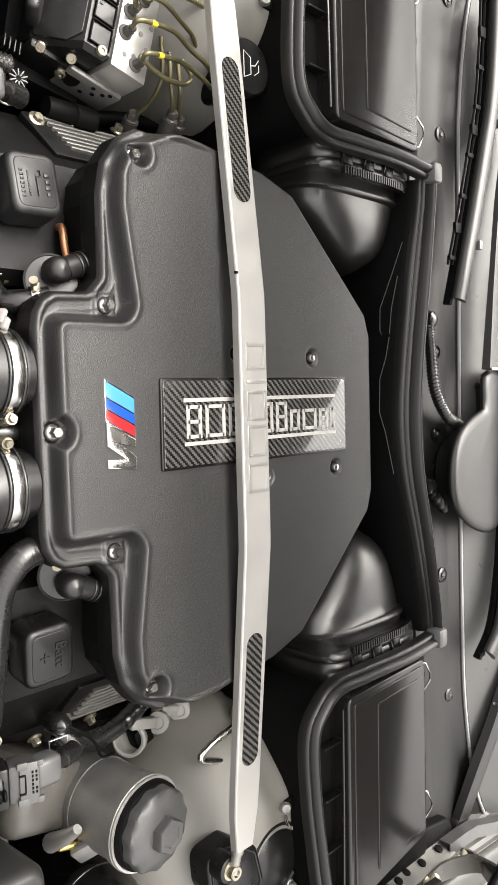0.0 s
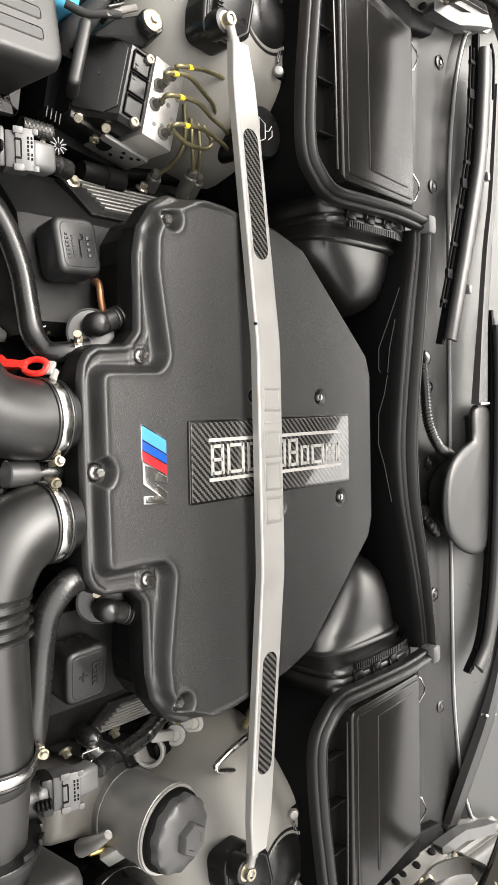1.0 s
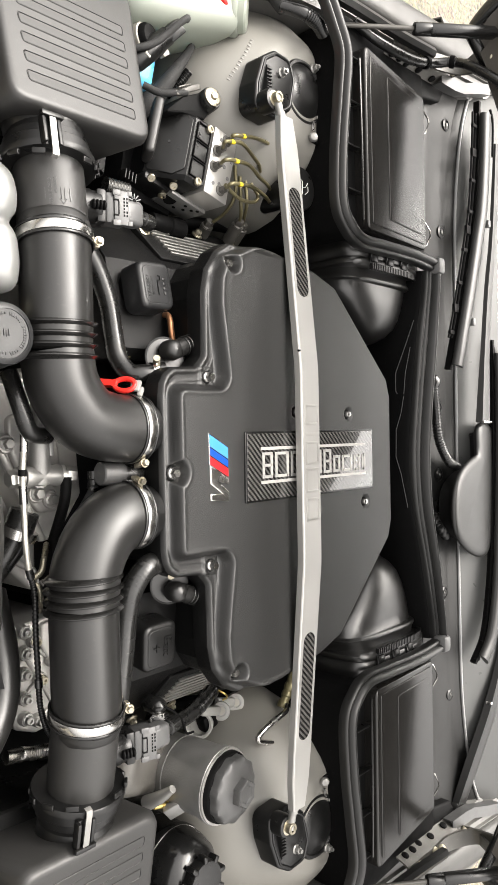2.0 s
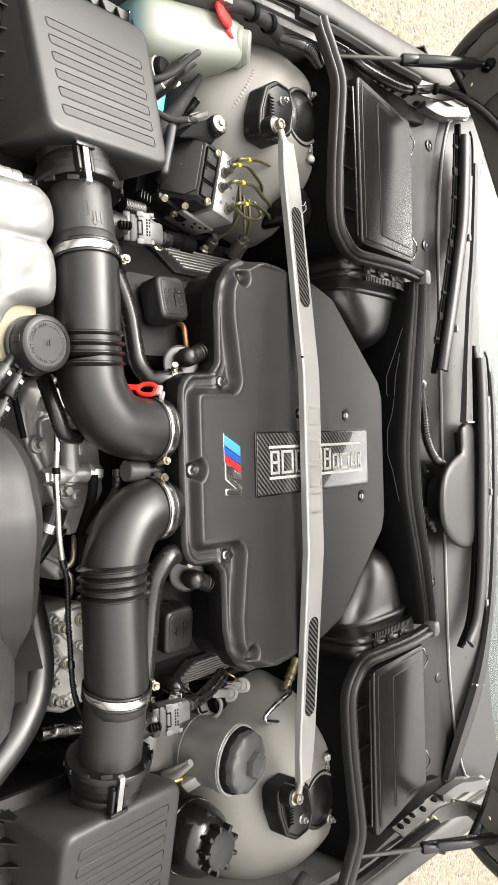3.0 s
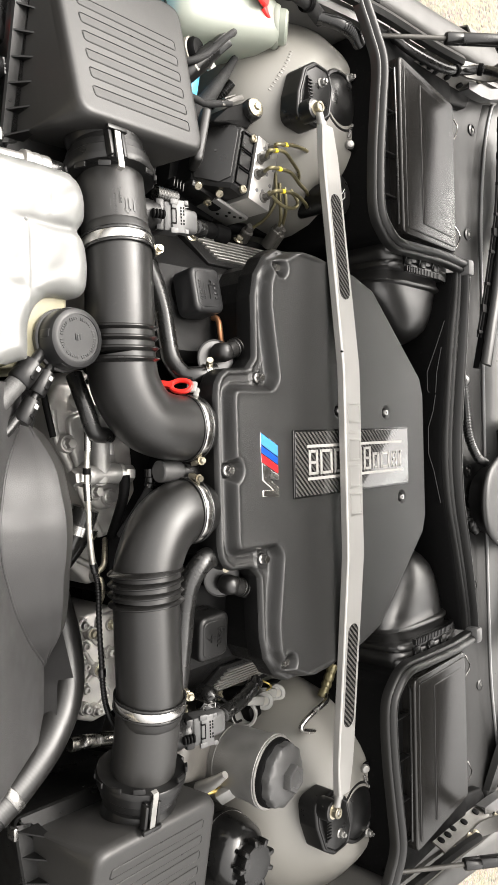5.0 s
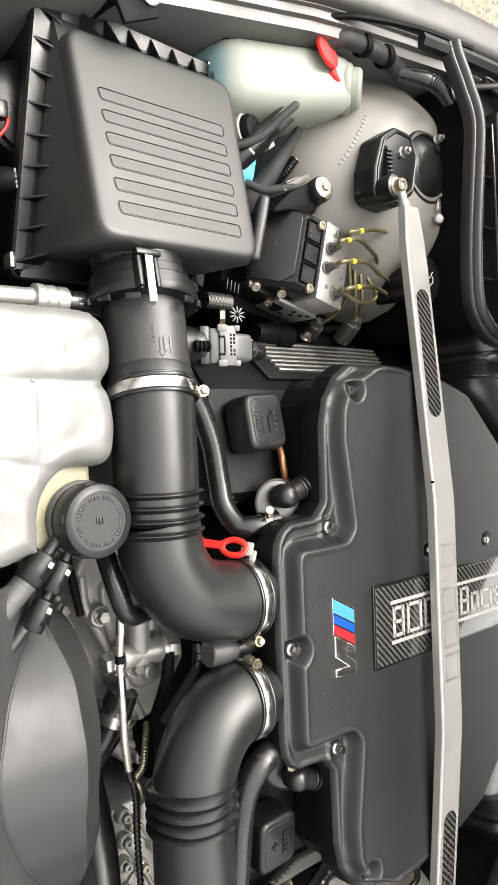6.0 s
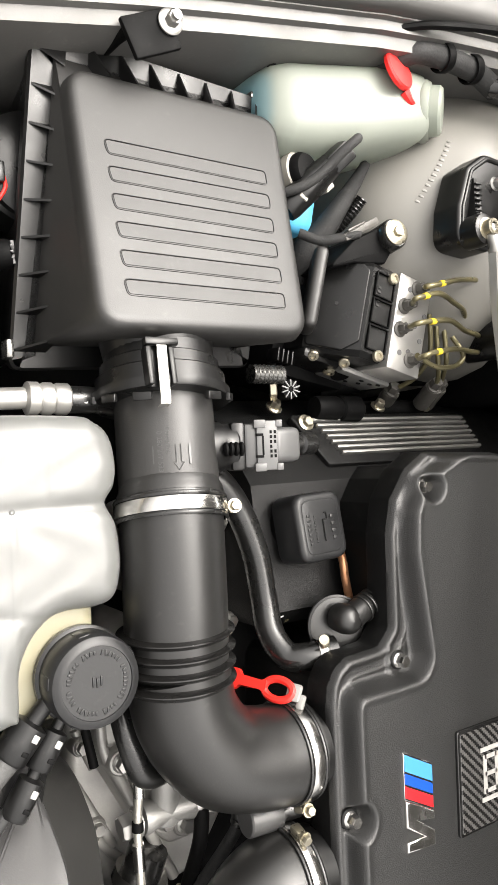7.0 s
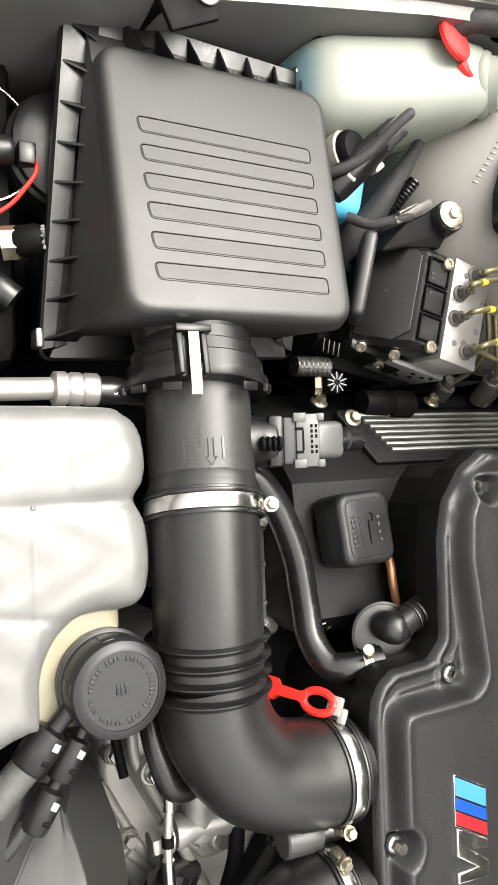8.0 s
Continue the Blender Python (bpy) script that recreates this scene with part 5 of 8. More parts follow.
def build_wiper(arm, widths, blade, label, rail=(-0.032, 0.20, 0.97)):
    """rail: the holed spring rail's offset from the spoiler, and the stretch of the blade it shows along."""
    root = thing("windscreen_wiper", arm[0], label, "wiper", "windscreen wipers")
    bm = bmesh.new()
    sweep(bm, arm, widths, seg=10, per=6, section=[(-1, -0.30), (-0.8, 0.30), (0, 0.42), (0.8, 0.30), (1, -0.30)])
    part("arm", bm, WIPER, root)
    a, b = Vector(blade[0]), Vector(blade[-1])
    line = curve_points(blade, 8)
    n = len(line) - 1
    bm = bmesh.new()
    sweep(bm, [p + V(-0.010, 0, -0.012) for p in line], 0.005, per=1, section=[(-0.7, -2.0), (-0.7, 0.4), (0.7, 0.4), (0.7, -2.0)])
    part("rubber_blade", bm, DARK, root)
    bm = bmesh.new()
    k0, k1 = int(n * 0.04), int(n * 0.96)
    sweep(bm, line[k0:k1 + 1], 0.0155, per=1, section=[(-1, -0.45), (-1, -0.10), (-0.75, 0.22), (-0.2, 0.40), (0.45, 0.34), (1, 0.05), (1, -0.25)])
    part("spoiler", bm, WIPER, root, "smooth black wind spoiler")
    off, f0, f1 = rail
    held = line[int(n * f0):int(n * f1) + 1]
    for dx in (off, off + 0.012):
        bm = bmesh.new()
        sweep(bm, [p + V(dx, 0, -0.014) for p in held], 0.0022, per=1, seg=6)
        part("spring_rail", bm, DARK, root)
    for k in range(9):
        bm = bmesh.new()
        p = held[int((len(held) - 1) * (0.03 + 0.94 * k / 8))]
        block(bm, p + V(off + 0.006, 0, -0.0135), (0.017, 0.016 if k % 3 == 1 else 0.007, 0.006), 0.001)
        part("blade_claw", bm, DARK, root)
    for f in (0.25, 0.62):
        bm = bmesh.new()
        block(bm, line[int(n * f)] + V(0.019, 0, 0.003), (0.010, 0.014, 0.010), 0.002)
        part("blade_clip", bm, MIDGREY, root)
    bm = bmesh.new()
    sweep(bm, [line[-2] + V(0.012, 0, 0.001), line[-4] + V(0.020, 0, 0.003), line[-9] + V(0.022, 0, 0.003)], 0.0025, per=4, seg=8)
    part("hook", bm, DARK, root)
    return root


def build_wipers():
    w = build_wiper([(1.104, 0.058, 0.957), (1.112, 0.143, 0.957), (1.118, 0.20, 0.957), (1.136, 0.319, 0.957), (1.152, 0.40, 0.958), (1.160, 0.486, 0.960), (1.168, 0.605, 0.962)], [0.020, 0.016, 0.013, 0.012, 0.011, 0.010, 0.008], [(1.048, 0.160, 0.935), (1.058, 0.21, 0.940), (1.083, 0.30, 0.945), (1.108, 0.40, 0.950), (1.126, 0.475, 0.953), (1.137, 0.58, 0.955), (1.143, 0.685, 0.956)], "black windscreen wiper with a wide rounded base cover")
    bm = bmesh.new()
    leaf = [(1.102, -0.002), (1.059, -0.017), (1.023, -0.04), (1.003, -0.075), (1.001, -0.119), (1.016, -0.154), (1.062, -0.187), (1.115, -0.203), (1.146, -0.193), (1.161, -0.153), (1.168, -0.094), (1.169, -0.046), (1.166, 0.002), (1.162, 0.05), (1.106, 0.055)]
    ring_pts = curve_points([V(x, y, 0) for x, y in leaf + leaf[:1]], 4)[:-1]
    out = ccw([(p.x, p.y) for p in ring_pts])
    rings(bm, [[V(x, y, z) for x, y in inset(out, d)] for d, z in ((0.030, 0.900), (0.024, 0.926), (0.004, 0.937), (0.0, 0.9415), (0.0008, 0.9445), (0.003, 0.947), (0.008, 0.949), (0.016, 0.950))])
    part("base_cover", bm, WIPER, w, "wide leaf-shaped base cover", angle=70)
    bm = bmesh.new()
    block(bm, (1.106, 0.060, 0.962), (0.034, 0.005, 0.010), 0.002)
    part("joint_pin", bm, STEEL, w)
    w = build_wiper([(1.104, -0.704, 0.893), (1.128, -0.615, 0.915), (1.163, -0.503, 0.940), (1.188, -0.405, 0.952), (1.196, -0.29, 0.964), (1.202, -0.10, 0.972), (1.204, 0.072, 0.973), (1.201, 0.168, 0.970)], [0.020, 0.022, 0.021, 0.014, 0.011, 0.009, 0.008, 0.007], [(1.098, -0.405, 0.953), (1.132, -0.36, 0.958), (1.150, -0.28, 0.962), (1.161, -0.185, 0.964), (1.171, -0.03, 0.965), (1.174, 0.115, 0.965), (1.170, 0.222, 0.964)], "black windscreen wiper turning on a round pivot cap", (-0.012, 0.02, 0.99))
    bm = bmesh.new()
    block(bm, (1.164, -0.503, 0.941), (0.044, 0.006, 0.012), 0.002, Matrix.Rotation(radians(-15), 4, "Z"))
    part("joint_pin", bm, STEEL, w)
    bm = bmesh.new()
    lathe(bm, [(0.023, 0.840), (0.023, 0.892), (0.021, 0.899), (0.012, 0.903), (0.0, 0.904)], (1.104, -0.707, 0), (0, 0, 1), 28)
    part("pivot_cap", bm, WIPER, w)
    # mesh hoses of the washer jets on the cowl
    for pts in ([(1.006, 0.137, 0.905), (1.001, 0.086, 0.912), (1.008, 0.030, 0.914), (1.042, -0.011, 0.914), (1.080, -0.025, 0.912)], [(0.998, -0.118, 0.905), (1.010, -0.138, 0.912), (1.040, -0.156, 0.908)]):
        h = thing("washer_jet_hose", pts[0], "short ribbed black hose on the cowl", "hose", "cowl hoses")
        bm = bmesh.new()
        line = curve_points(pts, 60)
        sweep(bm, line, lambda t: 0.0085 + 0.0008 * math.sin(t * 260), seg=14, per=1)
        part("ribbed_hose", bm, RUBBER, h)
        bm = bmesh.new()
        lathe(bm, [(0.013, -0.012), (0.0145, 0.0), (0.011, 0.010), (0.004, 0.014)], pts[0], (0, 0, 1), 20)
        part("jet_cap", bm, SATIN, h)


for side in (1, -1):
    build_cabin_filter(side)
    build_duct(side)
build_wipers()


# ---- front: coolant tank, fan shroud, hoses ----
def build_coolant_tank():
    root = thing("coolant_tank", (0.09, 0.24, 0.55), "milky white coolant expansion tank with a black cap", "coolant tank")

    outline = [(0.012, 0.352), (0.137, 0.351), (0.161, 0.346), (0.173, 0.334), (0.177, 0.312), (0.175, 0.297), (0.1695, 0.284), (0.176, 0.265), (0.178, 0.238), (0.173, 0.216), (0.160, 0.2075), (0.130, 0.2065), (0.114, 0.198), (0.103, 0.183), (0.098, 0.165), (0.097, 0.140), (0.090, 0.133), (0.012, 0.132)]
    rim = curve_points([V(x + 0.006 if x > 0.02 else x, y, 0) for x, y in outline + outline[:1]], 6)[:-1]
    rim = ccw([(p.x, p.y) for p in rim])
    step = 0.0022
    gx, gy = np.meshgrid(np.arange(0.010, 0.186, step), np.arange(0.128, 0.358, step), indexing="ij")
    inside, nx, ny = edge_distance(gx, gy, rim)
    bulge = 0.019
    f = np.clip(1 - inside / bulge, 0, 1)
    z = 0.8625 - bulge * (1 - np.sqrt(np.maximum(0, 1 - f * f)))
    # soft valley between the two chambers, swelling on either side
    z -= 0.0040 * np.exp(-((gy - 0.284) / 0.007) ** 2) * ease(gx, 0.06, 0.17) + 0.0010 * np.exp(-((gy - 0.284) / 0.004) ** 2)
    z -= 0.0012 * np.exp(-((gy - 0.2095 + 0.2 * (gx - 0.10)) / 0.004) ** 2) * (gx < 0.135)
    z += 0.0007 * np.exp(-((gx - 0.100) / 0.0018) ** 2) * (gy < 0.28) + 0.0006 * np.exp(-((gx - 0.128) / 0.002) ** 2) * (gy > 0.295) * (gy < 0.325)
    z += 0.0005 * np.sin(gx * 130 + 2 * np.sin(gy * 70)) * np.sin(gy * 110)
    keep = inside > -step
    idx = -np.ones(gx.shape, int)
    idx[keep] = np.arange(keep.sum())
    px, py = np.where(inside < 0, nx, gx), np.where(inside < 0, ny, gy)
    verts = np.stack([px[keep], py[keep], z[keep]], 1) - np.array(root.location)
    a, b, c, d = idx[:-1, :-1], idx[1:, :-1], idx[1:, 1:], idx[:-1, 1:]
    ok = (a >= 0) & (b >= 0) & (c >= 0) & (d >= 0)
    me = bpy.data.meshes.new("upper_chamber")
    me.from_pydata(verts.tolist(), [], np.stack([a[ok], b[ok], c[ok], d[ok]], 1).tolist())
    me.materials.append(MILK)
    me.polygons.foreach_set("use_smooth", [True] * len(me.polygons))
    new("upper_chamber", me).parent = root
    bm = bmesh.new()
    rings(bm, [[V(x, y, zz) for x, y in rim] for zz in (0.60, 0.80, 0.8437)], cap=False)
    part("chamber_wall", bm, MILK, root, angle=70)
    bm = bmesh.new()
    slab(bm, rounded([(0.006, 0.126), (0.150, 0.126), (0.165, 0.150), (0.166, 0.33), (0.006, 0.33)], 0.012, 5), 0.56, 0.840, 0.010, steps=4)
    part("lower_chamber", bm, AMBER, root, "yellowish lower chamber full of coolant", angle=70)
    for x, y in ((0.100, 0.2835), (0.1005, 0.2095), (0.086, 0.306)):
        bm = bmesh.new()
        lathe(bm, [(0.0026, 0.850), (0.0022, 0.8605), (0.0010, 0.8615)], (x, y, 0), (0, 0, 1), 14)
        part("mould_pip", bm, MILK, root)
    c = V(0.151, 0.159, 0)
    bm = bmesh.new()
    lathe(bm, [(0.033, 0.80), (0.033, 0.838), (0.036, 0.842), (0.036, 0.847), (0.031, 0.850)], c, (0, 0, 1), 40)
    part("filler_neck", bm, PLASTIC, root, "black filler neck")
    bm = bmesh.new()
    prof = [(0.0335, 0.848), (0.034, 0.850), (0.034, 0.870), (0.0325, 0.8745), (0.029, 0.8765), (0.0265, 0.8768), (0.0262, 0.8758), (0.0, 0.8756)]
    lathe(bm, prof, c, (0, 0, 1), 48)
    cap = part("screw_cap", bm, CAPGREY, root, "round grey-black screw cap with raised lettering")
    for k in range(5):
        w = 0.5 + 2 * math.pi * k / 5
        bm = bmesh.new()
        block(bm, c + V(0.0325 * math.cos(w), 0.0325 * math.sin(w), 0.862), (0.0045, 0.010, 0.018), 0.002, Matrix.Rotation(w, 4, "Z"))
        part("grip", bm, CAPGREY, cap)
    bm = bmesh.new()
    for k in range(46):
        w = 2 * math.pi * k / 46
        if k % 12 in (4, 11):
            continue
        n = 0.0036 + 0.0008 * math.sin(k * 5.1)
        block(bm, c + V(0.0215 * math.cos(w), 0.0215 * math.sin(w), 0.8759), (n, 0.0017, 0.0013), 0.0003, Matrix.Rotation(w + 0.25 * math.sin(k * 3.7), 4, "Z"))
    tagged(part("raised_lettering", bm, CAPGREY, cap), kind="stuff")
    for q in ((0.0, 0.0), (0.003, 0.001), (-0.003, 0.001)):
        bm = bmesh.new()
        block(bm, c + V(q[0], q[1], 0.8760), (0.0015, 0.007, 0.0012), 0.0003)
        part("centre_mark", bm, CAPGREY, cap)
    # two overflow hoses with couplings
    def hose_end(h, a, d, r, back):
        bm = bmesh.new()
        lathe(bm, [(r * 0.62, -back), (r * 0.62, -0.002), (r * 1.25, 0.0), (r * 1.30, 0.012), (r * 1.30, 0.026), (r * 1.15, 0.028)], a, d, 22)
        cp = part("coupling", bm, PLASTIC, h)
        n = V(0.25, -0.15, 1).normalized()
        for o, w in ((0.007, 0.0055), (0.019, 0.0035)):
            bm = bmesh.new()
            block(bm, a + d * o + n * (r * 1.28), (0.0050, w, 0.0022), 0.0006, Matrix.Rotation(radians(-35), 4, "Z"))
            part("clip_eye", bm, ALLOY if o < 0.01 else DARK, cp)

    h = thing("overflow_hose", (0.107, 0.127, 0.842), "thick braided grey overflow hose with a clamped coupling", "hose", "overflow hoses")
    a, d = V(0.112, 0.131, 0.846), V(-0.62, -0.72, -0.06).normalized()
    hose_end(h, a, d, 0.0105, 0.026)
    bm = bmesh.new()
    sweep(bm, curve_points([a + d * 0.020, (0.085, 0.101, 0.842), (0.062, 0.078, 0.838), (0.035, 0.055, 0.828), (0.0, 0.025, 0.80)], 12), 0.0112, seg=20, per=1)
    part("hose", bm, BRAID, h)
    h = thing("overflow_hose", (0.127, 0.115, 0.84), "thin black overflow hose with two clamped couplings", "hose", "overflow hoses")
    a, d = V(0.129, 0.122, 0.846), V(-0.50, -0.85, -0.04).normalized()
    hose_end(h, a, d, 0.0078, 0.020)
    q = a + d * 0.036
    hose_end(h, q, d, 0.0078, 0.012)
    bm = bmesh.new()
    sweep(bm, curve_points([q + d * 0.020, (0.092, 0.070, 0.842), (0.078, 0.055, 0.840), (0.055, 0.043, 0.836), (0.020, 0.030, 0.82)], 12), 0.0060, seg=16, per=1)
    part("hose", bm, RUBBER, h)


def build_fan_shroud():
    root = thing("fan_shroud", (0.08, -0.08, 0.35), "black plastic fan shroud with a bulged top", "fan shroud")
    # a panel falling to the rear, cut by the round fan duct whose top shows as a lens
    left = ([-0.38, -0.30, -0.23, -0.19, -0.141, -0.081, -0.039, 0.016, 0.075, 0.12], [0.150, 0.158, 0.168, 0.125, 0.086, 0.056, 0.051, 0.070, 0.121, 0.126])
    right = ([-0.38, -0.30, -0.23, -0.20, -0.156, -0.086, -0.032, 0.029, 0.075, 0.12], [0.151, 0.159, 0.169, 0.158, 0.146, 0.135, 0.133, 0.134, 0.122, 0.127])
    rows, outer, bead = [], [], []
    for i in range(61):
        y = 0.11 - 0.007 * i
        xl = sum(float(np.interp(y + d, *left)) for d in (-0.012, -0.006, 0, 0.006, 0.012)) / 5
        xr = max(xl + 0.001, -0.010 * ease(y, -0.20, -0.10) * (1 - ease(y, 0.03, 0.075)) + sum(float(np.interp(y + d, *right)) for d in (-0.012, -0.006, 0, 0.006, 0.012)) / 5)
        z = 0.872 + (0.051 - xl) * 0.95
        xr += 0.008 * ease(xr - xl, 0.002, 0.04)
        lens = 0.02 + 0.98 * float(ease(xr - xl, 0.003, 0.02))
        w = xr - xl
        rows.append([V(-0.03, y, 0.890), V(0.025, y, 0.889), V(0.036, y, 0.8855), V(xl * 0.5 + 0.018, y, 0.872 + (0.051 - xl * 0.5 - 0.018) * 0.95), V(xl, y, z), V(xl + w * 0.3, y, z + 0.0012), V(xl + w * 0.6, y, z + 0.0018), V(xl + w * 0.78, y, z + 0.0010), V(xl + w * 0.84, y, z + 0.0020), V(xr - 0.0005, y, z + 0.0012), V(xr + 0.0012, y, z - 0.0010)])
        g = 0.06 + 0.94 * lens
        outer.append([V(xr + 0.0014, y, z - 0.0012), V(xr + 0.0045, y, z - 0.0045), V(xr + 0.024 * g, y, z - 0.026), V(xr + 0.041 * g, y, z - 0.048), V(xr + 0.045 * g, y, z - 0.08), V(xr + 0.045 * g, y, 0.60)])
        if lens > 0.05:
            bead.append(V(xl, y, z + 0.0006))
    bm = bmesh.new()
    sheet(bm, rows, 0.003)
    part("slanted_top", bm, SHROUD, root, angle=30)
    bm = bmesh.new()
    sheet(bm, outer, 0.003)
    # same plastic in a darker tone, for shade on this side
    part("shaded_duct_side", bm, GREYBLACK, root, "side of the round fan duct, darkened for shade", angle=30)
    # bead added along the lens edge to draw a bright line
    bm = bmesh.new()
    sweep(bm, bead, 0.0017, seg=8, per=1)
    part("moulded_edge", bm, SHROUD, root)
    bm = bmesh.new()
    block(bm, (0.02, -0.13, 0.60), (0.06, 0.46, 0.50), 0.012)
    part("radiator_core", bm, DARK, root)
    # radiator hose
    h1 = thing("radiator_hose", (0.12, -0.36, 0.74), "thick black radiator hose bending round the shroud", "hose")
    pts = [(0.215, -0.15, 0.705), (0.207, -0.215, 0.745), (0.194, -0.270, 0.765), (0.160, -0.315, 0.778), (0.118, -0.350, 0.782), (0.080, -0.375, 0.782)]
    bm = bmesh.new()
    sweep(bm, curve_points(pts, 50), lambda t: 0.0215 + 0.00004 * math.sin(t * 420), seg=28, per=1)
    part("hose", bm, BOOT, h1)
    a, b = Vector(pts[-2]), Vector(pts[-1])
    bm = bmesh.new()
    ring(bm, a.lerp(b, 0.45), b - a, 0.0215, 0.011, 0.0015, 36)
    part("clamp_band", bm, DARKSTEEL, h1)
    bm = bmesh.new()
    lathe(bm, [(0.020, -0.01), (0.020, 0.030), (0.026, 0.032), (0.026, 0.045)], b, b - a, 24)
    part("hose_stub", bm, PLASTIC, h1)


build_coolant_tank()
build_fan_shroud()


# ---- engine front between the boots ----
def build_engine_front():
    root = thing("engine_block", (0.40, 0, 0.26), "aluminium engine block with bolted timing covers", "engine")
    bm = bmesh.new()
    block(bm, (0.60, 0, 0.50), (0.62, 0.36, 0.46), 0.03)
    part("crankcase", bm, DARK, root)
    bm = bmesh.new()
    slab(bm, rounded([(0.200, 0.09), (0.203, 0.048), (0.246, -0.034), (0.272, -0.090), (0.300, -0.085), (0.338, -0.03), (0.33, 0.06), (0.30, 0.12), (0.215, 0.12)], 0.012, 5), 0.50, 0.735, 0.006, steps=3)
    slab(bm, rounded([(0.224, 0.075), (0.226, 0.035), (0.250, -0.030), (0.268, -0.050), (0.296, -0.048), (0.304, -0.01), (0.296, 0.05), (0.27, 0.09)], 0.012, 5), 0.730, 0.744, 0.005, steps=3)
    # rib down the edge and a round pad for each bolt
    sweep(bm, [(0.206, 0.085, 0.735), (0.209, 0.050, 0.736), (0.228, 0.012, 0.736), (0.250, -0.034, 0.736), (0.275, -0.085, 0.734)], 0.0055, seg=12)
    for x, y in ((0.221, 0.041), (0.262, -0.024), (0.283, -0.033), (0.312, 0.060), (0.245, 0.100)):
        lathe(bm, [(0.013, 0.725), (0.0125, 0.744), (0.0110, 0.7465), (0.004, 0.7468)], (x, y, 0), (0, 0, 1), 24)
    cov = part("timing_cover", bm, CAST, root, "cast aluminium timing cover")
    # lower casting that fills the front of the block, with webs and bolts
    bm = bmesh.new()
    slab(bm, rounded([(0.192, 0.07), (0.192, -0.02), (0.225, -0.10), (0.290, -0.165), (0.345, -0.11), (0.345, 0.12), (0.300, 0.150), (0.235, 0.110)], 0.014, 5), 0.46, 0.690, 0.008, steps=3)
    for q0, q1 in (((0.198, 0.06), (0.215, 0.02)), ((0.190, 0.02), (0.232, -0.06)), ((0.215, -0.05), (0.262, -0.10)), ((0.250, -0.11), (0.300, -0.14)), ((0.305, -0.05), (0.330, -0.11)), ((0.240, 0.100), (0.290, 0.135)), ((0.318, 0.03), (0.336, 0.11))):
        sweep(bm, [(q0[0], q0[1], 0.691), (q1[0], q1[1], 0.691)], 0.0048, seg=10)
    front_case = part("front_casting", bm, CAST, root, "webbed cast aluminium lower casting")
    for x, y in ((0.202, 0.045), (0.214, -0.035), (0.243, -0.092), (0.296, -0.148), (0.326, -0.085), (0.332, 0.090)):
        bm = bmesh.new()
        lathe(bm, [(0.0100, 0.680), (0.0098, 0.697), (0.0085, 0.699), (0.004, 0.699)], (x, y, 0), (0, 0, 1), 20)
        hex_head(bm, (x, y, 0.698), (0, 0, 1), 0.011, 0.007, 0.0082)
        part("casting_bolt", bm, ALLOY, front_case)
    bm = bmesh.new()
    slab(bm, rounded([(0.296, 0.13), (0.340, 0.138), (0.356, 0.205), (0.345, 0.250), (0.318, 0.268), (0.296, 0.262)], 0.010, 4), 0.55, 0.752, 0.006)
    sweep(bm, [(0.340, 0.146, 0.752), (0.351, 0.200, 0.753), (0.340, 0.244, 0.753), (0.318, 0.262, 0.752)], 0.0050, seg=12)
    for q in (((0.300, 0.166), (0.346, 0.176)), ((0.300, 0.205), (0.350, 0.212)), ((0.322, 0.170), (0.318, 0.255))):
        sweep(bm, [(q[0][0], q[0][1], 0.752), (q[1][0], q[1][1], 0.752)], 0.0030, seg=8)
    case = part("chain_case", bm, CAST, root, "cast aluminium chain case with ribs")
    for x, y in ((0.337, 0.153), (0.349, 0.186), (0.350, 0.222), (0.330, 0.250), (0.322, 0.190)):
        bm = bmesh.new()
        lathe(bm, [(0.0085, 0.748), (0.0085, 0.757), (0.0070, 0.7585)], (x, y, 0), (0, 0, 1), 20)
        hex_head(bm, (x, y, 0.7575), (0, 0, 1), 0.0095, 0.006)
        part("case_bolt", bm, ALLOY, case)
    bm = bmesh.new()
    lathe(bm, [(0.0080, 0.0), (0.0080, 0.030), (0.0090, 0.031), (0.0090, 0.040)], (0.372, 0.158, 0.792), (1, 0.12, 0.0), 18)
    part("bronze_pipe", bm, LINE, root, "dull bronze pipe stub")
    bm = bmesh.new()
    hex_head(bm, (0.366, 0.163, 0.793), (-0.3, 0.1, 0.9), 0.012, 0.008, 0.0095)
    part("pipe_bolt", bm, ALLOY, root)
    bm = bmesh.new()
    lathe(bm, [(0.0125, 0.0), (0.0135, 0.004), (0.0135, 0.075), (0.0150, 0.082), (0.0150, 0.100)], (0.250, -0.010, 0.772), (0, 1, 0.04), 28)
    lathe(bm, [(0.0135, -0.026), (0.0145, -0.022), (0.0120, -0.012), (0.0120, 0.012), (0.0145, 0.022), (0.0135, 0.026)], (0.252, 0.000, 0.774), (1, 0, 0), 28)
    lathe(bm, [(0.020, 0.735), (0.0165, 0.755), (0.0150, 0.772)], (0.252, 0.0, 0), (0, 0, 1), 28)
    block(bm, (0.2595, 0.045, 0.784), (0.006, 0.040, 0.006), 0.001)
    part("coolant_boss", bm, WEATHERED, root, "bright cast pipe boss")
    for x, d, w in ((0.222, -1, 0.0), (0.279, 1, 0.35)):
        bm = bmesh.new()
        lathe(bm, [(0.0135, 0.0), (0.0135, 0.004), (0.0105, 0.005)], (x, -0.0005, 0.776), (d, 0, w), 26)
        hex_head(bm, (x + d * 0.004, -0.0005, 0.777 + w * 0.004), (d, -0.1, w), 0.020, 0.012, 0.011)
        part("banjo_bolt", bm, ALLOY, cov)
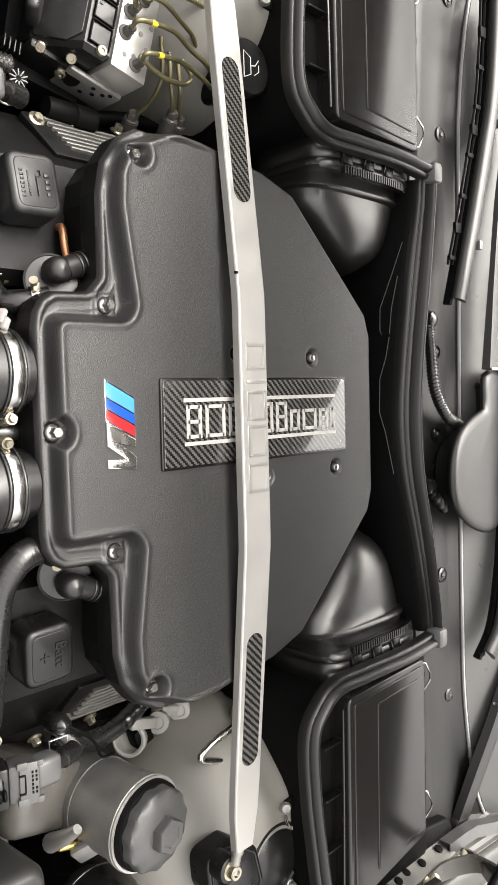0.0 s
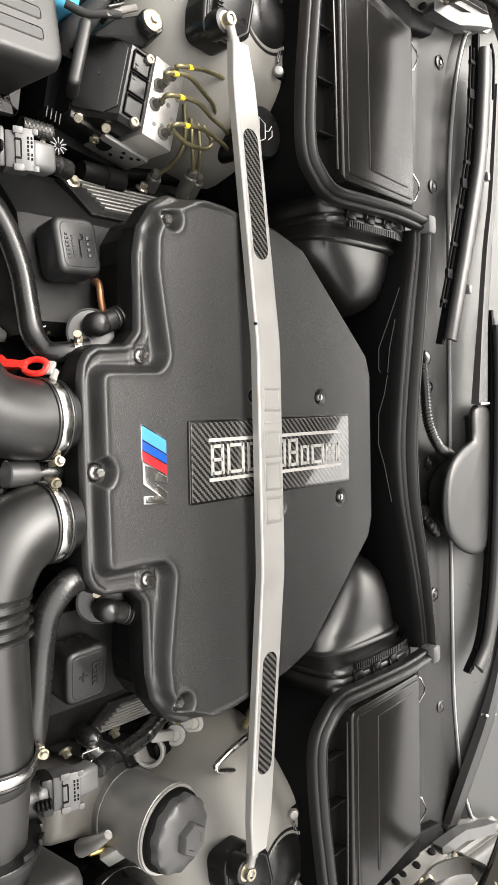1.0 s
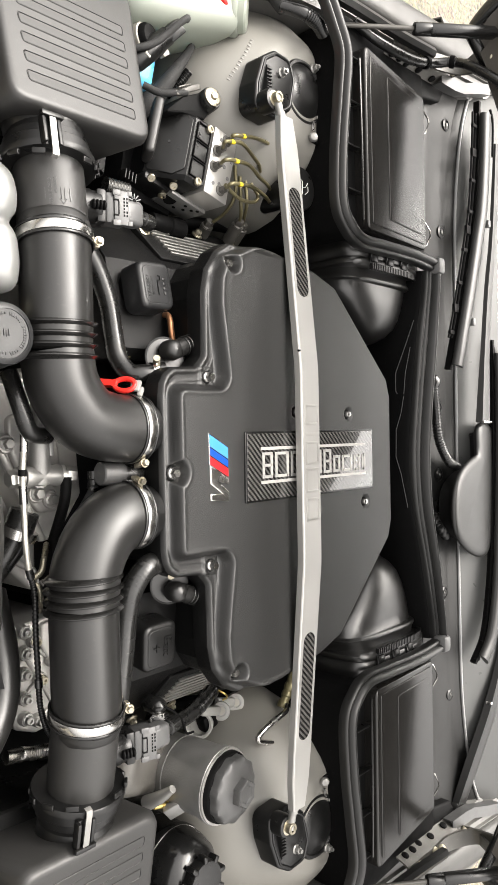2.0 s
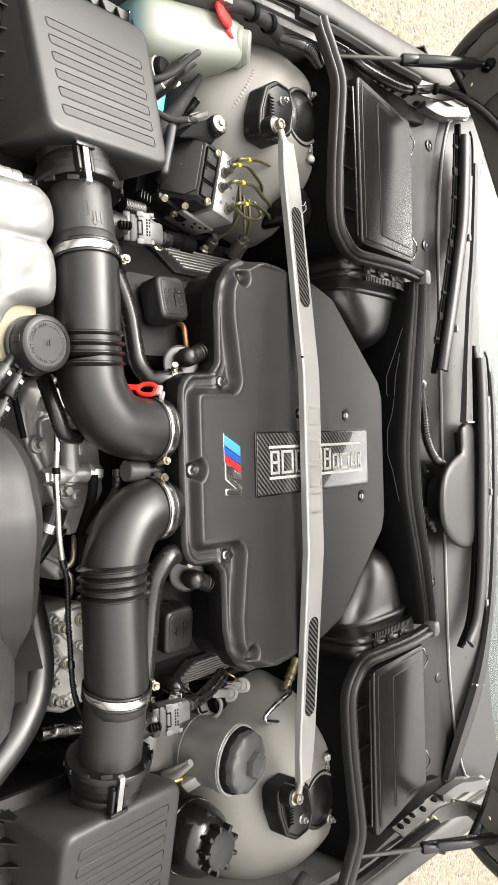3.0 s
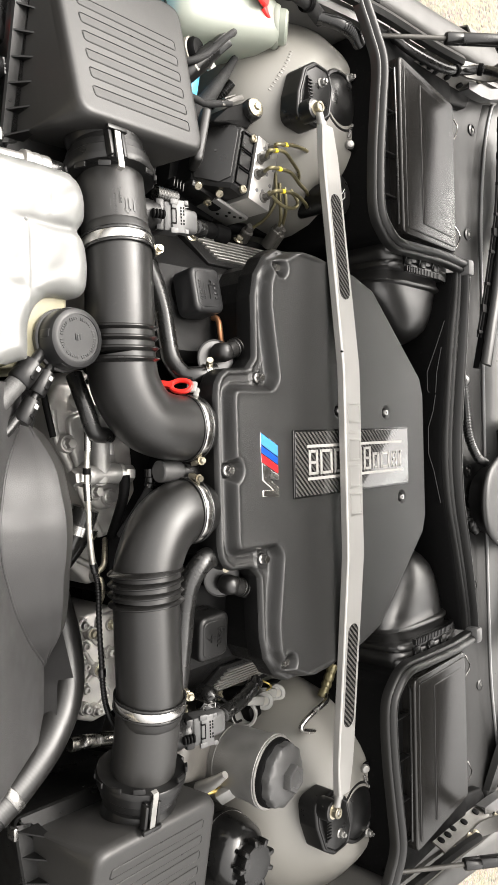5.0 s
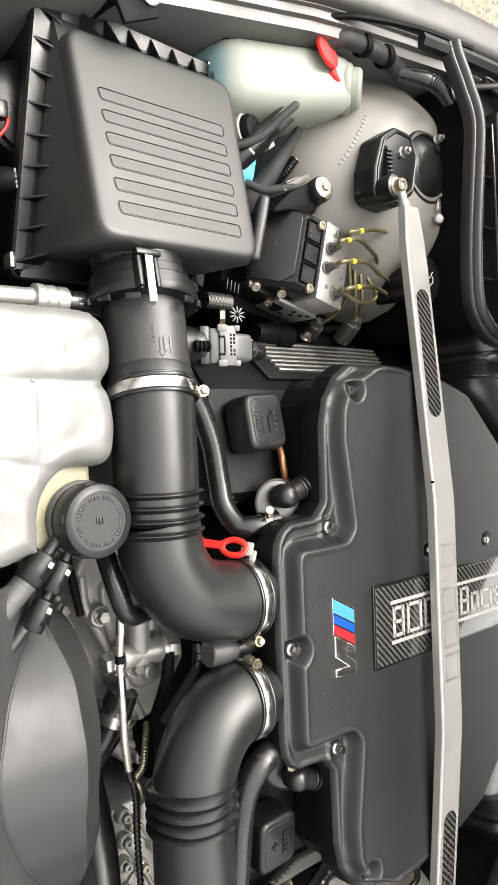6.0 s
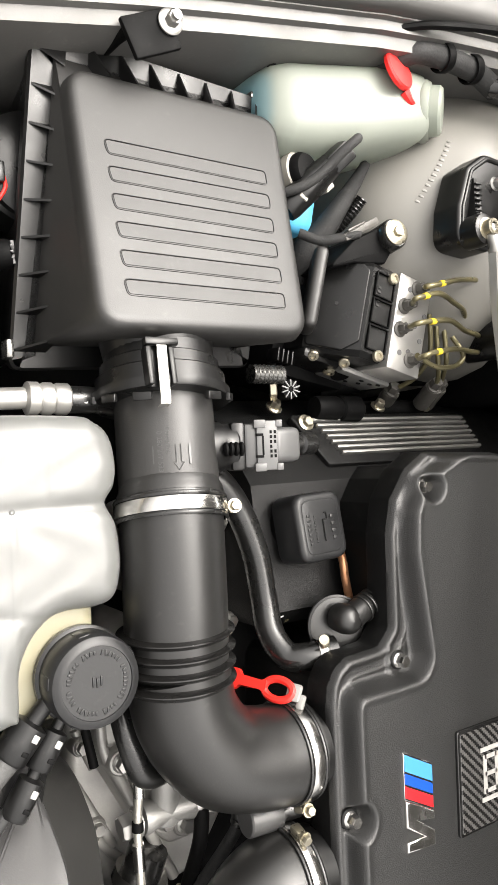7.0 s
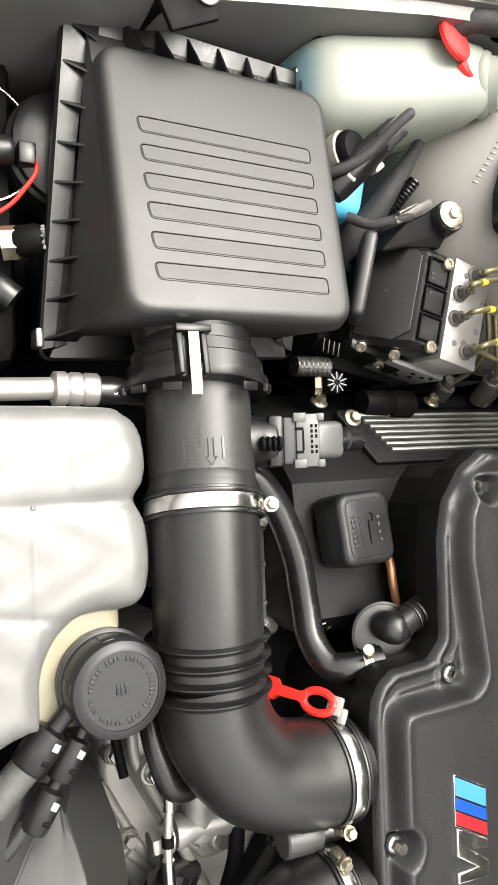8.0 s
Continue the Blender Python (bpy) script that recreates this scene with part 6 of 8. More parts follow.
    for x, y in ((0.221, 0.041), (0.262, -0.024), (0.283, -0.033), (0.312, 0.060), (0.245, 0.100)):
        bm = bmesh.new()
        hex_head(bm, (x, y, 0.7465), (0, 0, 1), 0.0125, 0.008, 0.0088)
        part("cover_bolt", bm, ALLOY, cov)
    # cast cover of the other bank, seen beside the shroud
    bm = bmesh.new()
    slab(bm, rounded([(0.258, -0.206), (0.335, -0.198), (0.345, -0.31), (0.330, -0.352), (0.290, -0.358), (0.258, -0.345)], 0.010, 4), 0.45, 0.684, 0.005)
    slab(bm, rounded([(0.298, -0.207), (0.338, -0.205), (0.336, -0.262), (0.312, -0.268), (0.296, -0.236)], 0.008, 4), 0.680, 0.691, 0.004)
    for p0, p1 in (((0.272, -0.214), (0.297, -0.245)), ((0.297, -0.245), (0.315, -0.262)), ((0.272, -0.243), (0.296, -0.283)), ((0.271, -0.304), (0.296, -0.283)), ((0.272, -0.332), (0.292, -0.339)), ((0.296, -0.283), (0.318, -0.325)), ((0.291, -0.339), (0.318, -0.325))):
        sweep(bm, [(p0[0], p0[1], 0.685), (p1[0], p1[1], 0.685)], 0.0032, seg=10)
    spots = ((0.272, -0.214), (0.287, -0.229), (0.272, -0.243), (0.271, -0.271), (0.295, -0.283), (0.271, -0.304), (0.272, -0.332), (0.320, -0.223), (0.315, -0.262), (0.291, -0.339))
    for x, y in spots:
        lathe(bm, [(0.0098, 0.676), (0.0095, 0.692), (0.0085, 0.694), (0.004, 0.694)], (x, y, 0), (0, 0, 1), 22)
    side_cov = part("timing_cover", bm, CAST, root, "ribbed cast aluminium cover")
    for k, (x, y) in enumerate(spots):
        bm = bmesh.new()
        lathe(bm, [(0.0072, 0.693), (0.0072, 0.6955), (0.0058, 0.6965), (0.0055, 0.702), (0.0045, 0.7028), (0.0026, 0.7028), (0.0026, 0.6995)], (x, y, 0), (0, 0, 1), 20)
        part("cover_bolt", bm, ZINC if k % 3 == 1 else ALLOY, side_cov)
    bm = bmesh.new()
    lathe(bm, [(0.030, 0.0), (0.030, 0.03), (0.025, 0.034)], (0.306, 0.205, 0.715), (-0.2, 0.1, 1), 30)
    part("cast_boss", bm, CAST, root)

    # vacuum can between the boots
    can = thing("vacuum_can", (0.315, 0.001, 0.82), "small dull metal vacuum can between the boots", "vacuum can")
    bm = bmesh.new()
    lathe(bm, [(0.0, 0), (0.013, 0.0), (0.0145, 0.0015), (0.0145, 0.032), (0.010, 0.034)], (0.293, 0.002, 0.838), (1, -0.03, 0.05), 28)
    part("can", bm, METERGREY, can)
    bm = bmesh.new()
    lathe(bm, [(0.009, 0.03), (0.010, 0.04), (0.010, 0.062)], (0.293, 0.002, 0.838), (1, -0.03, 0.05), 20)
    part("nozzle", bm, RUBBER, can)

    # pipes and cables over the front
    def run(name, pts, r, material, label, cat="pipe", bands=()):
        t = thing(name, pts[0], label, cat)
        bm = bmesh.new()
        if name == "ribbed_sleeve":
            sweep(bm, curve_points(pts, 60), lambda q: r + 0.0012 * math.sin(q * 190), seg=14, per=1)
        elif name == "corrugated_line":
            n = sum((V(*u) - V(*w)).length for u, w in zip(pts, pts[1:])) / 0.0042
            sweep(bm, curve_points(pts, 90), lambda q: r + 0.0004 * math.sin(q * n * 2 * math.pi), seg=12, per=1)
        else:
            sweep(bm, pts, r, seg=12)
        part("run", bm, material, t)
        line = curve_points(pts, 12)
        for f, w, mm in bands:
            i = int(f * (len(line) - 2))
            bm = bmesh.new()
            lathe(bm, [(r * 1.0, -w / 2), (r * 1.35, -w / 2), (r * 1.35, w / 2), (r, w / 2)], line[i], line[i + 1] - line[i], 16)
            part("sleeve", bm, mm, t)
        return t

    run("braided_line", [(0.213, 0.085, 0.800), (0.2135, 0.047, 0.800), (0.212, 0.003, 0.797), (0.213, -0.041, 0.797), (0.214, -0.079, 0.797), (0.219, -0.116, 0.796)], 0.0037, BRAIDSTEEL, "thin braided steel line with black sleeves", bands=((0.10, 0.010, DARK), (0.22, 0.030, STEEL), (0.40, 0.008, DARK), (0.52, 0.022, STEEL)))
    run("corrugated_line", [(0.219, -0.112, 0.796), (0.227, -0.141, 0.793), (0.229, -0.187, 0.790), (0.231, -0.240, 0.790), (0.233, -0.279, 0.790), (0.243, -0.309, 0.786), (0.262, -0.335, 0.775)], 0.0036, PLASTIC, "thin black corrugated line along the engine front", bands=((0.02, 0.012, RUBBER), (0.55, 0.010, RUBBER)))
    run("corrugated_line", [(0.221, -0.122, 0.795), (0.238, -0.116, 0.790), (0.252, -0.104, 0.775), (0.275, -0.090, 0.745)], 0.0036, ZINC, "short corrugated branch line")
    run("corrugated_line", [(0.226, -0.128, 0.792), (0.236, -0.136, 0.788), (0.246, -0.155, 0.775), (0.262, -0.175, 0.745)], 0.0036, ZINC, "short corrugated branch line")
    run("coolant_hose", [(0.196, 0.125, 0.80), (0.199, 0.085, 0.818), (0.213, 0.055, 0.815), (0.245, 0.050, 0.80)], 0.0105, RUBBER, "short black coolant hose with green print", "hose")
    run("breather_pipe", [(0.281, -0.002, 0.785), (0.280, -0.035, 0.780), (0.279, -0.085, 0.755)], 0.0070, DARK, "short dark pipe below the banjo bolt")
    run("sensor_cable", [(0.312, 0.000, 0.80), (0.310, -0.02, 0.80), (0.300, -0.05, 0.785), (0.285, -0.085, 0.765)], 0.0060, CLOTH, "taped black sensor cable", "cable", bands=((0.05, 0.010, RUBBER), (0.2, 0.006, RUBBER), (0.32, 0.005, RUBBER)))
    run("thermostat_hose", [(0.245, -0.045, 0.745), (0.232, -0.085, 0.735), (0.205, -0.130, 0.715)], 0.0190, RUBBER, "black thermostat hose under the lines", "hose", bands=((0.35, 0.012, STEEL),))
    run("conduit", [(0.168, 0.25, 0.74), (0.178, 0.16, 0.745), (0.182, 0.10, 0.755), (0.190, 0.05, 0.76)], 0.0042, DARK, "thin corrugated cable conduit behind the tank", "conduit")
    run("ribbed_sleeve", [(0.215, -0.352, 0.735), (0.245, -0.357, 0.735), (0.285, -0.366, 0.735)], 0.0085, STEEL, "ribbed metal sleeve under the air mass meter", "sleeve")


def build_bank(s):
    """Valve cover with finned plate, filler or terminal cap, breather hose and elbow."""
    vc = thing("valve_cover", (0.55, s * 0.25, 0.60), "black crackle-finish valve cover with a finned aluminium plate", "valve cover", "valve covers")
    tilt = Matrix.Diagonal((1, s, 1, 1))
    bm = bmesh.new()
    prof = [(0.150, 0.60), (0.150, 0.795), (0.165, 0.808), (0.285, 0.792), (0.350, 0.735), (0.375, 0.66), (0.375, 0.60)]
    loops = []
    for x, k in ((0.336, 0.86), (0.345, 0.99), (0.352, 1.0), (0.78, 1.0), (0.79, 0.98)):
        loops.append([V(x, s * (0.25 + (y - 0.25) * k), 0.60 + (z - 0.60) * k) for y, z in prof])
    rings(bm, loops)
    part("cover", bm, CRACKLE, vc, angle=30)
    # finned plate, its fins running along the engine
    plate_m = Matrix.Translation((0.560, s * 0.3255, 0.762)) @ Matrix.Rotation(radians(-37) * s, 4, "X")
    bm = bmesh.new()
    slab(bm, rounded(ccw([(-0.132, s * 0.030), (-0.112, s * -0.034), (0.13, s * -0.034), (0.13, s * 0.034), (-0.128, s * 0.034)]), 0.004, 3), -0.006, 0.003, 0.0015, plate_m)
    plate = part("fin_plate", bm, CRACKLE, vc)
    for k in range(7):
        bm = bmesh.new()
        x0 = -0.108 + 0.0030 * k
        block(bm, ((x0 + 0.13) / 2, s * (0.0235 - 0.0074 * k), 0.0045), (0.13 - x0, 0.0036, 0.006), 0.0006)
        bmesh.ops.transform(bm, matrix=plate_m, verts=bm.verts[:])
        part("fin", bm, FINS, plate)
    bm = bmesh.new()
    p = plate_m @ V(-0.116, s * 0.022, 0.002)
    lathe(bm, [(0.0095, -0.008), (0.0095, 0.003), (0.008, 0.004)], p, (0, s * 0.4, 1), 20)
    hex_head(bm, p + V(0, s * 0.001, 0.004), (0, s * 0.4, 1), 0.010, 0.005)
    part("corner_bolt", bm, ZINC, vc)
    for k in range(4):
        bm = bmesh.new()
        q = V(0.415 + 0.075 * k, s * 0.362, 0.735)
        hex_head(bm, q, (0, s * 0.7, 0.7), 0.010, 0.008, 0.009)
        part("cover_bolt", bm, ZINC, vc)

    # square cap
    if s > 0:
        c, lab, nm = V(0.388, 0.245, 0.834), "square black oil filler cap with raised marks", "oil_filler_cap"
    else:
        c, lab, nm = V(0.380, -0.229, 0.836), "square black battery terminal cap with raised lettering", "terminal_cap"
    cap = thing(nm, c, lab, "cap")
    rot = Matrix.Translation(c) @ Matrix.Rotation(radians(-8 * s), 4, "X") @ Matrix.Rotation(radians(3), 4, "Z")
    bm = bmesh.new()
    slab(bm, rounded([(-0.028, -0.032), (0.028, -0.032), (0.028, 0.032), (-0.028, 0.032)], 0.014, 6), -0.028, 0.008, 0.006, rot, 4)
    shell = part("shell", bm, CAPGREY if s > 0 else PLASTIC, cap)
    bm = bmesh.new()
    slab(bm, rounded([(-0.021, -0.025), (0.021, -0.025), (0.021, 0.025), (-0.021, 0.025)], 0.009, 4), 0.006, 0.0086, 0.001, rot)
    part("top_field", bm, CAPGREY if s > 0 else PLASTIC, shell)
    if s > 0:
        for x, w, n, count in ((-0.015, 0.0042, 0.030, 7), (-0.008, 0.0020, 0.026, 9), (0.013, 0.0060, 0.026, 4)):
            bm = bmesh.new()
            for k in range(count):
                block(bm, (0, n * ((k + 0.5) / count - 0.5), 0), (w * (0.8 + 0.2 * (k % 2)), n / count * 0.55, 0.0009), 0.0002)
            bmesh.ops.transform(bm, matrix=rot @ Matrix.Translation((x, -0.002, 0.0092)), verts=bm.verts[:])
            part("raised_bar", bm, CAPGREY, shell)
        bm = bmesh.new()
        sweep(bm, [rot @ V(x, y, 0.0096) for x, y in ((0.001, -0.014), (0.001, 0.006), (0.006, 0.006), (0.006, 0.012), (0.003, 0.012))], 0.0007, seg=6, per=1)
        part("can_sign", bm, PLASTIC, shell)
    else:
        m = rot @ Matrix.Translation((0.010, 0.0, 0.0094)) @ Matrix.Rotation(radians(-90), 4, "Z")
        part("lettering", letters("Batt", 0.017, m, 0.0005), PLASTIC, shell, "raised word Batt")
        m = rot @ Matrix.Translation((-0.008, 0.0, 0.0094)) @ Matrix.Rotation(radians(-90), 4, "Z")
        part("lettering", letters("+", 0.022, m, 0.0005), PLASTIC, shell, "raised plus sign")
    bm = bmesh.new()
    lathe(bm, [(0.027, -0.05), (0.027, 0.0)], c + V(0, 0, -0.02), (0, 0, 1), 28)
    part("neck", bm, DARK, cap)

    # breather hose
    if s > 0:
        pts = [(0.282, 0.305, 0.798), (0.305, 0.290, 0.800), (0.325, 0.262, 0.800), (0.340, 0.222, 0.801), (0.346, 0.180, 0.803), (0.347, 0.150, 0.810), (0.354, 0.130, 0.824), (0.368, 0.128, 0.836), (0.395, 0.132, 0.846)]
    else:
        pts = [(0.305, -0.300, 0.838), (0.308, -0.268, 0.846), (0.314, -0.225, 0.848), (0.319, -0.180, 0.850), (0.324, -0.145, 0.856), (0.342, -0.120, 0.862), (0.370, -0.114, 0.860), (0.395, -0.116, 0.858)]
    bh = thing("breather_hose", pts[0], "bent black rubber breather hose", "hose", "breather hoses")
    bm = bmesh.new()
    rh = 0.0128 if s > 0 else 0.0148
    sweep(bm, curve_points(pts, 30), lambda t: rh + (0.00004 * math.sin(t * 300) if s < 0 else 0.0), seg=20, per=1)
    part("hose", bm, RUBBER, bh)
    a, b = Vector(pts[-2]), Vector(pts[-1])
    q = a.lerp(b, 0.5)
    bm = bmesh.new()
    ring(bm, q, b - a, rh + 0.0004, 0.008, 0.0012, 32)
    band = part("clamp_band", bm, STEEL, bh)
    bm = bmesh.new()
    block(bm, q + V(-0.004, 0.012 * s, 0.010), (0.008, 0.009, 0.007), 0.0015)
    lathe(bm, [(0.003, 0), (0.003, 0.005), (0.0045, 0.0055), (0.0045, 0.008)], q + V(-0.006, 0.014 * s, 0.012), (-0.5, 0.4 * s, 0.7), 14)
    part("clamp_screw", bm, ZINC, band)

    # rubber elbow with a round foot
    e = thing("breather_elbow", (0.404, s * 0.162, 0.80), "black rubber breather elbow with a round disc", "elbow", "breather elbows")
    c = V(0.402, s * 0.160, 0.848)
    bm = bmesh.new()
    lathe(bm, [(0.026, -0.016), (0.0285, -0.013), (0.0285, -0.0095), (0.0265, -0.0085), (0.026, -0.0095), (0.014, -0.0085)], c + V(-0.002, s * -0.008, 0), (-0.35, s * 0.10, 1), 44)
    part("disc", bm, BOOT, e)
    bm = bmesh.new()
    lathe(bm, [(0.0135, -0.006), (0.0140, 0.004), (0.0125, 0.012), (0.008, 0.0165), (0.0, 0.018)], c + V(0, 0, 0.002), (-0.1, 0, 1), 28)
    part("dome", bm, BOOT, e, angle=70)
    bm = bmesh.new()
    sweep(bm, [c + V(0.004, 0, 0.008), c + V(0.018, s * 0.006, 0.006), c + V(0.036, s * 0.012, 0.002)], 0.0120, seg=18)
    part("nozzle", bm, BOOT, e)
    for k in range(3):
        bm = bmesh.new()
        ring(bm, c + V(0.020 + 0.006 * k, s * (0.0065 + 0.002 * k), 0.006), (1, s * 0.35, -0.1), 0.0118, 0.0025, 0.0015, 24)
        part("ring", bm, BOOT, e)


build_engine_front()
for side in (1, -1):
    build_bank(side)


def build_copper_tube():
    t = thing("copper_tube", (0.431, 0.205, 0.80), "short bare copper tube beside the engine cover", "tube")
    bm = bmesh.new()
    sweep(bm, [(0.438, 0.216, 0.795), (0.433, 0.214, 0.812), (0.430, 0.205, 0.820), (0.431, 0.190, 0.821), (0.436, 0.168, 0.820)], 0.0042, seg=14)
    part("tube", bm, COPPER, t)


def build_red_tag():
    t = thing("red_tag", (0.312, 0.113, 0.81), "red plastic pull tag hanging from the hose clamp", "tag")
    # hangs steeply from the clamp down the side of the boot
    a, b = V(0.301, 0.117, 0.806), V(0.331, 0.110, 0.870)
    d = (b - a).normalized()
    side = d.cross(V(-0.45, 0.30, 0.6)).normalized()
    m = Matrix.Translation(a) @ Matrix((d, side, d.cross(side))).transposed().to_4x4()
    bm = bmesh.new()
    slab(bm, rounded([(-0.002, -0.0085), (0.011, -0.0090), (0.015, -0.0045), (0.036, -0.0040), (0.041, -0.006), (0.041, 0.006), (0.036, 0.0040), (0.015, 0.0045), (0.011, 0.0090), (-0.002, 0.0085)], 0.0025, 3), -0.0038, 0.0038, 0.002, m)
    part("pull", bm, RED, t)
    bm = bmesh.new()
    sweep(bm, [m @ V(0.052 + 0.0140 * math.cos(w), 0.0085 * math.sin(w), 0.0005) for w in (2 * math.pi * i / 24 for i in range(24))], 0.0034, seg=8, closed=True)
    part("loop", bm, RED, t)
    bm = bmesh.new()
    turn = Matrix((d, side, d.cross(side))).transposed().to_4x4()
    block(bm, m @ V(0.066, -0.001, 0.003), (0.013, 0.015, 0.006), 0.002, turn)
    block(bm, m @ V(0.073, 0.005, 0.006), (0.006, 0.012, 0.007), 0.0015, turn)
    part("clip", bm, PALE, t, "pale plastic clip")


build_copper_tube()


build_red_tag()


# ---- washer bottle side ----
def build_washer_bottle():
    root = thing("washer_bottle", (0.42, 0.625, 0.60), "milky washer bottle with blue fluid and a red cap", "washer bottle")
    # body lies along the fender, its neck towards the windscreen
    def sec(x, y0, y1, z0, z1, n=32):
        cy, cz, a, b = (y0 + y1) / 2, (z0 + z1) / 2, (y1 - y0) / 2, (z1 - z0) / 2
        out = []
        for i in range(n):
            w = 2 * math.pi * i / n
            c, s = math.cos(w), math.sin(w)
            out.append(V(x, cy + a * math.copysign(abs(c) ** 0.55, c), cz + b * math.copysign(abs(s) ** 0.55, s)))
        return out

    bm = bmesh.new()
    rings(bm, [sec(0.364, 0.630, 0.672, 0.72, 0.796), sec(0.367, 0.618, 0.682, 0.70, 0.812), sec(0.376, 0.608, 0.691, 0.68, 0.823), sec(0.392, 0.604, 0.696, 0.68, 0.829), sec(0.43, 0.606, 0.702, 0.68, 0.834), sec(0.47, 0.612, 0.708, 0.69, 0.839), sec(0.505, 0.622, 0.712, 0.71, 0.844), sec(0.530, 0.628, 0.712, 0.73, 0.848), sec(0.548, 0.634, 0.710, 0.75, 0.848), sec(0.560, 0.642, 0.704, 0.76, 0.843), sec(0.567, 0.654, 0.694, 0.78, 0.834)])
    part("body", bm, BOTTLE, root, angle=70)
    bm = bmesh.new()
    slab(bm, rounded([(0.395, 0.545), (0.455, 0.545), (0.468, 0.600), (0.395, 0.620)], 0.016, 5), 0.62, 0.768, 0.014, steps=5)
    part("sump", bm, BLUE, root, "sump filled with bright blue fluid", angle=70)
    bm = bmesh.new()
    lathe(bm, [(0.026, -0.03), (0.030, -0.004), (0.0315, 0.000), (0.0315, 0.004), (0.029, 0.008), (0.026, 0.009), (0.025, 0.018), (0.022, 0.021), (0.0, 0.022)], (0.560, 0.672, 0.828), (0.62, -0.12, 0.75), 36)
    part("neck", bm, BOTTLE, root)
    bm = bmesh.new()
    lathe(bm, [(0.021, 0), (0.0215, 0.004), (0.020, 0.006), (0.0, 0.007)], (0.505, 0.694, 0.846), (0.25, 0.25, 1), 32)
    cap = part("flap_cap", bm, CAPRED, root, "round red flap cap standing open")
    bm = bmesh.new()
    sweep(bm, [(0.515, 0.676, 0.846), (0.523, 0.668, 0.846), (0.531, 0.667, 0.844)], [0.006, 0.004, 0.003], seg=8)
    part("hinge_strap", bm, CAPRED, cap)
    # pump plug with its cable
    plug = thing("washer_pump_plug", (0.40, 0.575, 0.70), "black cable plug on the washer bottle pump", "plug")
    bm = bmesh.new()
    lathe(bm, [(0.019, -0.08), (0.019, -0.004), (0.016, 0.001), (0.012, 0.002)], (0.413, 0.590, 0.812), (0.25, 0.05, 1), 28)
    part("pump_body", bm, DARK, plug)
    bm = bmesh.new()
    lathe(bm, [(0.0195, -0.010), (0.0215, -0.009), (0.0215, 0.0), (0.0195, 0.001)], (0.411, 0.590, 0.803), (0.25, 0.05, 1), 28)
    part("white_collar", bm, FAWN, plug, "pale plastic collar")
    a, b = V(0.403, 0.562, 0.802), V(0.452, 0.614, 0.832)
    d = (b - a).normalized()
    bm = bmesh.new()
    lathe(bm, [(0.0135, -0.014), (0.0150, -0.008), (0.0150, 0.030), (0.0135, 0.034), (0.0125, 0.050)], a, d, 22)
    shell = part("plug_shell", bm, PLASTIC, plug)
    bm = bmesh.new()
    block(bm, a + d * 0.060, (0.020, 0.022, 0.026), 0.002, frame_to(d))
    head = part("plug_head", bm, PLASTIC, shell)
    for w in (-0.0045, 0.0045):
        bm = bmesh.new()
        block(bm, a + d * 0.0735 + d.cross(V(0, 0, 1)).normalized() * w, (0.005, 0.009, 0.0012), 0, frame_to(d))
        part("socket", bm, FINS, head)
    bm = bmesh.new()
    block(bm, (0.4425, 0.5805, 0.804), (0.013, 0.009, 0.010), 0.0015, Matrix.Rotation(radians(38), 4, "Z"))
    part("white_catch", bm, FAWN, plug, "pale plastic catch")
    bm = bmesh.new()
    block(bm, (0.404, 0.562, 0.815), (0.010, 0.008, 0.006), 0.0015, Matrix.Rotation(radians(-30), 4, "Z"))
    part("white_catch", bm, FAWN, plug)
    bm = bmesh.new()
    sweep(bm, [(0.372, 0.562, 0.800), (0.392, 0.566, 0.818), (0.412, 0.578, 0.828), (0.432, 0.600, 0.842), (0.447, 0.614, 0.847), (0.454, 0.618, 0.840)], 0.0048, seg=10)
    part("taped_cable", bm, CLOTH, plug)
    hose = thing("fluid_hose", (0.45, 0.53, 0.70), "taped black hose falling from the washer bottle", "hose")
    bm = bmesh.new()
    sweep(bm, [(0.512, 0.622, 0.790), (0.500, 0.598, 0.780), (0.484, 0.572, 0.770), (0.470, 0.548, 0.758), (0.456, 0.528, 0.748), (0.450, 0.500, 0.735)], [0.005, 0.008, 0.011, 0.014, 0.016, 0.017], seg=12)
    part("hose", bm, CLOTH, hose)
    bm = bmesh.new()
    line = curve_points([(0.508, 0.584, 0.785), (0.498, 0.566, 0.772), (0.487, 0.550, 0.757)], 30)
    sweep(bm, line, lambda t: 0.0065 + 0.0008 * math.sin(t * 150), seg=10, per=1)
    part("corrugated_branch", bm, RUBBER, hose)
    bm = bmesh.new()
    sweep(bm, [(0.420, 0.536, 0.785), (0.440, 0.528, 0.796), (0.462, 0.532, 0.806), (0.482, 0.538, 0.806)], 0.0050, seg=10)
    part("cable", bm, CLOTH, hose)


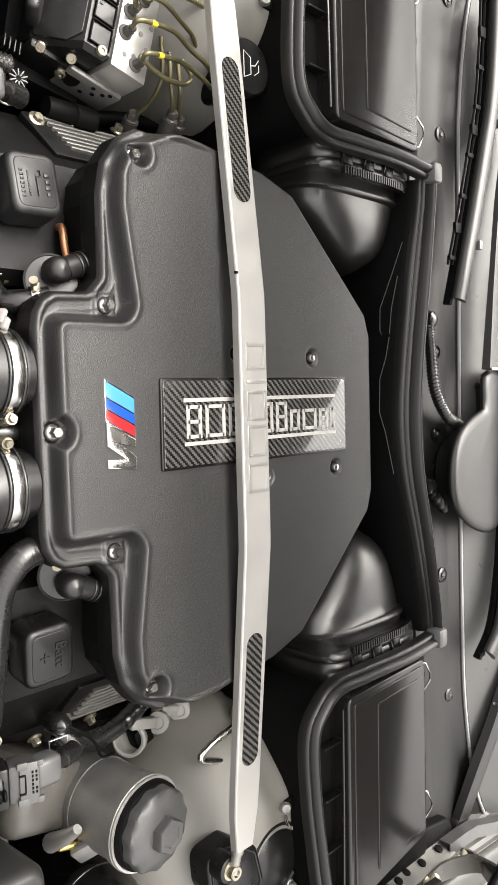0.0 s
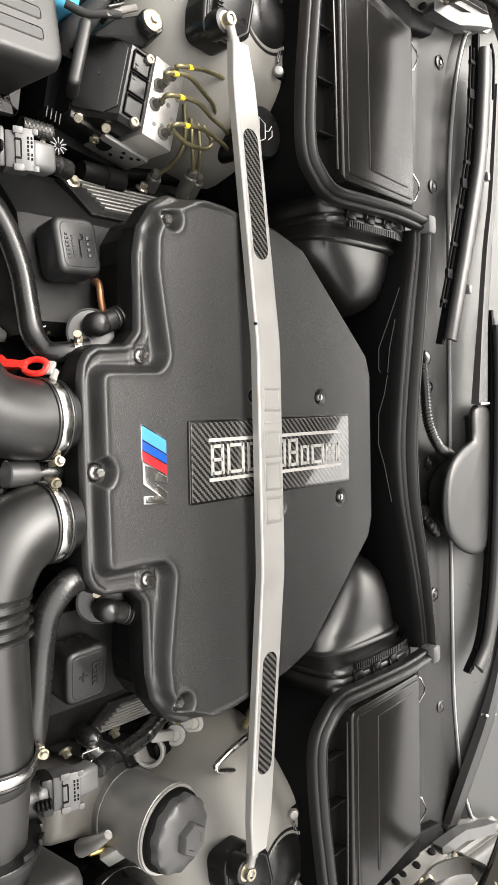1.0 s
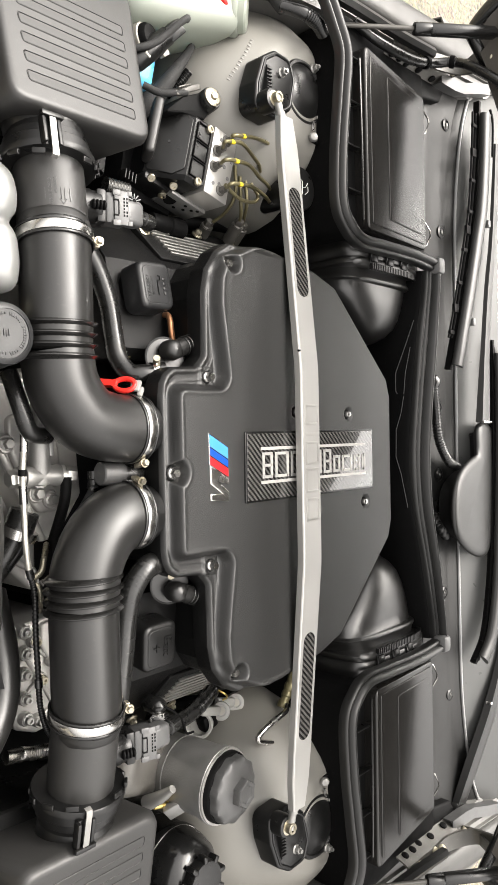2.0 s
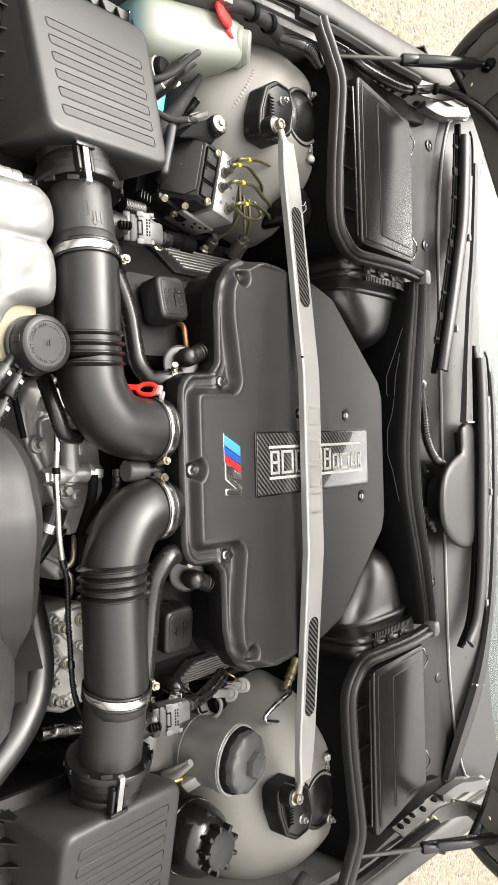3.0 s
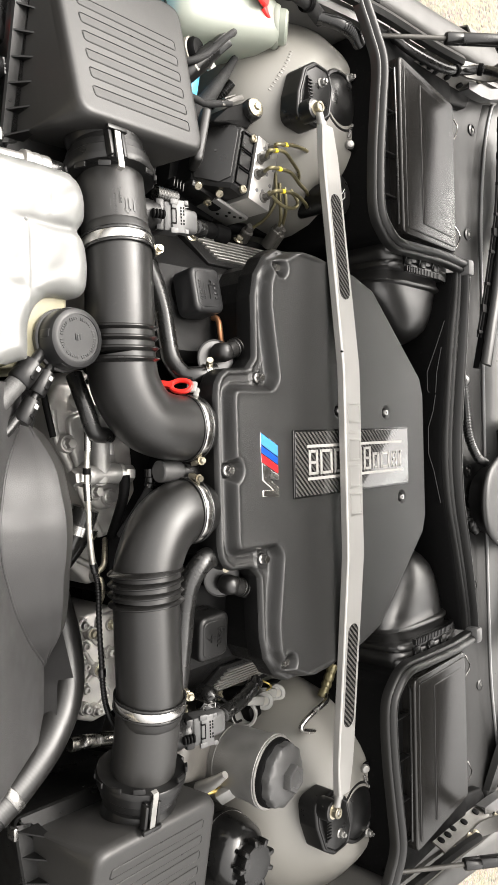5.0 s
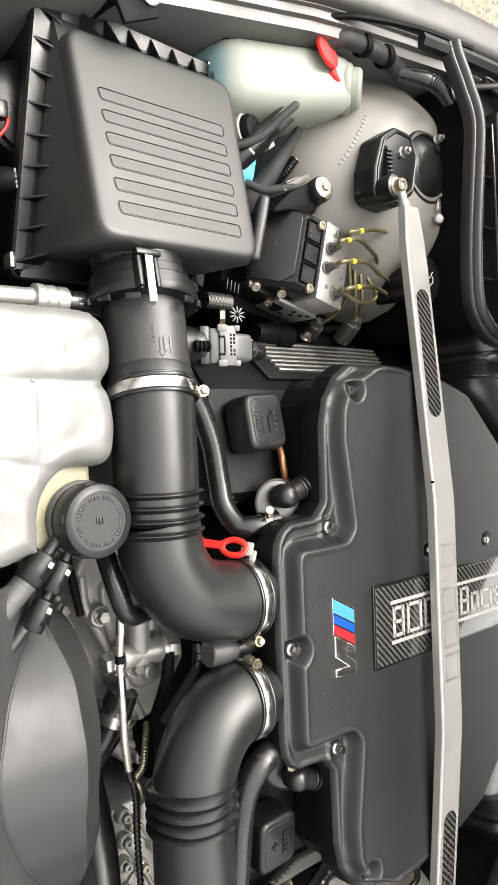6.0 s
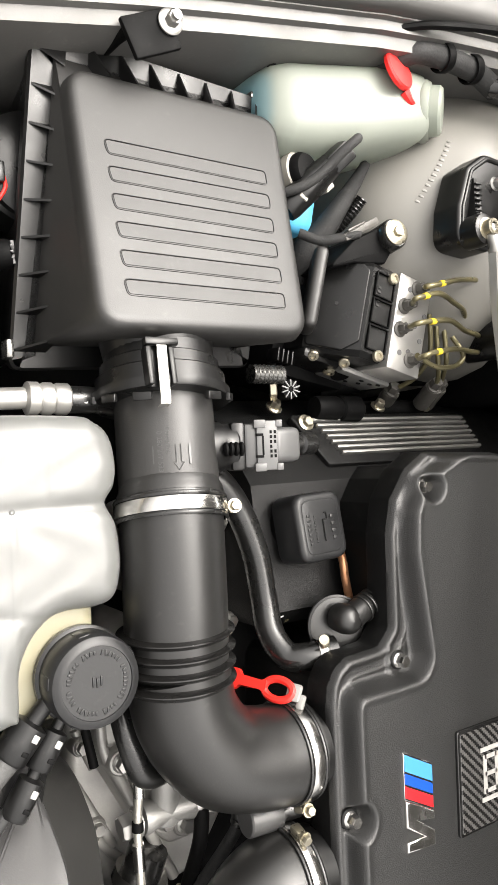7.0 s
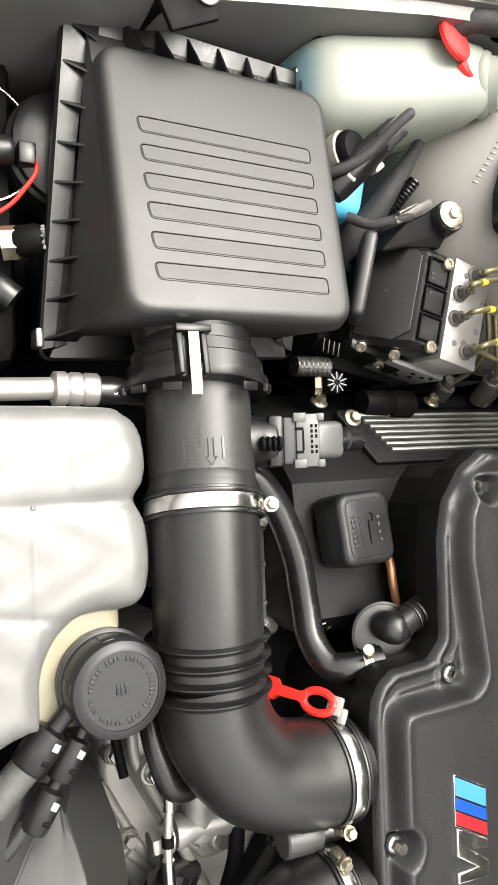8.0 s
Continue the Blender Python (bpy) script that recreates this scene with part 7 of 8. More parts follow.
def build_abs():
    """Brake modulator: black control box with a leaning face, aluminium block with pipes behind."""
    root = thing("brake_modulator", (0.47, 0.44, 0.66), "brake modulator with black control box and aluminium block", "brake modulator")
    m = Matrix.Translation((0.4785, 0.4570, 0.0)) @ Matrix.Rotation(radians(-15), 4, "Z")

    def put(bm):
        bmesh.ops.transform(bm, matrix=m, verts=bm.verts[:])
        return bm

    # local: x rearward, y across, z up
    side = ccw([(-0.038, 0.728), (0.034, 0.728), (0.034, 0.8180), (0.001, 0.8165), (-0.038, 0.7685)])
    ins = inset(side, 0.005)
    bm = bmesh.new()
    rings(bm, [[m @ V(x, y, z) for x, z in lp] for lp, y in ((ins, -0.049), (side, -0.043), (side, 0.047), (ins, 0.053))])
    box = part("control_box", bm, PLASTIC, root, "black plastic control box with bevelled face", angle=20)
    face = m @ Matrix.Translation((-0.0195, 0.002, 0.7920)) @ Matrix.Rotation(radians(-51), 4, "Y")
    bm = bmesh.new()
    slab(bm, rounded([(-0.027, -0.044), (0.012, -0.047), (0.029, -0.036), (0.029, 0.040), (0.022, 0.047), (-0.027, 0.047)], 0.004, 3), -0.002, 0.0020, 0.0012, face)
    part("face_plate", bm, PLASTIC, box, "smooth black cover plate")
    bm = bmesh.new()
    lathe(bm, [(0.0022, 0.0), (0.0022, 0.0008)], face @ V(0.0, 0.002, 0.0018), face.to_3x3() @ V(0, 0, 1), 12)
    part("mould_pip", bm, SATIN, box)
    for k in (-1, 0, 1):
        bm = bmesh.new()
        y = 0.002 + 0.0285 * k
        for dy in (-0.0125, 0.0125):
            block(bm, (0.0180, y + dy, 0.8185), (0.026, 0.0016, 0.0030), 0.0004)
        for dx in (0.0055, 0.0305):
            block(bm, (dx, y, 0.8185), (0.0016, 0.0255, 0.0030), 0.0004)
        part("field_rim", put(bm), DARK, box)
    for k in range(5):
        bm = bmesh.new()
        block(bm, (0.012, 0.028 - 0.0048 * k, 0.8176), (0.0040, 0.0026, 0.0008), 0)
        part("moulded_bar", put(bm), GREYBLACK, box)
    bm = bmesh.new()
    block(bm, (0.0575, 0.0, 0.7780), (0.047, 0.104, 0.088), 0.002)
    alu = part("valve_block", put(bm), ALLOY, root, "machined aluminium valve block")
    bm = bmesh.new()
    block(bm, (0.044, -0.0545, 0.758), (0.070, 0.007, 0.048), 0.003)
    low = part("side_bracket", put(bm), WEATHERED, root, "drilled dull steel side bracket")
    # left half of the bracket, a black block for its shade
    bm = bmesh.new()
    block(bm, (-0.012, -0.050, 0.752), (0.052, 0.012, 0.046), 0.005)
    part("bracket_dark_half", put(bm), PLASTIC, root)
    # dark discs for the shade in the bracket's bores
    bm = bmesh.new()
    lathe(bm, [(0.0105, 0), (0.0105, 0.0012)], (0.020, -0.0582, 0.766), (0, -1, 0.4), 24)
    part("bore", put(bm), DARK, low)
    for x, z in ((0.046, 0.772), (0.052, 0.760), (0.060, 0.770), (0.066, 0.777), (0.040, 0.752)):
        bm = bmesh.new()
        lathe(bm, [(0.0026, 0), (0.0026, 0.001)], (x, -0.0580, z), (0, -1, 0), 12)
        part("bore", put(bm), DARK, low)
    bm = bmesh.new()
    lathe(bm, [(0.007, 0.0), (0.007, 0.002), (0.005, 0.0035), (0.0028, 0.0035), (0.0028, 0.002)], (0.008, -0.0575, 0.762), (0, -1, 0.3), 18)
    part("bracket_nut", put(bm), ZINC, low)
    # grey discs for the shade in the block's bores
    for x, y in ((0.0740, -0.012), (0.0760, 0.016), (0.0500, 0.0380), (0.0480, -0.0320), (0.0640, 0.0020), (0.060, -0.028)):
        bm = bmesh.new()
        lathe(bm, [(0.0030, 0.8215), (0.0030, 0.8226)], (x, y, 0), (0, 0, 1), 12)
        part("bore", put(bm), MIDGREY, alu)
    for x, y, z in ((0.0265, 0.0420, 0.8180), (0.0215, -0.0440, 0.8180), (-0.026, -0.050, 0.774), (0.004, -0.051, 0.789)):
        bm = bmesh.new()
        lathe(bm, [(0.0060, 0), (0.0060, 0.004), (0.005, 0.005), (0.003, 0.005), (0.003, 0.003)], (x, y, z), (0, 0, 1) if z > 0.8 else (-0.3, -0.7, 0.6), 18)
        part("torx_screw", put(bm), ZINC, box)
    bm = bmesh.new()
    lathe(bm, [(0.030, 0), (0.030, 0.05), (0.022, 0.056)], m @ V(0.050, -0.018, 0.728), (0.2, -0.1, -1), 28)
    part("pump_motor", bm, HINGE, root)
    bm = bmesh.new()
    block(bm, m @ V(-0.046, 0.010, 0.784), (0.015, 0.086, 0.040), 0.006, Matrix.Rotation(radians(-15), 4, "Z") @ Matrix.Rotation(radians(-30), 4, "Y"), 3)
    conn = part("connector", bm, GREYBLACK, root, "long grey-black plug with a lever")
    for k in range(4):
        bm = bmesh.new()
        block(bm, m @ V(-0.060 + 0.006 * k, -0.058, 0.752), (0.002, 0.014, 0.020), 0.0006, Matrix.Rotation(radians(-11), 4, "Z"))
        part("rib", bm, PLASTIC, conn)
    bm = bmesh.new()
    block(bm, (0.47, 0.44, 0.68), (0.10, 0.10, 0.11), 0.004, Matrix.Rotation(radians(-11), 4, "Z"))
    part("carrier", bm, DARK, root)
    # bracket with rubber mount, laid out from the camera's view
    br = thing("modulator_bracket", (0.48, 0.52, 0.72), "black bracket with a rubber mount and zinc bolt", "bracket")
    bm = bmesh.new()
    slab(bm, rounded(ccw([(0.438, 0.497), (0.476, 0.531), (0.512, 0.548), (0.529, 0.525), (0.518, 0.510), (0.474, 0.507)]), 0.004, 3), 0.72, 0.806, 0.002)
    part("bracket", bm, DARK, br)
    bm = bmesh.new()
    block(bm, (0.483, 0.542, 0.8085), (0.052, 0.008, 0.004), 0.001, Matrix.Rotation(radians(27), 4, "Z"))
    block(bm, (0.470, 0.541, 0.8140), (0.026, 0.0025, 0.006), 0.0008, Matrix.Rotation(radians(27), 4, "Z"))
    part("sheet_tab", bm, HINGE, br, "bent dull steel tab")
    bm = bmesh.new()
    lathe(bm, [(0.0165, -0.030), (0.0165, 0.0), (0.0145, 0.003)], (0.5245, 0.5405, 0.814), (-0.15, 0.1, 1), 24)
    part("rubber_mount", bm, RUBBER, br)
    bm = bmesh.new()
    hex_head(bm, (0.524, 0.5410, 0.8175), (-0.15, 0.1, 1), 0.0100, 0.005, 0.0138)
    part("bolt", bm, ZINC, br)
    # brake pipes from the four ports, bends placed along the camera's sight lines
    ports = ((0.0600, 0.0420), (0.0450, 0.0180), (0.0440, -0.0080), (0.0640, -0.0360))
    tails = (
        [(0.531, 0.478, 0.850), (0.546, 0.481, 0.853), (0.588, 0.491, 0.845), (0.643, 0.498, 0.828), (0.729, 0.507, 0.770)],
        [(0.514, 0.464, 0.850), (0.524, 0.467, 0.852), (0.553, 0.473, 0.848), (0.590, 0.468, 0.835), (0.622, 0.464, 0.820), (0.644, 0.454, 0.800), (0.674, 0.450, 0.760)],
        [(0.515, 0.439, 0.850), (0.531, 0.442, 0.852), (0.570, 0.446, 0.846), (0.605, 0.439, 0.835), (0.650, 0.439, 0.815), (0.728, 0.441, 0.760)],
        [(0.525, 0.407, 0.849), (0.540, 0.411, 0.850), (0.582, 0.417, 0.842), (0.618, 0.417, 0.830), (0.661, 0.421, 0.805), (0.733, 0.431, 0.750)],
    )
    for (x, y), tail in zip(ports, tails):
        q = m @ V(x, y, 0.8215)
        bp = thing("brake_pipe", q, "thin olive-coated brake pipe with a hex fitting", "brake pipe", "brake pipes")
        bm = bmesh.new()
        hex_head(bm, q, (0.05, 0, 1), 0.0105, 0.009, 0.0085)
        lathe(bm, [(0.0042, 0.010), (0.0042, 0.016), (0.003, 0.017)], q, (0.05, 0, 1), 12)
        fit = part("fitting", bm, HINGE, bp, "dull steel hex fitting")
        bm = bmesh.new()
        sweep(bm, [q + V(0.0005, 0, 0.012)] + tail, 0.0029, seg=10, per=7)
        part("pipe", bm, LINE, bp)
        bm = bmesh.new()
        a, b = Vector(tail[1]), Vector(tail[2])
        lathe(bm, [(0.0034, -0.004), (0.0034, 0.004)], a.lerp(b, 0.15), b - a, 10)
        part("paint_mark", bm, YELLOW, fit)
    # downward pipes placed the same way, at assumed heights
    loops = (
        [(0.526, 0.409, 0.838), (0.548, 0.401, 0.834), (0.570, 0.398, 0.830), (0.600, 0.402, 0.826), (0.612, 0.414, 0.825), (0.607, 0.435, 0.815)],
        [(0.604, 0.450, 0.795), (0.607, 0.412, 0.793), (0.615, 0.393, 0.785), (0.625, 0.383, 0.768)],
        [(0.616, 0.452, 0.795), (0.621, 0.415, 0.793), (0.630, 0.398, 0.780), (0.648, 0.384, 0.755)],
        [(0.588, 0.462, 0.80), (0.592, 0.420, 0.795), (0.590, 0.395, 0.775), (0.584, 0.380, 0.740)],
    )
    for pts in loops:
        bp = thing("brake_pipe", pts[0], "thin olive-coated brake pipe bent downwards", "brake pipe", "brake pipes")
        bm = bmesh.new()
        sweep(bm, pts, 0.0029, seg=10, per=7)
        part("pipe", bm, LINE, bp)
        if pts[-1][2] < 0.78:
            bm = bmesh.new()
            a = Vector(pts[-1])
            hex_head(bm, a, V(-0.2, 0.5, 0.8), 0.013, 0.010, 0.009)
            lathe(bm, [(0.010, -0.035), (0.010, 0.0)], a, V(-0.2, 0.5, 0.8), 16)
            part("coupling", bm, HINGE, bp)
    # black plug and knurled valve beneath
    bm = bmesh.new()
    lathe(bm, [(0.012, 0), (0.013, 0.004), (0.0135, 0.030), (0.012, 0.034), (0.0145, 0.036), (0.0145, 0.062), (0.011, 0.066)], (0.456, 0.361, 0.752), (1, -0.03, -0.02), 20)
    solid("sensor_plug", bm, DARK, "round black sensor plug below the modulator", "plug")
    v = thing("service_valve", (0.385, 0.390, 0.70), "bright knurled service valve with a ribbed black cap", "valve")
    bm = bmesh.new()
    lathe(bm, [(0.0102 - 0.0016 * (i % 2), 0.0026 * i) for i in range(16)], (0.376, 0.396, 0.752), (1, -0.02, 0.05), 20)
    part("knurled_pipe", bm, DARKSTEEL, v)
    bm = bmesh.new()
    lathe(bm, [(0.0105, -0.014), (0.0105, 0.006), (0.009, 0.010), (0.0, 0.011)], (0.4225, 0.380, 0.750), (-0.25, 0.0, 0.95), 20)
    capv = part("cap", bm, DARK, v)
    top = Matrix.Translation((0.4225, 0.380, 0.750)) @ frame_to((-0.25, 0.0, 0.95))
    for k in range(10):
        w = 2 * math.pi * k / 10
        bm = bmesh.new()
        block(bm, (0, 0, 0), (0.0075, 0.0014, 0.003), 0.0004)
        bmesh.ops.transform(bm, matrix=top @ Matrix.Rotation(w, 4, "Z") @ Matrix.Translation((0.0066, 0, 0.0108)), verts=bm.verts[:])
        part("rib", bm, LIGHTGREY, capv)
    bm = bmesh.new()
    hex_head(bm, (0.408, 0.381, 0.740), (0.8, 0.0, 0.5), 0.020, 0.007, 0)
    part("nut", bm, ZINC, v)


def build_oil_filter():
    root = thing("oil_filter_housing", (0.42, -0.43, 0.55), "weathered cast oil filter housing with a black screw lid", "oil filter")
    ax = V(0.13, -0.05, 0.99).normalized()
    c = V(0.4840, -0.4495, 0.852)
    bm = bmesh.new()
    lathe(bm, [(0.046, -0.26), (0.047, -0.12), (0.0475, -0.078), (0.0495, -0.074), (0.0500, -0.020), (0.0520, -0.014), (0.0535, -0.002), (0.0505, 0.0)], c, ax, 64)
    body = part("casting", bm, WEATHERED, root)
    bm = bmesh.new()
    ring(bm, c + ax * 0.0004, ax, 0.0498, 0.003, 0.0034, 64)
    part("bright_rim", bm, ALLOY, body)
    bm = bmesh.new()
    lathe(bm, [(0.0490, -0.002), (0.0488, 0.0075), (0.0470, 0.010)], c, ax, 64)
    lid = part("lid_ring", bm, DARK, root)
    # lid with scalloped edge, grey in place of a broad sheen
    m = Matrix.Translation(c) @ frame_to(ax)
    bm = bmesh.new()
    loops = []
    for r, z in ((0.0450, 0.006), (0.0450, 0.019), (0.0437, 0.0225), (0.040, 0.0248), (0.030, 0.0285), (0.018, 0.0300), (0.0, 0.0305)):
        wave = 0.0013 if r > 0.0435 else 0.0
        loops.append([m @ V((r + wave * math.cos(11 * w)) * math.cos(w), (r + wave * math.cos(11 * w)) * math.sin(w), z) for w in (2 * math.pi * i / 88 for i in range(88))])
    rings(bm, loops)
    part("screw_lid", bm, METERGREY, root, "screw lid with scalloped edge, greyed for its sheen")
    bm = bmesh.new()
    lathe(bm, [(0.0205, 0.027), (0.0205, 0.0395), (0.0190, 0.0415), (0.013, 0.0415), (0.012, 0.0400), (0.0, 0.0400)], c, ax, 6, start=0.3)
    # boss in the same grey, standing for the sheen
    part("hex_boss", bm, METERGREY, lid)
    # casting marks: seams, a square pad and a bright lug
    for z in (-0.076, -0.150):
        bm = bmesh.new()
        ring(bm, c + ax * z, ax, 0.0478, 0.002, 0.0022, 48)
        part("casting_seam", bm, WEATHERED, body)
    bm = bmesh.new()
    block(bm, c + ax * -0.062 + V(-0.038, -0.034, 0.010), (0.030, 0.022, 0.012), 0.002, Matrix.Rotation(radians(40), 4, "Z") @ Matrix.Rotation(radians(-40), 4, "Y"))
    part("cast_pad", bm, WEATHERED, body)
    bm = bmesh.new()
    sweep(bm, [V(0.408, -0.470, 0.775), V(0.411, -0.455, 0.800), V(0.415, -0.438, 0.822)], [0.011, 0.009, 0.0055], seg=12)
    part("lug", bm, ALLOY, body, "bright cast lug")
    bm = bmesh.new()
    lathe(bm, [(0.004, 0), (0.004, 0.020), (0.0058, 0.021), (0.0058, 0.028)], V(0.412, -0.474, 0.785), (1, -0.15, 0.2), 12)
    part("drain_pin", bm, BRASS, body, "yellow zinc pin")
    bm = bmesh.new()
    block(bm, V(0.404, -0.420, 0.728), (0.110, 0.084, 0.100), 0.022, Matrix.Rotation(radians(-18), 4, "Z") @ Matrix.Rotation(radians(12), 4, "Y"), 4)
    # darker than the housing's casting, for the shaded gap here
    part("oil_gallery", bm, HINGE, root, "cast oil gallery, darkened for the gap it lies in")

    ps = thing("steering_fluid_reservoir", (0.470, -0.590, 0.60), "glossy black power steering reservoir with a lugged cap", "fluid reservoir")
    c = V(0.468, -0.590, 0)
    bm = bmesh.new()
    lathe(bm, [(0.046, 0.60), (0.055, 0.68), (0.0565, 0.748), (0.0585, 0.752), (0.0585, 0.760), (0.0560, 0.763), (0.0555, 0.776), (0.0500, 0.797), (0.040, 0.809), (0.030, 0.813)], c, (0, 0, 1), 56)
    part("body", bm, GLOSS, ps, angle=60)
    bm = bmesh.new()
    lathe(bm, [(0.030, 0.806), (0.031, 0.826), (0.029, 0.831), (0.014, 0.833), (0.0, 0.833)], c, (0, 0, 1), 40)
    capp = part("cap", bm, PLASTIC, ps)
    for k in range(9):
        w = 2 * math.pi * k / 9 + 0.2
        bm = bmesh.new()
        block(bm, c + V(0.0315 * math.cos(w), 0.0315 * math.sin(w), 0.824), (0.013, 0.0075, 0.016), 0.002, Matrix.Rotation(w, 4, "Z"))
        part("lug", bm, PLASTIC, capp)
    bm = bmesh.new()
    ring(bm, c + V(0, 0, 0.762), (0, 0, 1), 0.0555, 0.003, 0.0014, 56)
    part("clamp_ring", bm, STEEL, ps)

    # change-over valves deep below the cover
    sv = thing("vent_valve", (0.58, -0.39, 0.68), "pale plastic double vent valve with round cans", "valve")
    look_up = V(-0.62, 0.30, 0.72).normalized()
    for x, y, z in ((0.582, -0.396, 0.752), (0.630, -0.399, 0.738)):
        q = V(x, y, z)
        bm = bmesh.new()
        lathe(bm, [(0.0150, -0.055), (0.0150, -0.004), (0.0140, -0.001), (0.0085, 0.0), (0.0080, -0.0015)], q, look_up, 28)
        can = part("can", bm, PALE, sv)
        bm = bmesh.new()
        lathe(bm, [(0.0060, -0.003), (0.0060, 0.0005), (0.0025, 0.001)], q, look_up, 16)
        part("stopper", bm, FAWN, can)
        bm = bmesh.new()
        block(bm, q - look_up * 0.012 + V(-0.030, 0.010, 0.006), (0.042, 0.015, 0.012), 0.004, Matrix.Rotation(-0.25, 4, "Z"))
        part("arm", bm, PALE, can)
    bm = bmesh.new()
    lathe(bm, [(0.020, -0.012), (0.0225, -0.008), (0.0225, 0.006), (0.0200, 0.008), (0.0170, 0.007), (0.0165, -0.006)], (0.549, -0.411, 0.735), (-0.75, 0.15, 0.6), 28)
    part("vent_mouth", bm, PALE, sv)
    bm = bmesh.new()
    block(bm, (0.563, -0.409, 0.738), (0.028, 0.026, 0.022), 0.004, Matrix.Rotation(0.3, 4, "Z"))
    part("plug", bm, DARK, sv)
    bm = bmesh.new()
    sweep(bm, [(0.560, -0.352, 0.760), (0.570, -0.360, 0.772), (0.578, -0.368, 0.770), (0.576, -0.374, 0.762)], 0.0016, seg=6)
    part("brass_wire", bm, BRASS, sv, "bare yellow wire")
    hose = thing("vent_hose", (0.48, -0.36, 0.72), "black bent vent hose beside the oil filter", "hose")
    bm = bmesh.new()
    sweep(bm, curve_points([(0.560, -0.355, 0.755), (0.530, -0.366, 0.762), (0.500, -0.374, 0.766), (0.470, -0.376, 0.768), (0.446, -0.366, 0.768), (0.430, -0.352, 0.76)], 20), lambda t: 0.0120 + 0.0006 * math.sin(t * 60) * (1 if t < 0.3 else 0), seg=16, per=1)
    part("hose", bm, RUBBER, hose)
    bm = bmesh.new()
    lathe(bm, [(0.012, -0.016), (0.013, 0.0), (0.010, 0.010), (0.0, 0.014)], (0.417, -0.331, 0.790), (0, 0, 1), 20)
    part("dome", bm, RUBBER, hose, angle=70)
    # square wire clip and a thin cable beside the filter
    bm = bmesh.new()
    sweep(bm, [(0.398, -0.340, 0.800), (0.420, -0.340, 0.801), (0.420, -0.354, 0.800), (0.398, -0.354, 0.799)], 0.0014, seg=6, closed=True)
    solid("wire_clip", bm, STEEL, "bright square wire clip beside the oil filter", "clip")
    bm = bmesh.new()
    sweep(bm, [(0.420, -0.330, 0.800), (0.436, -0.342, 0.804), (0.455, -0.362, 0.800), (0.467, -0.384, 0.795), (0.49, -0.392, 0.785)], 0.0018, seg=8)
    solid("thin_cable", bm, DARK, "thin black cable over the oil filter housing", "cable")
    hk = thing("hook_pipe", (0.65, -0.44, 0.72), "bent bright steel pipe with an olive hose end", "pipe")
    bm = bmesh.new()
    sweep(bm, [(0.688, -0.405, 0.800), (0.676, -0.410, 0.808), (0.656, -0.412, 0.812), (0.630, -0.418, 0.812), (0.608, -0.428, 0.810), (0.606, -0.436, 0.809), (0.618, -0.443, 0.808), (0.660, -0.458, 0.806), (0.735, -0.485, 0.800)], 0.0046, seg=10)
    part("pipe", bm, STEEL, hk)
    bm = bmesh.new()
    lathe(bm, [(0.0085, 0), (0.0095, 0.003), (0.0095, 0.010), (0.0075, 0.013), (0.0075, 0.018), (0.0092, 0.020), (0.0092, 0.026), (0.0075, 0.029), (0.0092, 0.033), (0.0092, 0.040), (0.0078, 0.043), (0.0088, 0.047), (0.0088, 0.058), (0.006, 0.06)], (0.686, -0.411, 0.791), (0.50, 0.80, 0.05), 18)
    part("hose_end", bm, LINE, hk)
    # dark pipes added to fill the gaps beside the engine cover
    for s in (1, -1):
        for k, (a, b, c2) in enumerate((((0.50, 0.345, 0.70), (0.62, 0.36, 0.72), (0.75, 0.33, 0.70)), ((0.52, 0.385, 0.68), (0.64, 0.40, 0.70), (0.78, 0.40, 0.70)))):
            bm = bmesh.new()
            sweep(bm, [(a[0], s * a[1], a[2]), (b[0], s * b[1], b[2]), (c2[0], s * c2[1], c2[2])], 0.012 - 0.002 * k, seg=12)
            solid("gap_filler_pipe", bm, DARK, "dark filler pipe added in the gap beside the engine", "pipe", "coolant pipes")


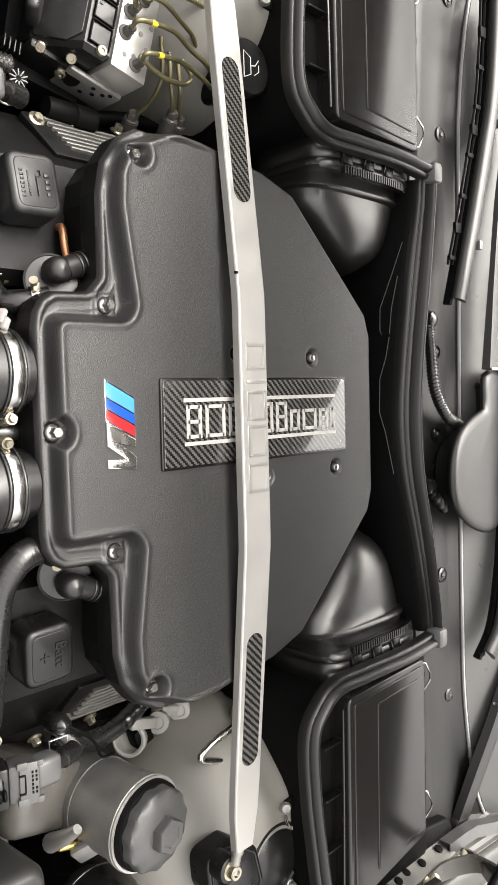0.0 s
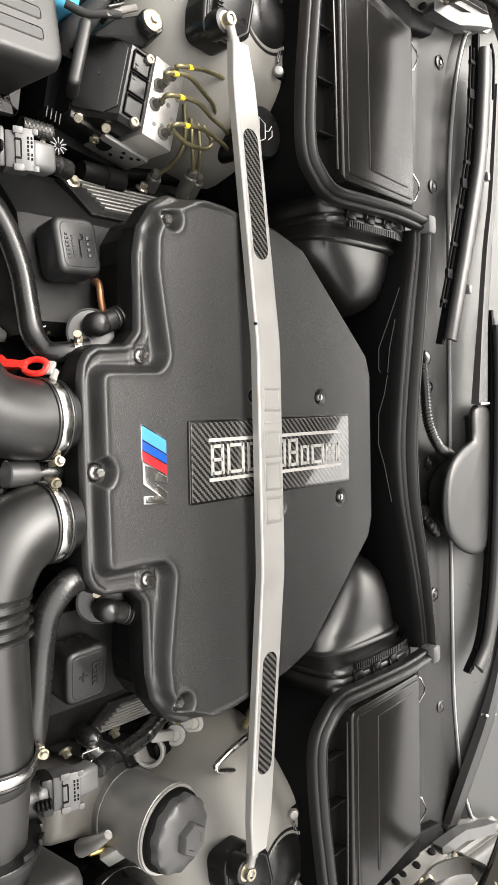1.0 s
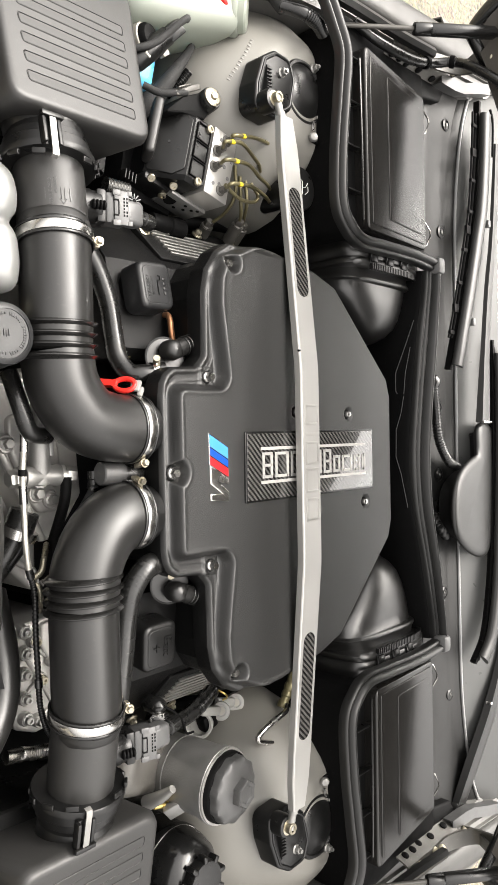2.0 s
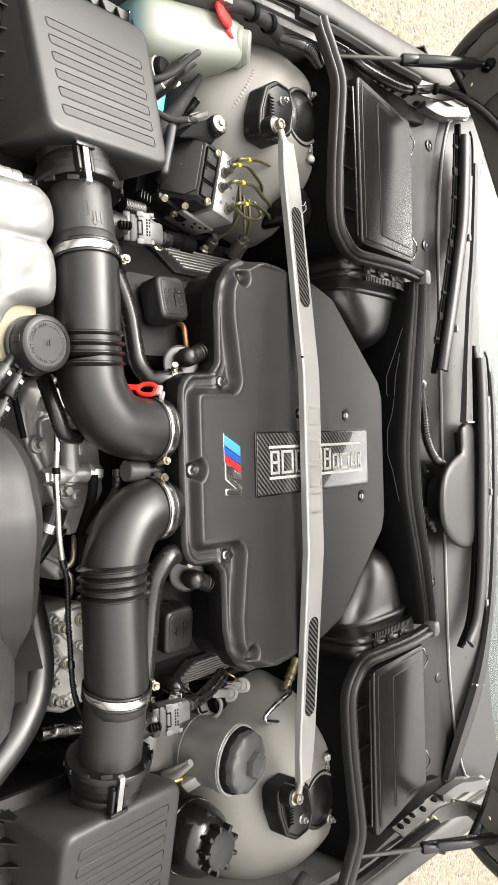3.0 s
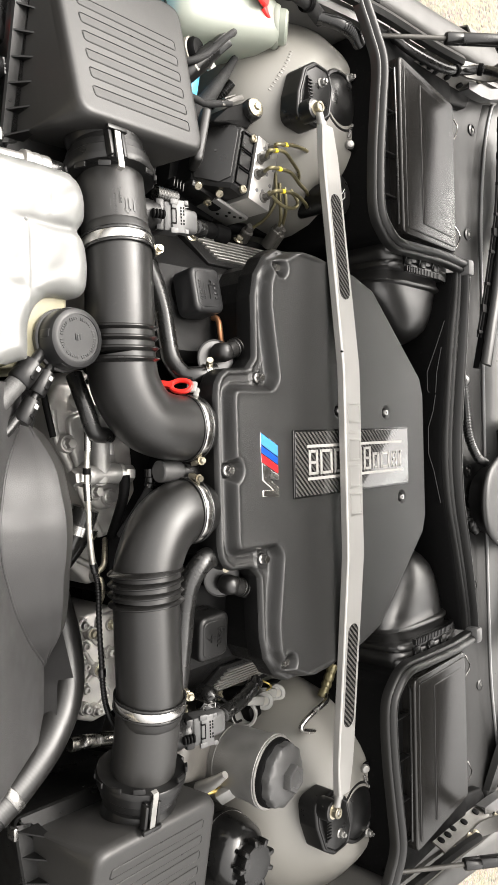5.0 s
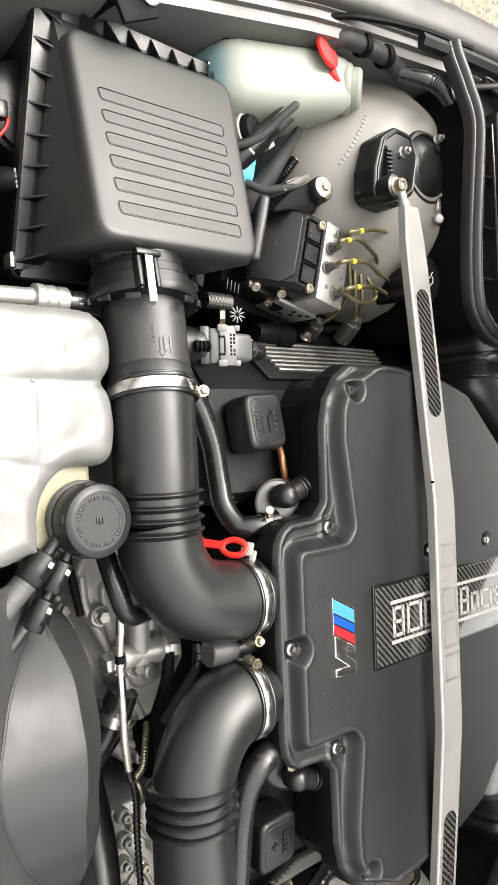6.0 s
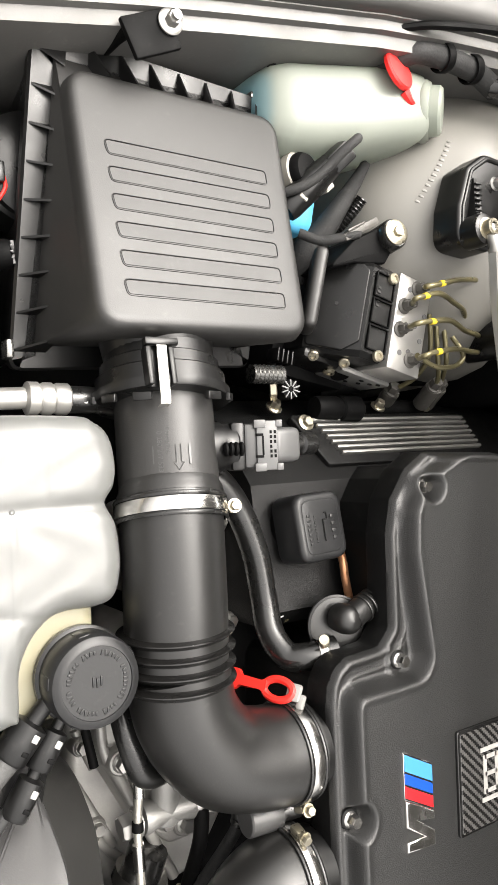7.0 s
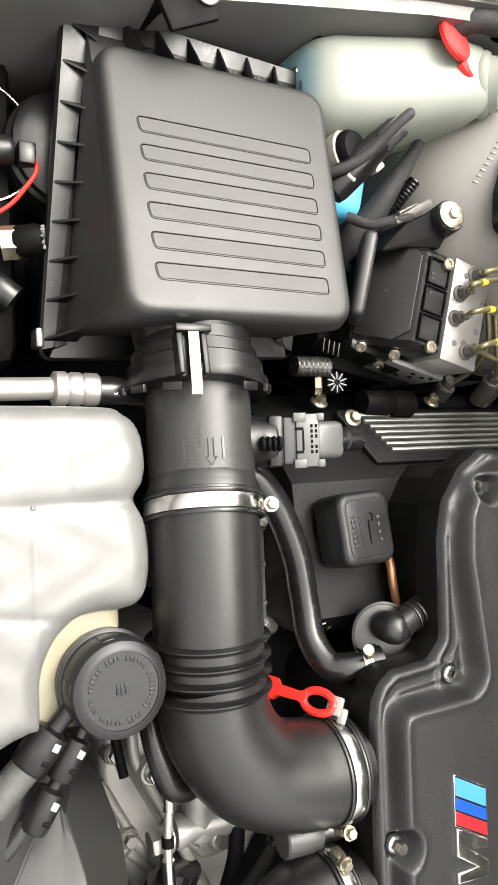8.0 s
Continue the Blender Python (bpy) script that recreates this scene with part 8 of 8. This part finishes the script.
def build_fender_side(s):
    """Looms, brackets and small fittings along the inner fender."""
    lm = thing("wiring_loom", (0.40, s * 0.66, 0.80), "thick taped black wiring loom along the inner fender", "wiring loom", "wiring looms")
    bm = bmesh.new()
    sweep(bm, [(0.500, s * 0.694, 0.790), (0.505, s * 0.706, 0.830), (0.518, s * 0.713, 0.850), (0.54, s * 0.716, 0.858), (0.60, s * 0.712, 0.862), (0.64, s * 0.700, 0.860)], 0.0115, seg=14)
    trunk = part("trunk", bm, CLOTH, lm)
    bm = bmesh.new()
    line = curve_points([(0.63, s * 0.700, 0.862), (0.655, s * 0.690, 0.885), (0.680, s * 0.682, 0.892), (0.705, s * 0.676, 0.888)], 16)
    sweep(bm, line, lambda t: 0.0105 + 0.0012 * math.sin(t * 150), seg=12, per=1)
    if s > 0:
        part("conduit", bm, RUBBER, lm)
    for x, y, z in ((0.560, 0.716, 0.859), (0.60, 0.712, 0.862)):
        bm = bmesh.new()
        ring(bm, (x, s * y, z), (1, s * 0.2, 0), 0.0135, 0.010, 0.0015, 24)
        part("cable_tie", bm, DARK, trunk)
    bm = bmesh.new()
    sweep(bm, [(0.362, s * 0.640, 0.745), (0.374, s * 0.663, 0.790), (0.384, s * 0.700, 0.815), (0.412, s * 0.712, 0.840), (0.487, s * 0.725, 0.862), (0.53, s * 0.730, 0.882), (0.62, s * 0.735, 0.905), (0.72, s * 0.738, 0.915)], 0.0040, seg=8)
    solid("release_cable", bm, DARK, "thin black cable clipped along the fender edge", "cable", "release cables")
    bm = bmesh.new()
    sweep(bm, [(0.62, s * 0.722, 0.905), (0.72, s * 0.715, 0.925), (0.85, s * 0.712, 0.935), (0.95, s * 0.712, 0.945)], 0.010, seg=10, section=[(-0.8, -0.6), (-0.8, 0.5), (0, 0.9), (0.8, 0.5), (0.8, -0.6)])
    solid("fender_seal", bm, SEAL, "black rubber seal strip on the fender edge", "seal", "fender seals")
    br = thing("fender_bracket", (0.215, s * 0.625, 0.80), "black sheet bracket bolted to the inner fender", "bracket", "fender brackets")
    bm = bmesh.new()
    block(bm, (0.232, s * 0.660, 0.842), (0.046, 0.034, 0.006), 0.002, Matrix.Rotation(radians(25 * s), 4, "Z"))
    block(bm, (0.232, s * 0.672, 0.815), (0.046, 0.006, 0.055), 0.002, Matrix.Rotation(radians(25 * s), 4, "Z"))
    part("sheet", bm, DARK, br)
    bm = bmesh.new()
    hex_head(bm, (0.248, s * 0.672, 0.846), (0, 0, 1), 0.011, 0.008, 0.011)
    lathe(bm, [(0.004, 0.008), (0.004, 0.014)], (0.248, s * 0.672, 0.846), (0, 0, 1), 12)
    part("stud", bm, FINS, br)
    # link and split pin by the strut tower
    lk = thing("bonnet_seal_clip", (0.70, s * 0.50, 0.86), "round bright clip with split pin on a black stalk", "clip", "seal clips")
    bm = bmesh.new()
    lathe(bm, [(0.0, 0), (0.006, 0.001), (0.0078, 0.005), (0.006, 0.009), (0.004, 0.010)], (0.704, s * 0.518, 0.862), (-0.5, 0, 0.85), 20)
    part("ball", bm, FINS, lk)
    bm = bmesh.new()
    block(bm, (0.724, s * 0.518, 0.858), (0.040, 0.011, 0.009), 0.002)
    part("stalk", bm, DARK, lk)
    bm = bmesh.new()
    sweep(bm, [(0.702, s * 0.530, 0.864), (0.708, s * 0.546, 0.862), (0.713, s * 0.549, 0.862), (0.710, s * 0.544, 0.862), (0.705, s * 0.532, 0.864)], 0.0012, seg=6, per=4)
    part("split_pin", bm, STEEL, lk)


def build_front_corner():
    """Behind the headlamp: bulb cover, service caps and red wire beside the filter box."""
    hl = thing("headlamp_housing", (0.07, 0.53, 0.55), "black headlamp back with a round ribbed cover", "headlamp")
    bm = bmesh.new()
    block(bm, (0.065, 0.53, 0.64), (0.12, 0.28, 0.18), 0.02)
    part("housing", bm, DARK, hl)
    bm = bmesh.new()
    lathe(bm, [(0.050, 0.70), (0.050, 0.735), (0.047, 0.738), (0.047, 0.745), (0.040, 0.75), (0.0, 0.752)], (0.092, 0.575, 0), (0.1, 0, 1), 40)
    cov = part("bulb_cover", bm, PLASTIC, hl)
    bm = bmesh.new()
    ring(bm, V(0.092, 0.575, 0.728), (0.1, 0, 1), 0.050, 0.006, 0.0015, 44)
    part("wire_ring", bm, STEEL, cov)
    bm = bmesh.new()
    lathe(bm, [(0.012, 0), (0.012, 0.030), (0.009, 0.034)], (0.085, 0.560, 0.745), (1, 0.05, 0.15), 18)
    block(bm, (0.128, 0.560, 0.750), (0.014, 0.018, 0.016), 0.002)
    part("connector", bm, PLASTIC, hl)
    bm = bmesh.new()
    sweep(bm, [(0.134, 0.560, 0.752), (0.136, 0.548, 0.752), (0.128, 0.535, 0.748), (0.115, 0.520, 0.740), (0.09, 0.505, 0.73)], 0.0018, seg=8)
    part("red_wire", bm, RED, hl, "thin red wire")
    sc = thing("climate_valve", (0.12, 0.490, 0.72), "ribbed black valve cap on a bright hex fitting", "valve")
    bm = bmesh.new()
    hex_head(bm, (0.108, 0.488, 0.745), (1, 0.1, 0.3), 0.024, 0.014, 0)
    part("hex_fitting", bm, ZINC, sc)
    bm = bmesh.new()
    lathe(bm, [(0.011, 0), (0.0125, 0.004), (0.0125, 0.018), (0.0105, 0.022), (0.0, 0.023)], (0.118, 0.489, 0.750), (1, 0.1, 0.5), 24)
    c2 = part("cap", bm, DARK, sc)
    for k in range(12):
        w = 2 * math.pi * k / 12
        bm = bmesh.new()
        mm = Matrix.Translation((0.118, 0.489, 0.750)) @ frame_to((1, 0.1, 0.5))
        block(bm, (0, 0, 0), (0.009, 0.0012, 0.002), 0.0003)
        bmesh.ops.transform(bm, matrix=mm @ Matrix.Rotation(w, 4, "Z") @ Matrix.Translation((0.0065, 0, 0.0232)), verts=bm.verts[:])
        part("rib", bm, LIGHTGREY, c2)
    bm = bmesh.new()
    sweep(bm, [(0.09, 0.465, 0.72), (0.105, 0.455, 0.735), (0.118, 0.445, 0.738)], 0.012, seg=14)
    solid("drain_hose", bm, RUBBER, "short black hose behind the headlamp", "hose")
    # aluminium air conditioning pipe
    ac = thing("climate_pipe", (0.13, 0.366, 0.80), "bright aluminium climate pipe crimped onto a black hose", "pipe")
    bm = bmesh.new()
    sweep(bm, [(0.05, 0.366, 0.806), (0.09, 0.366, 0.806), (0.130, 0.367, 0.806)], 0.0085, seg=16)
    part("pipe", bm, ALLOY, ac)
    bm = bmesh.new()
    lathe(bm, [(0.0095, 0), (0.0130, 0.002), (0.0130, 0.010), (0.0112, 0.012), (0.0128, 0.015), (0.0128, 0.021), (0.0112, 0.023), (0.0126, 0.026), (0.0126, 0.034), (0.0105, 0.036)], (0.128, 0.367, 0.806), (1, -0.02, 0), 24)
    part("crimp", bm, ALLOY, ac)
    bm = bmesh.new()
    sweep(bm, [(0.160, 0.366, 0.806), (0.185, 0.365, 0.806), (0.22, 0.362, 0.795), (0.26, 0.36, 0.775)], 0.0110, seg=16)
    hose = part("hose", bm, RUBBER, ac)
    m = Matrix.Translation((0.182, 0.3645, 0.8172))
    part("print", letters("3 mm", 0.0085, m, 0.0002), WHITE, hose, "white print 3 mm")


def build_meter_print():
    """Moulded marks on the air mass meter: readable word, arrow, figures."""
    c = V(0.234, 0.338, 0.8372)
    ax = V(0.234, 0.350, 0.834) - V(0.228, 0.270, 0.851)
    ax.normalize()
    sidev = V(1, 0, 0)
    up = sidev.cross(ax).normalized()
    meter = bpy.data.objects["air_mass_meter"]

    def place(a, off):
        # a: degrees round the tube from its top towards the rear
        w = radians(a)
        n = (up * math.cos(w) + sidev * math.sin(w)).normalized()
        t = n.cross(ax).normalized()
        m = Matrix((-ax, -t, n)).transposed().to_4x4()
        p = c + ax * (off - 0.022) + n * 0.0405
        return Matrix.Translation(p) @ m

    part("moulded_word", letters("Durchflu\u00df", 0.0052, place(-27, 0.006), 0.0003), METERGREY, meter)
    part("moulded_figures", letters("0 280 217 533", 0.0055, place(-36, -0.002), 0.0003), METERGREY, meter)
    for a, off, n in ((-3, -0.006, 0.016), (-44, -0.004, 0.014), (-58, -0.002, 0.030)):
        bm = bmesh.new()
        block(bm, (0, 0, 0), (n, 0.0016, 0.0003), 0)
        bmesh.ops.transform(bm, matrix=place(a, off), verts=bm.verts[:])
        part("moulded_bar", bm, METERGREY, meter)
    bm = bmesh.new()
    m = place(-16, -0.008)
    sweep(bm, [m @ V(x, y, 0.0003) for x, y in ((-0.010, 0.002), (0.004, 0.002), (0.004, 0.004), (0.010, 0.0), (0.004, -0.004), (0.004, -0.002), (-0.010, -0.002))], 0.0003, seg=5, per=1)
    part("flow_arrow", bm, METERGREY, meter)


def build_washer_filler():
    root = thing("washer_filler_cap", (0.70, 0.440, 0.80), "round black washer filler cap with a printed spray sign", "cap")
    bm = bmesh.new()
    c = V(0.682, 0.436, 0.0)
    lathe(bm, [(0.024, 0.76), (0.024, 0.838), (0.034, 0.840), (0.035, 0.844), (0.035, 0.852), (0.032, 0.856), (0.0, 0.857)], c, (0, 0, 1), 40)
    body = part("cap", bm, PLASTIC, root)
    bm = bmesh.new()
    m = Matrix.Translation((0.682, 0.436, 0.8575))
    for pts in (((-0.012, -0.016), (-0.012, 0.016), (0.0, 0.010), (0.0, -0.010), (-0.012, -0.016)), ((0.0, 0.0), (0.008, 0.002), (0.014, 0.010)), ((0.006, -0.010), (0.014, -0.004), (0.014, 0.004))):
        sweep(bm, [m @ V(x, y, 0) for x, y in pts], 0.0006, seg=5, per=1)
    part("spray_sign", bm, WHITE, body)


build_washer_bottle()
build_abs()
build_oil_filter()
for side in (1, -1):
    build_fender_side(side)
build_front_corner()
build_meter_print()
build_washer_filler()
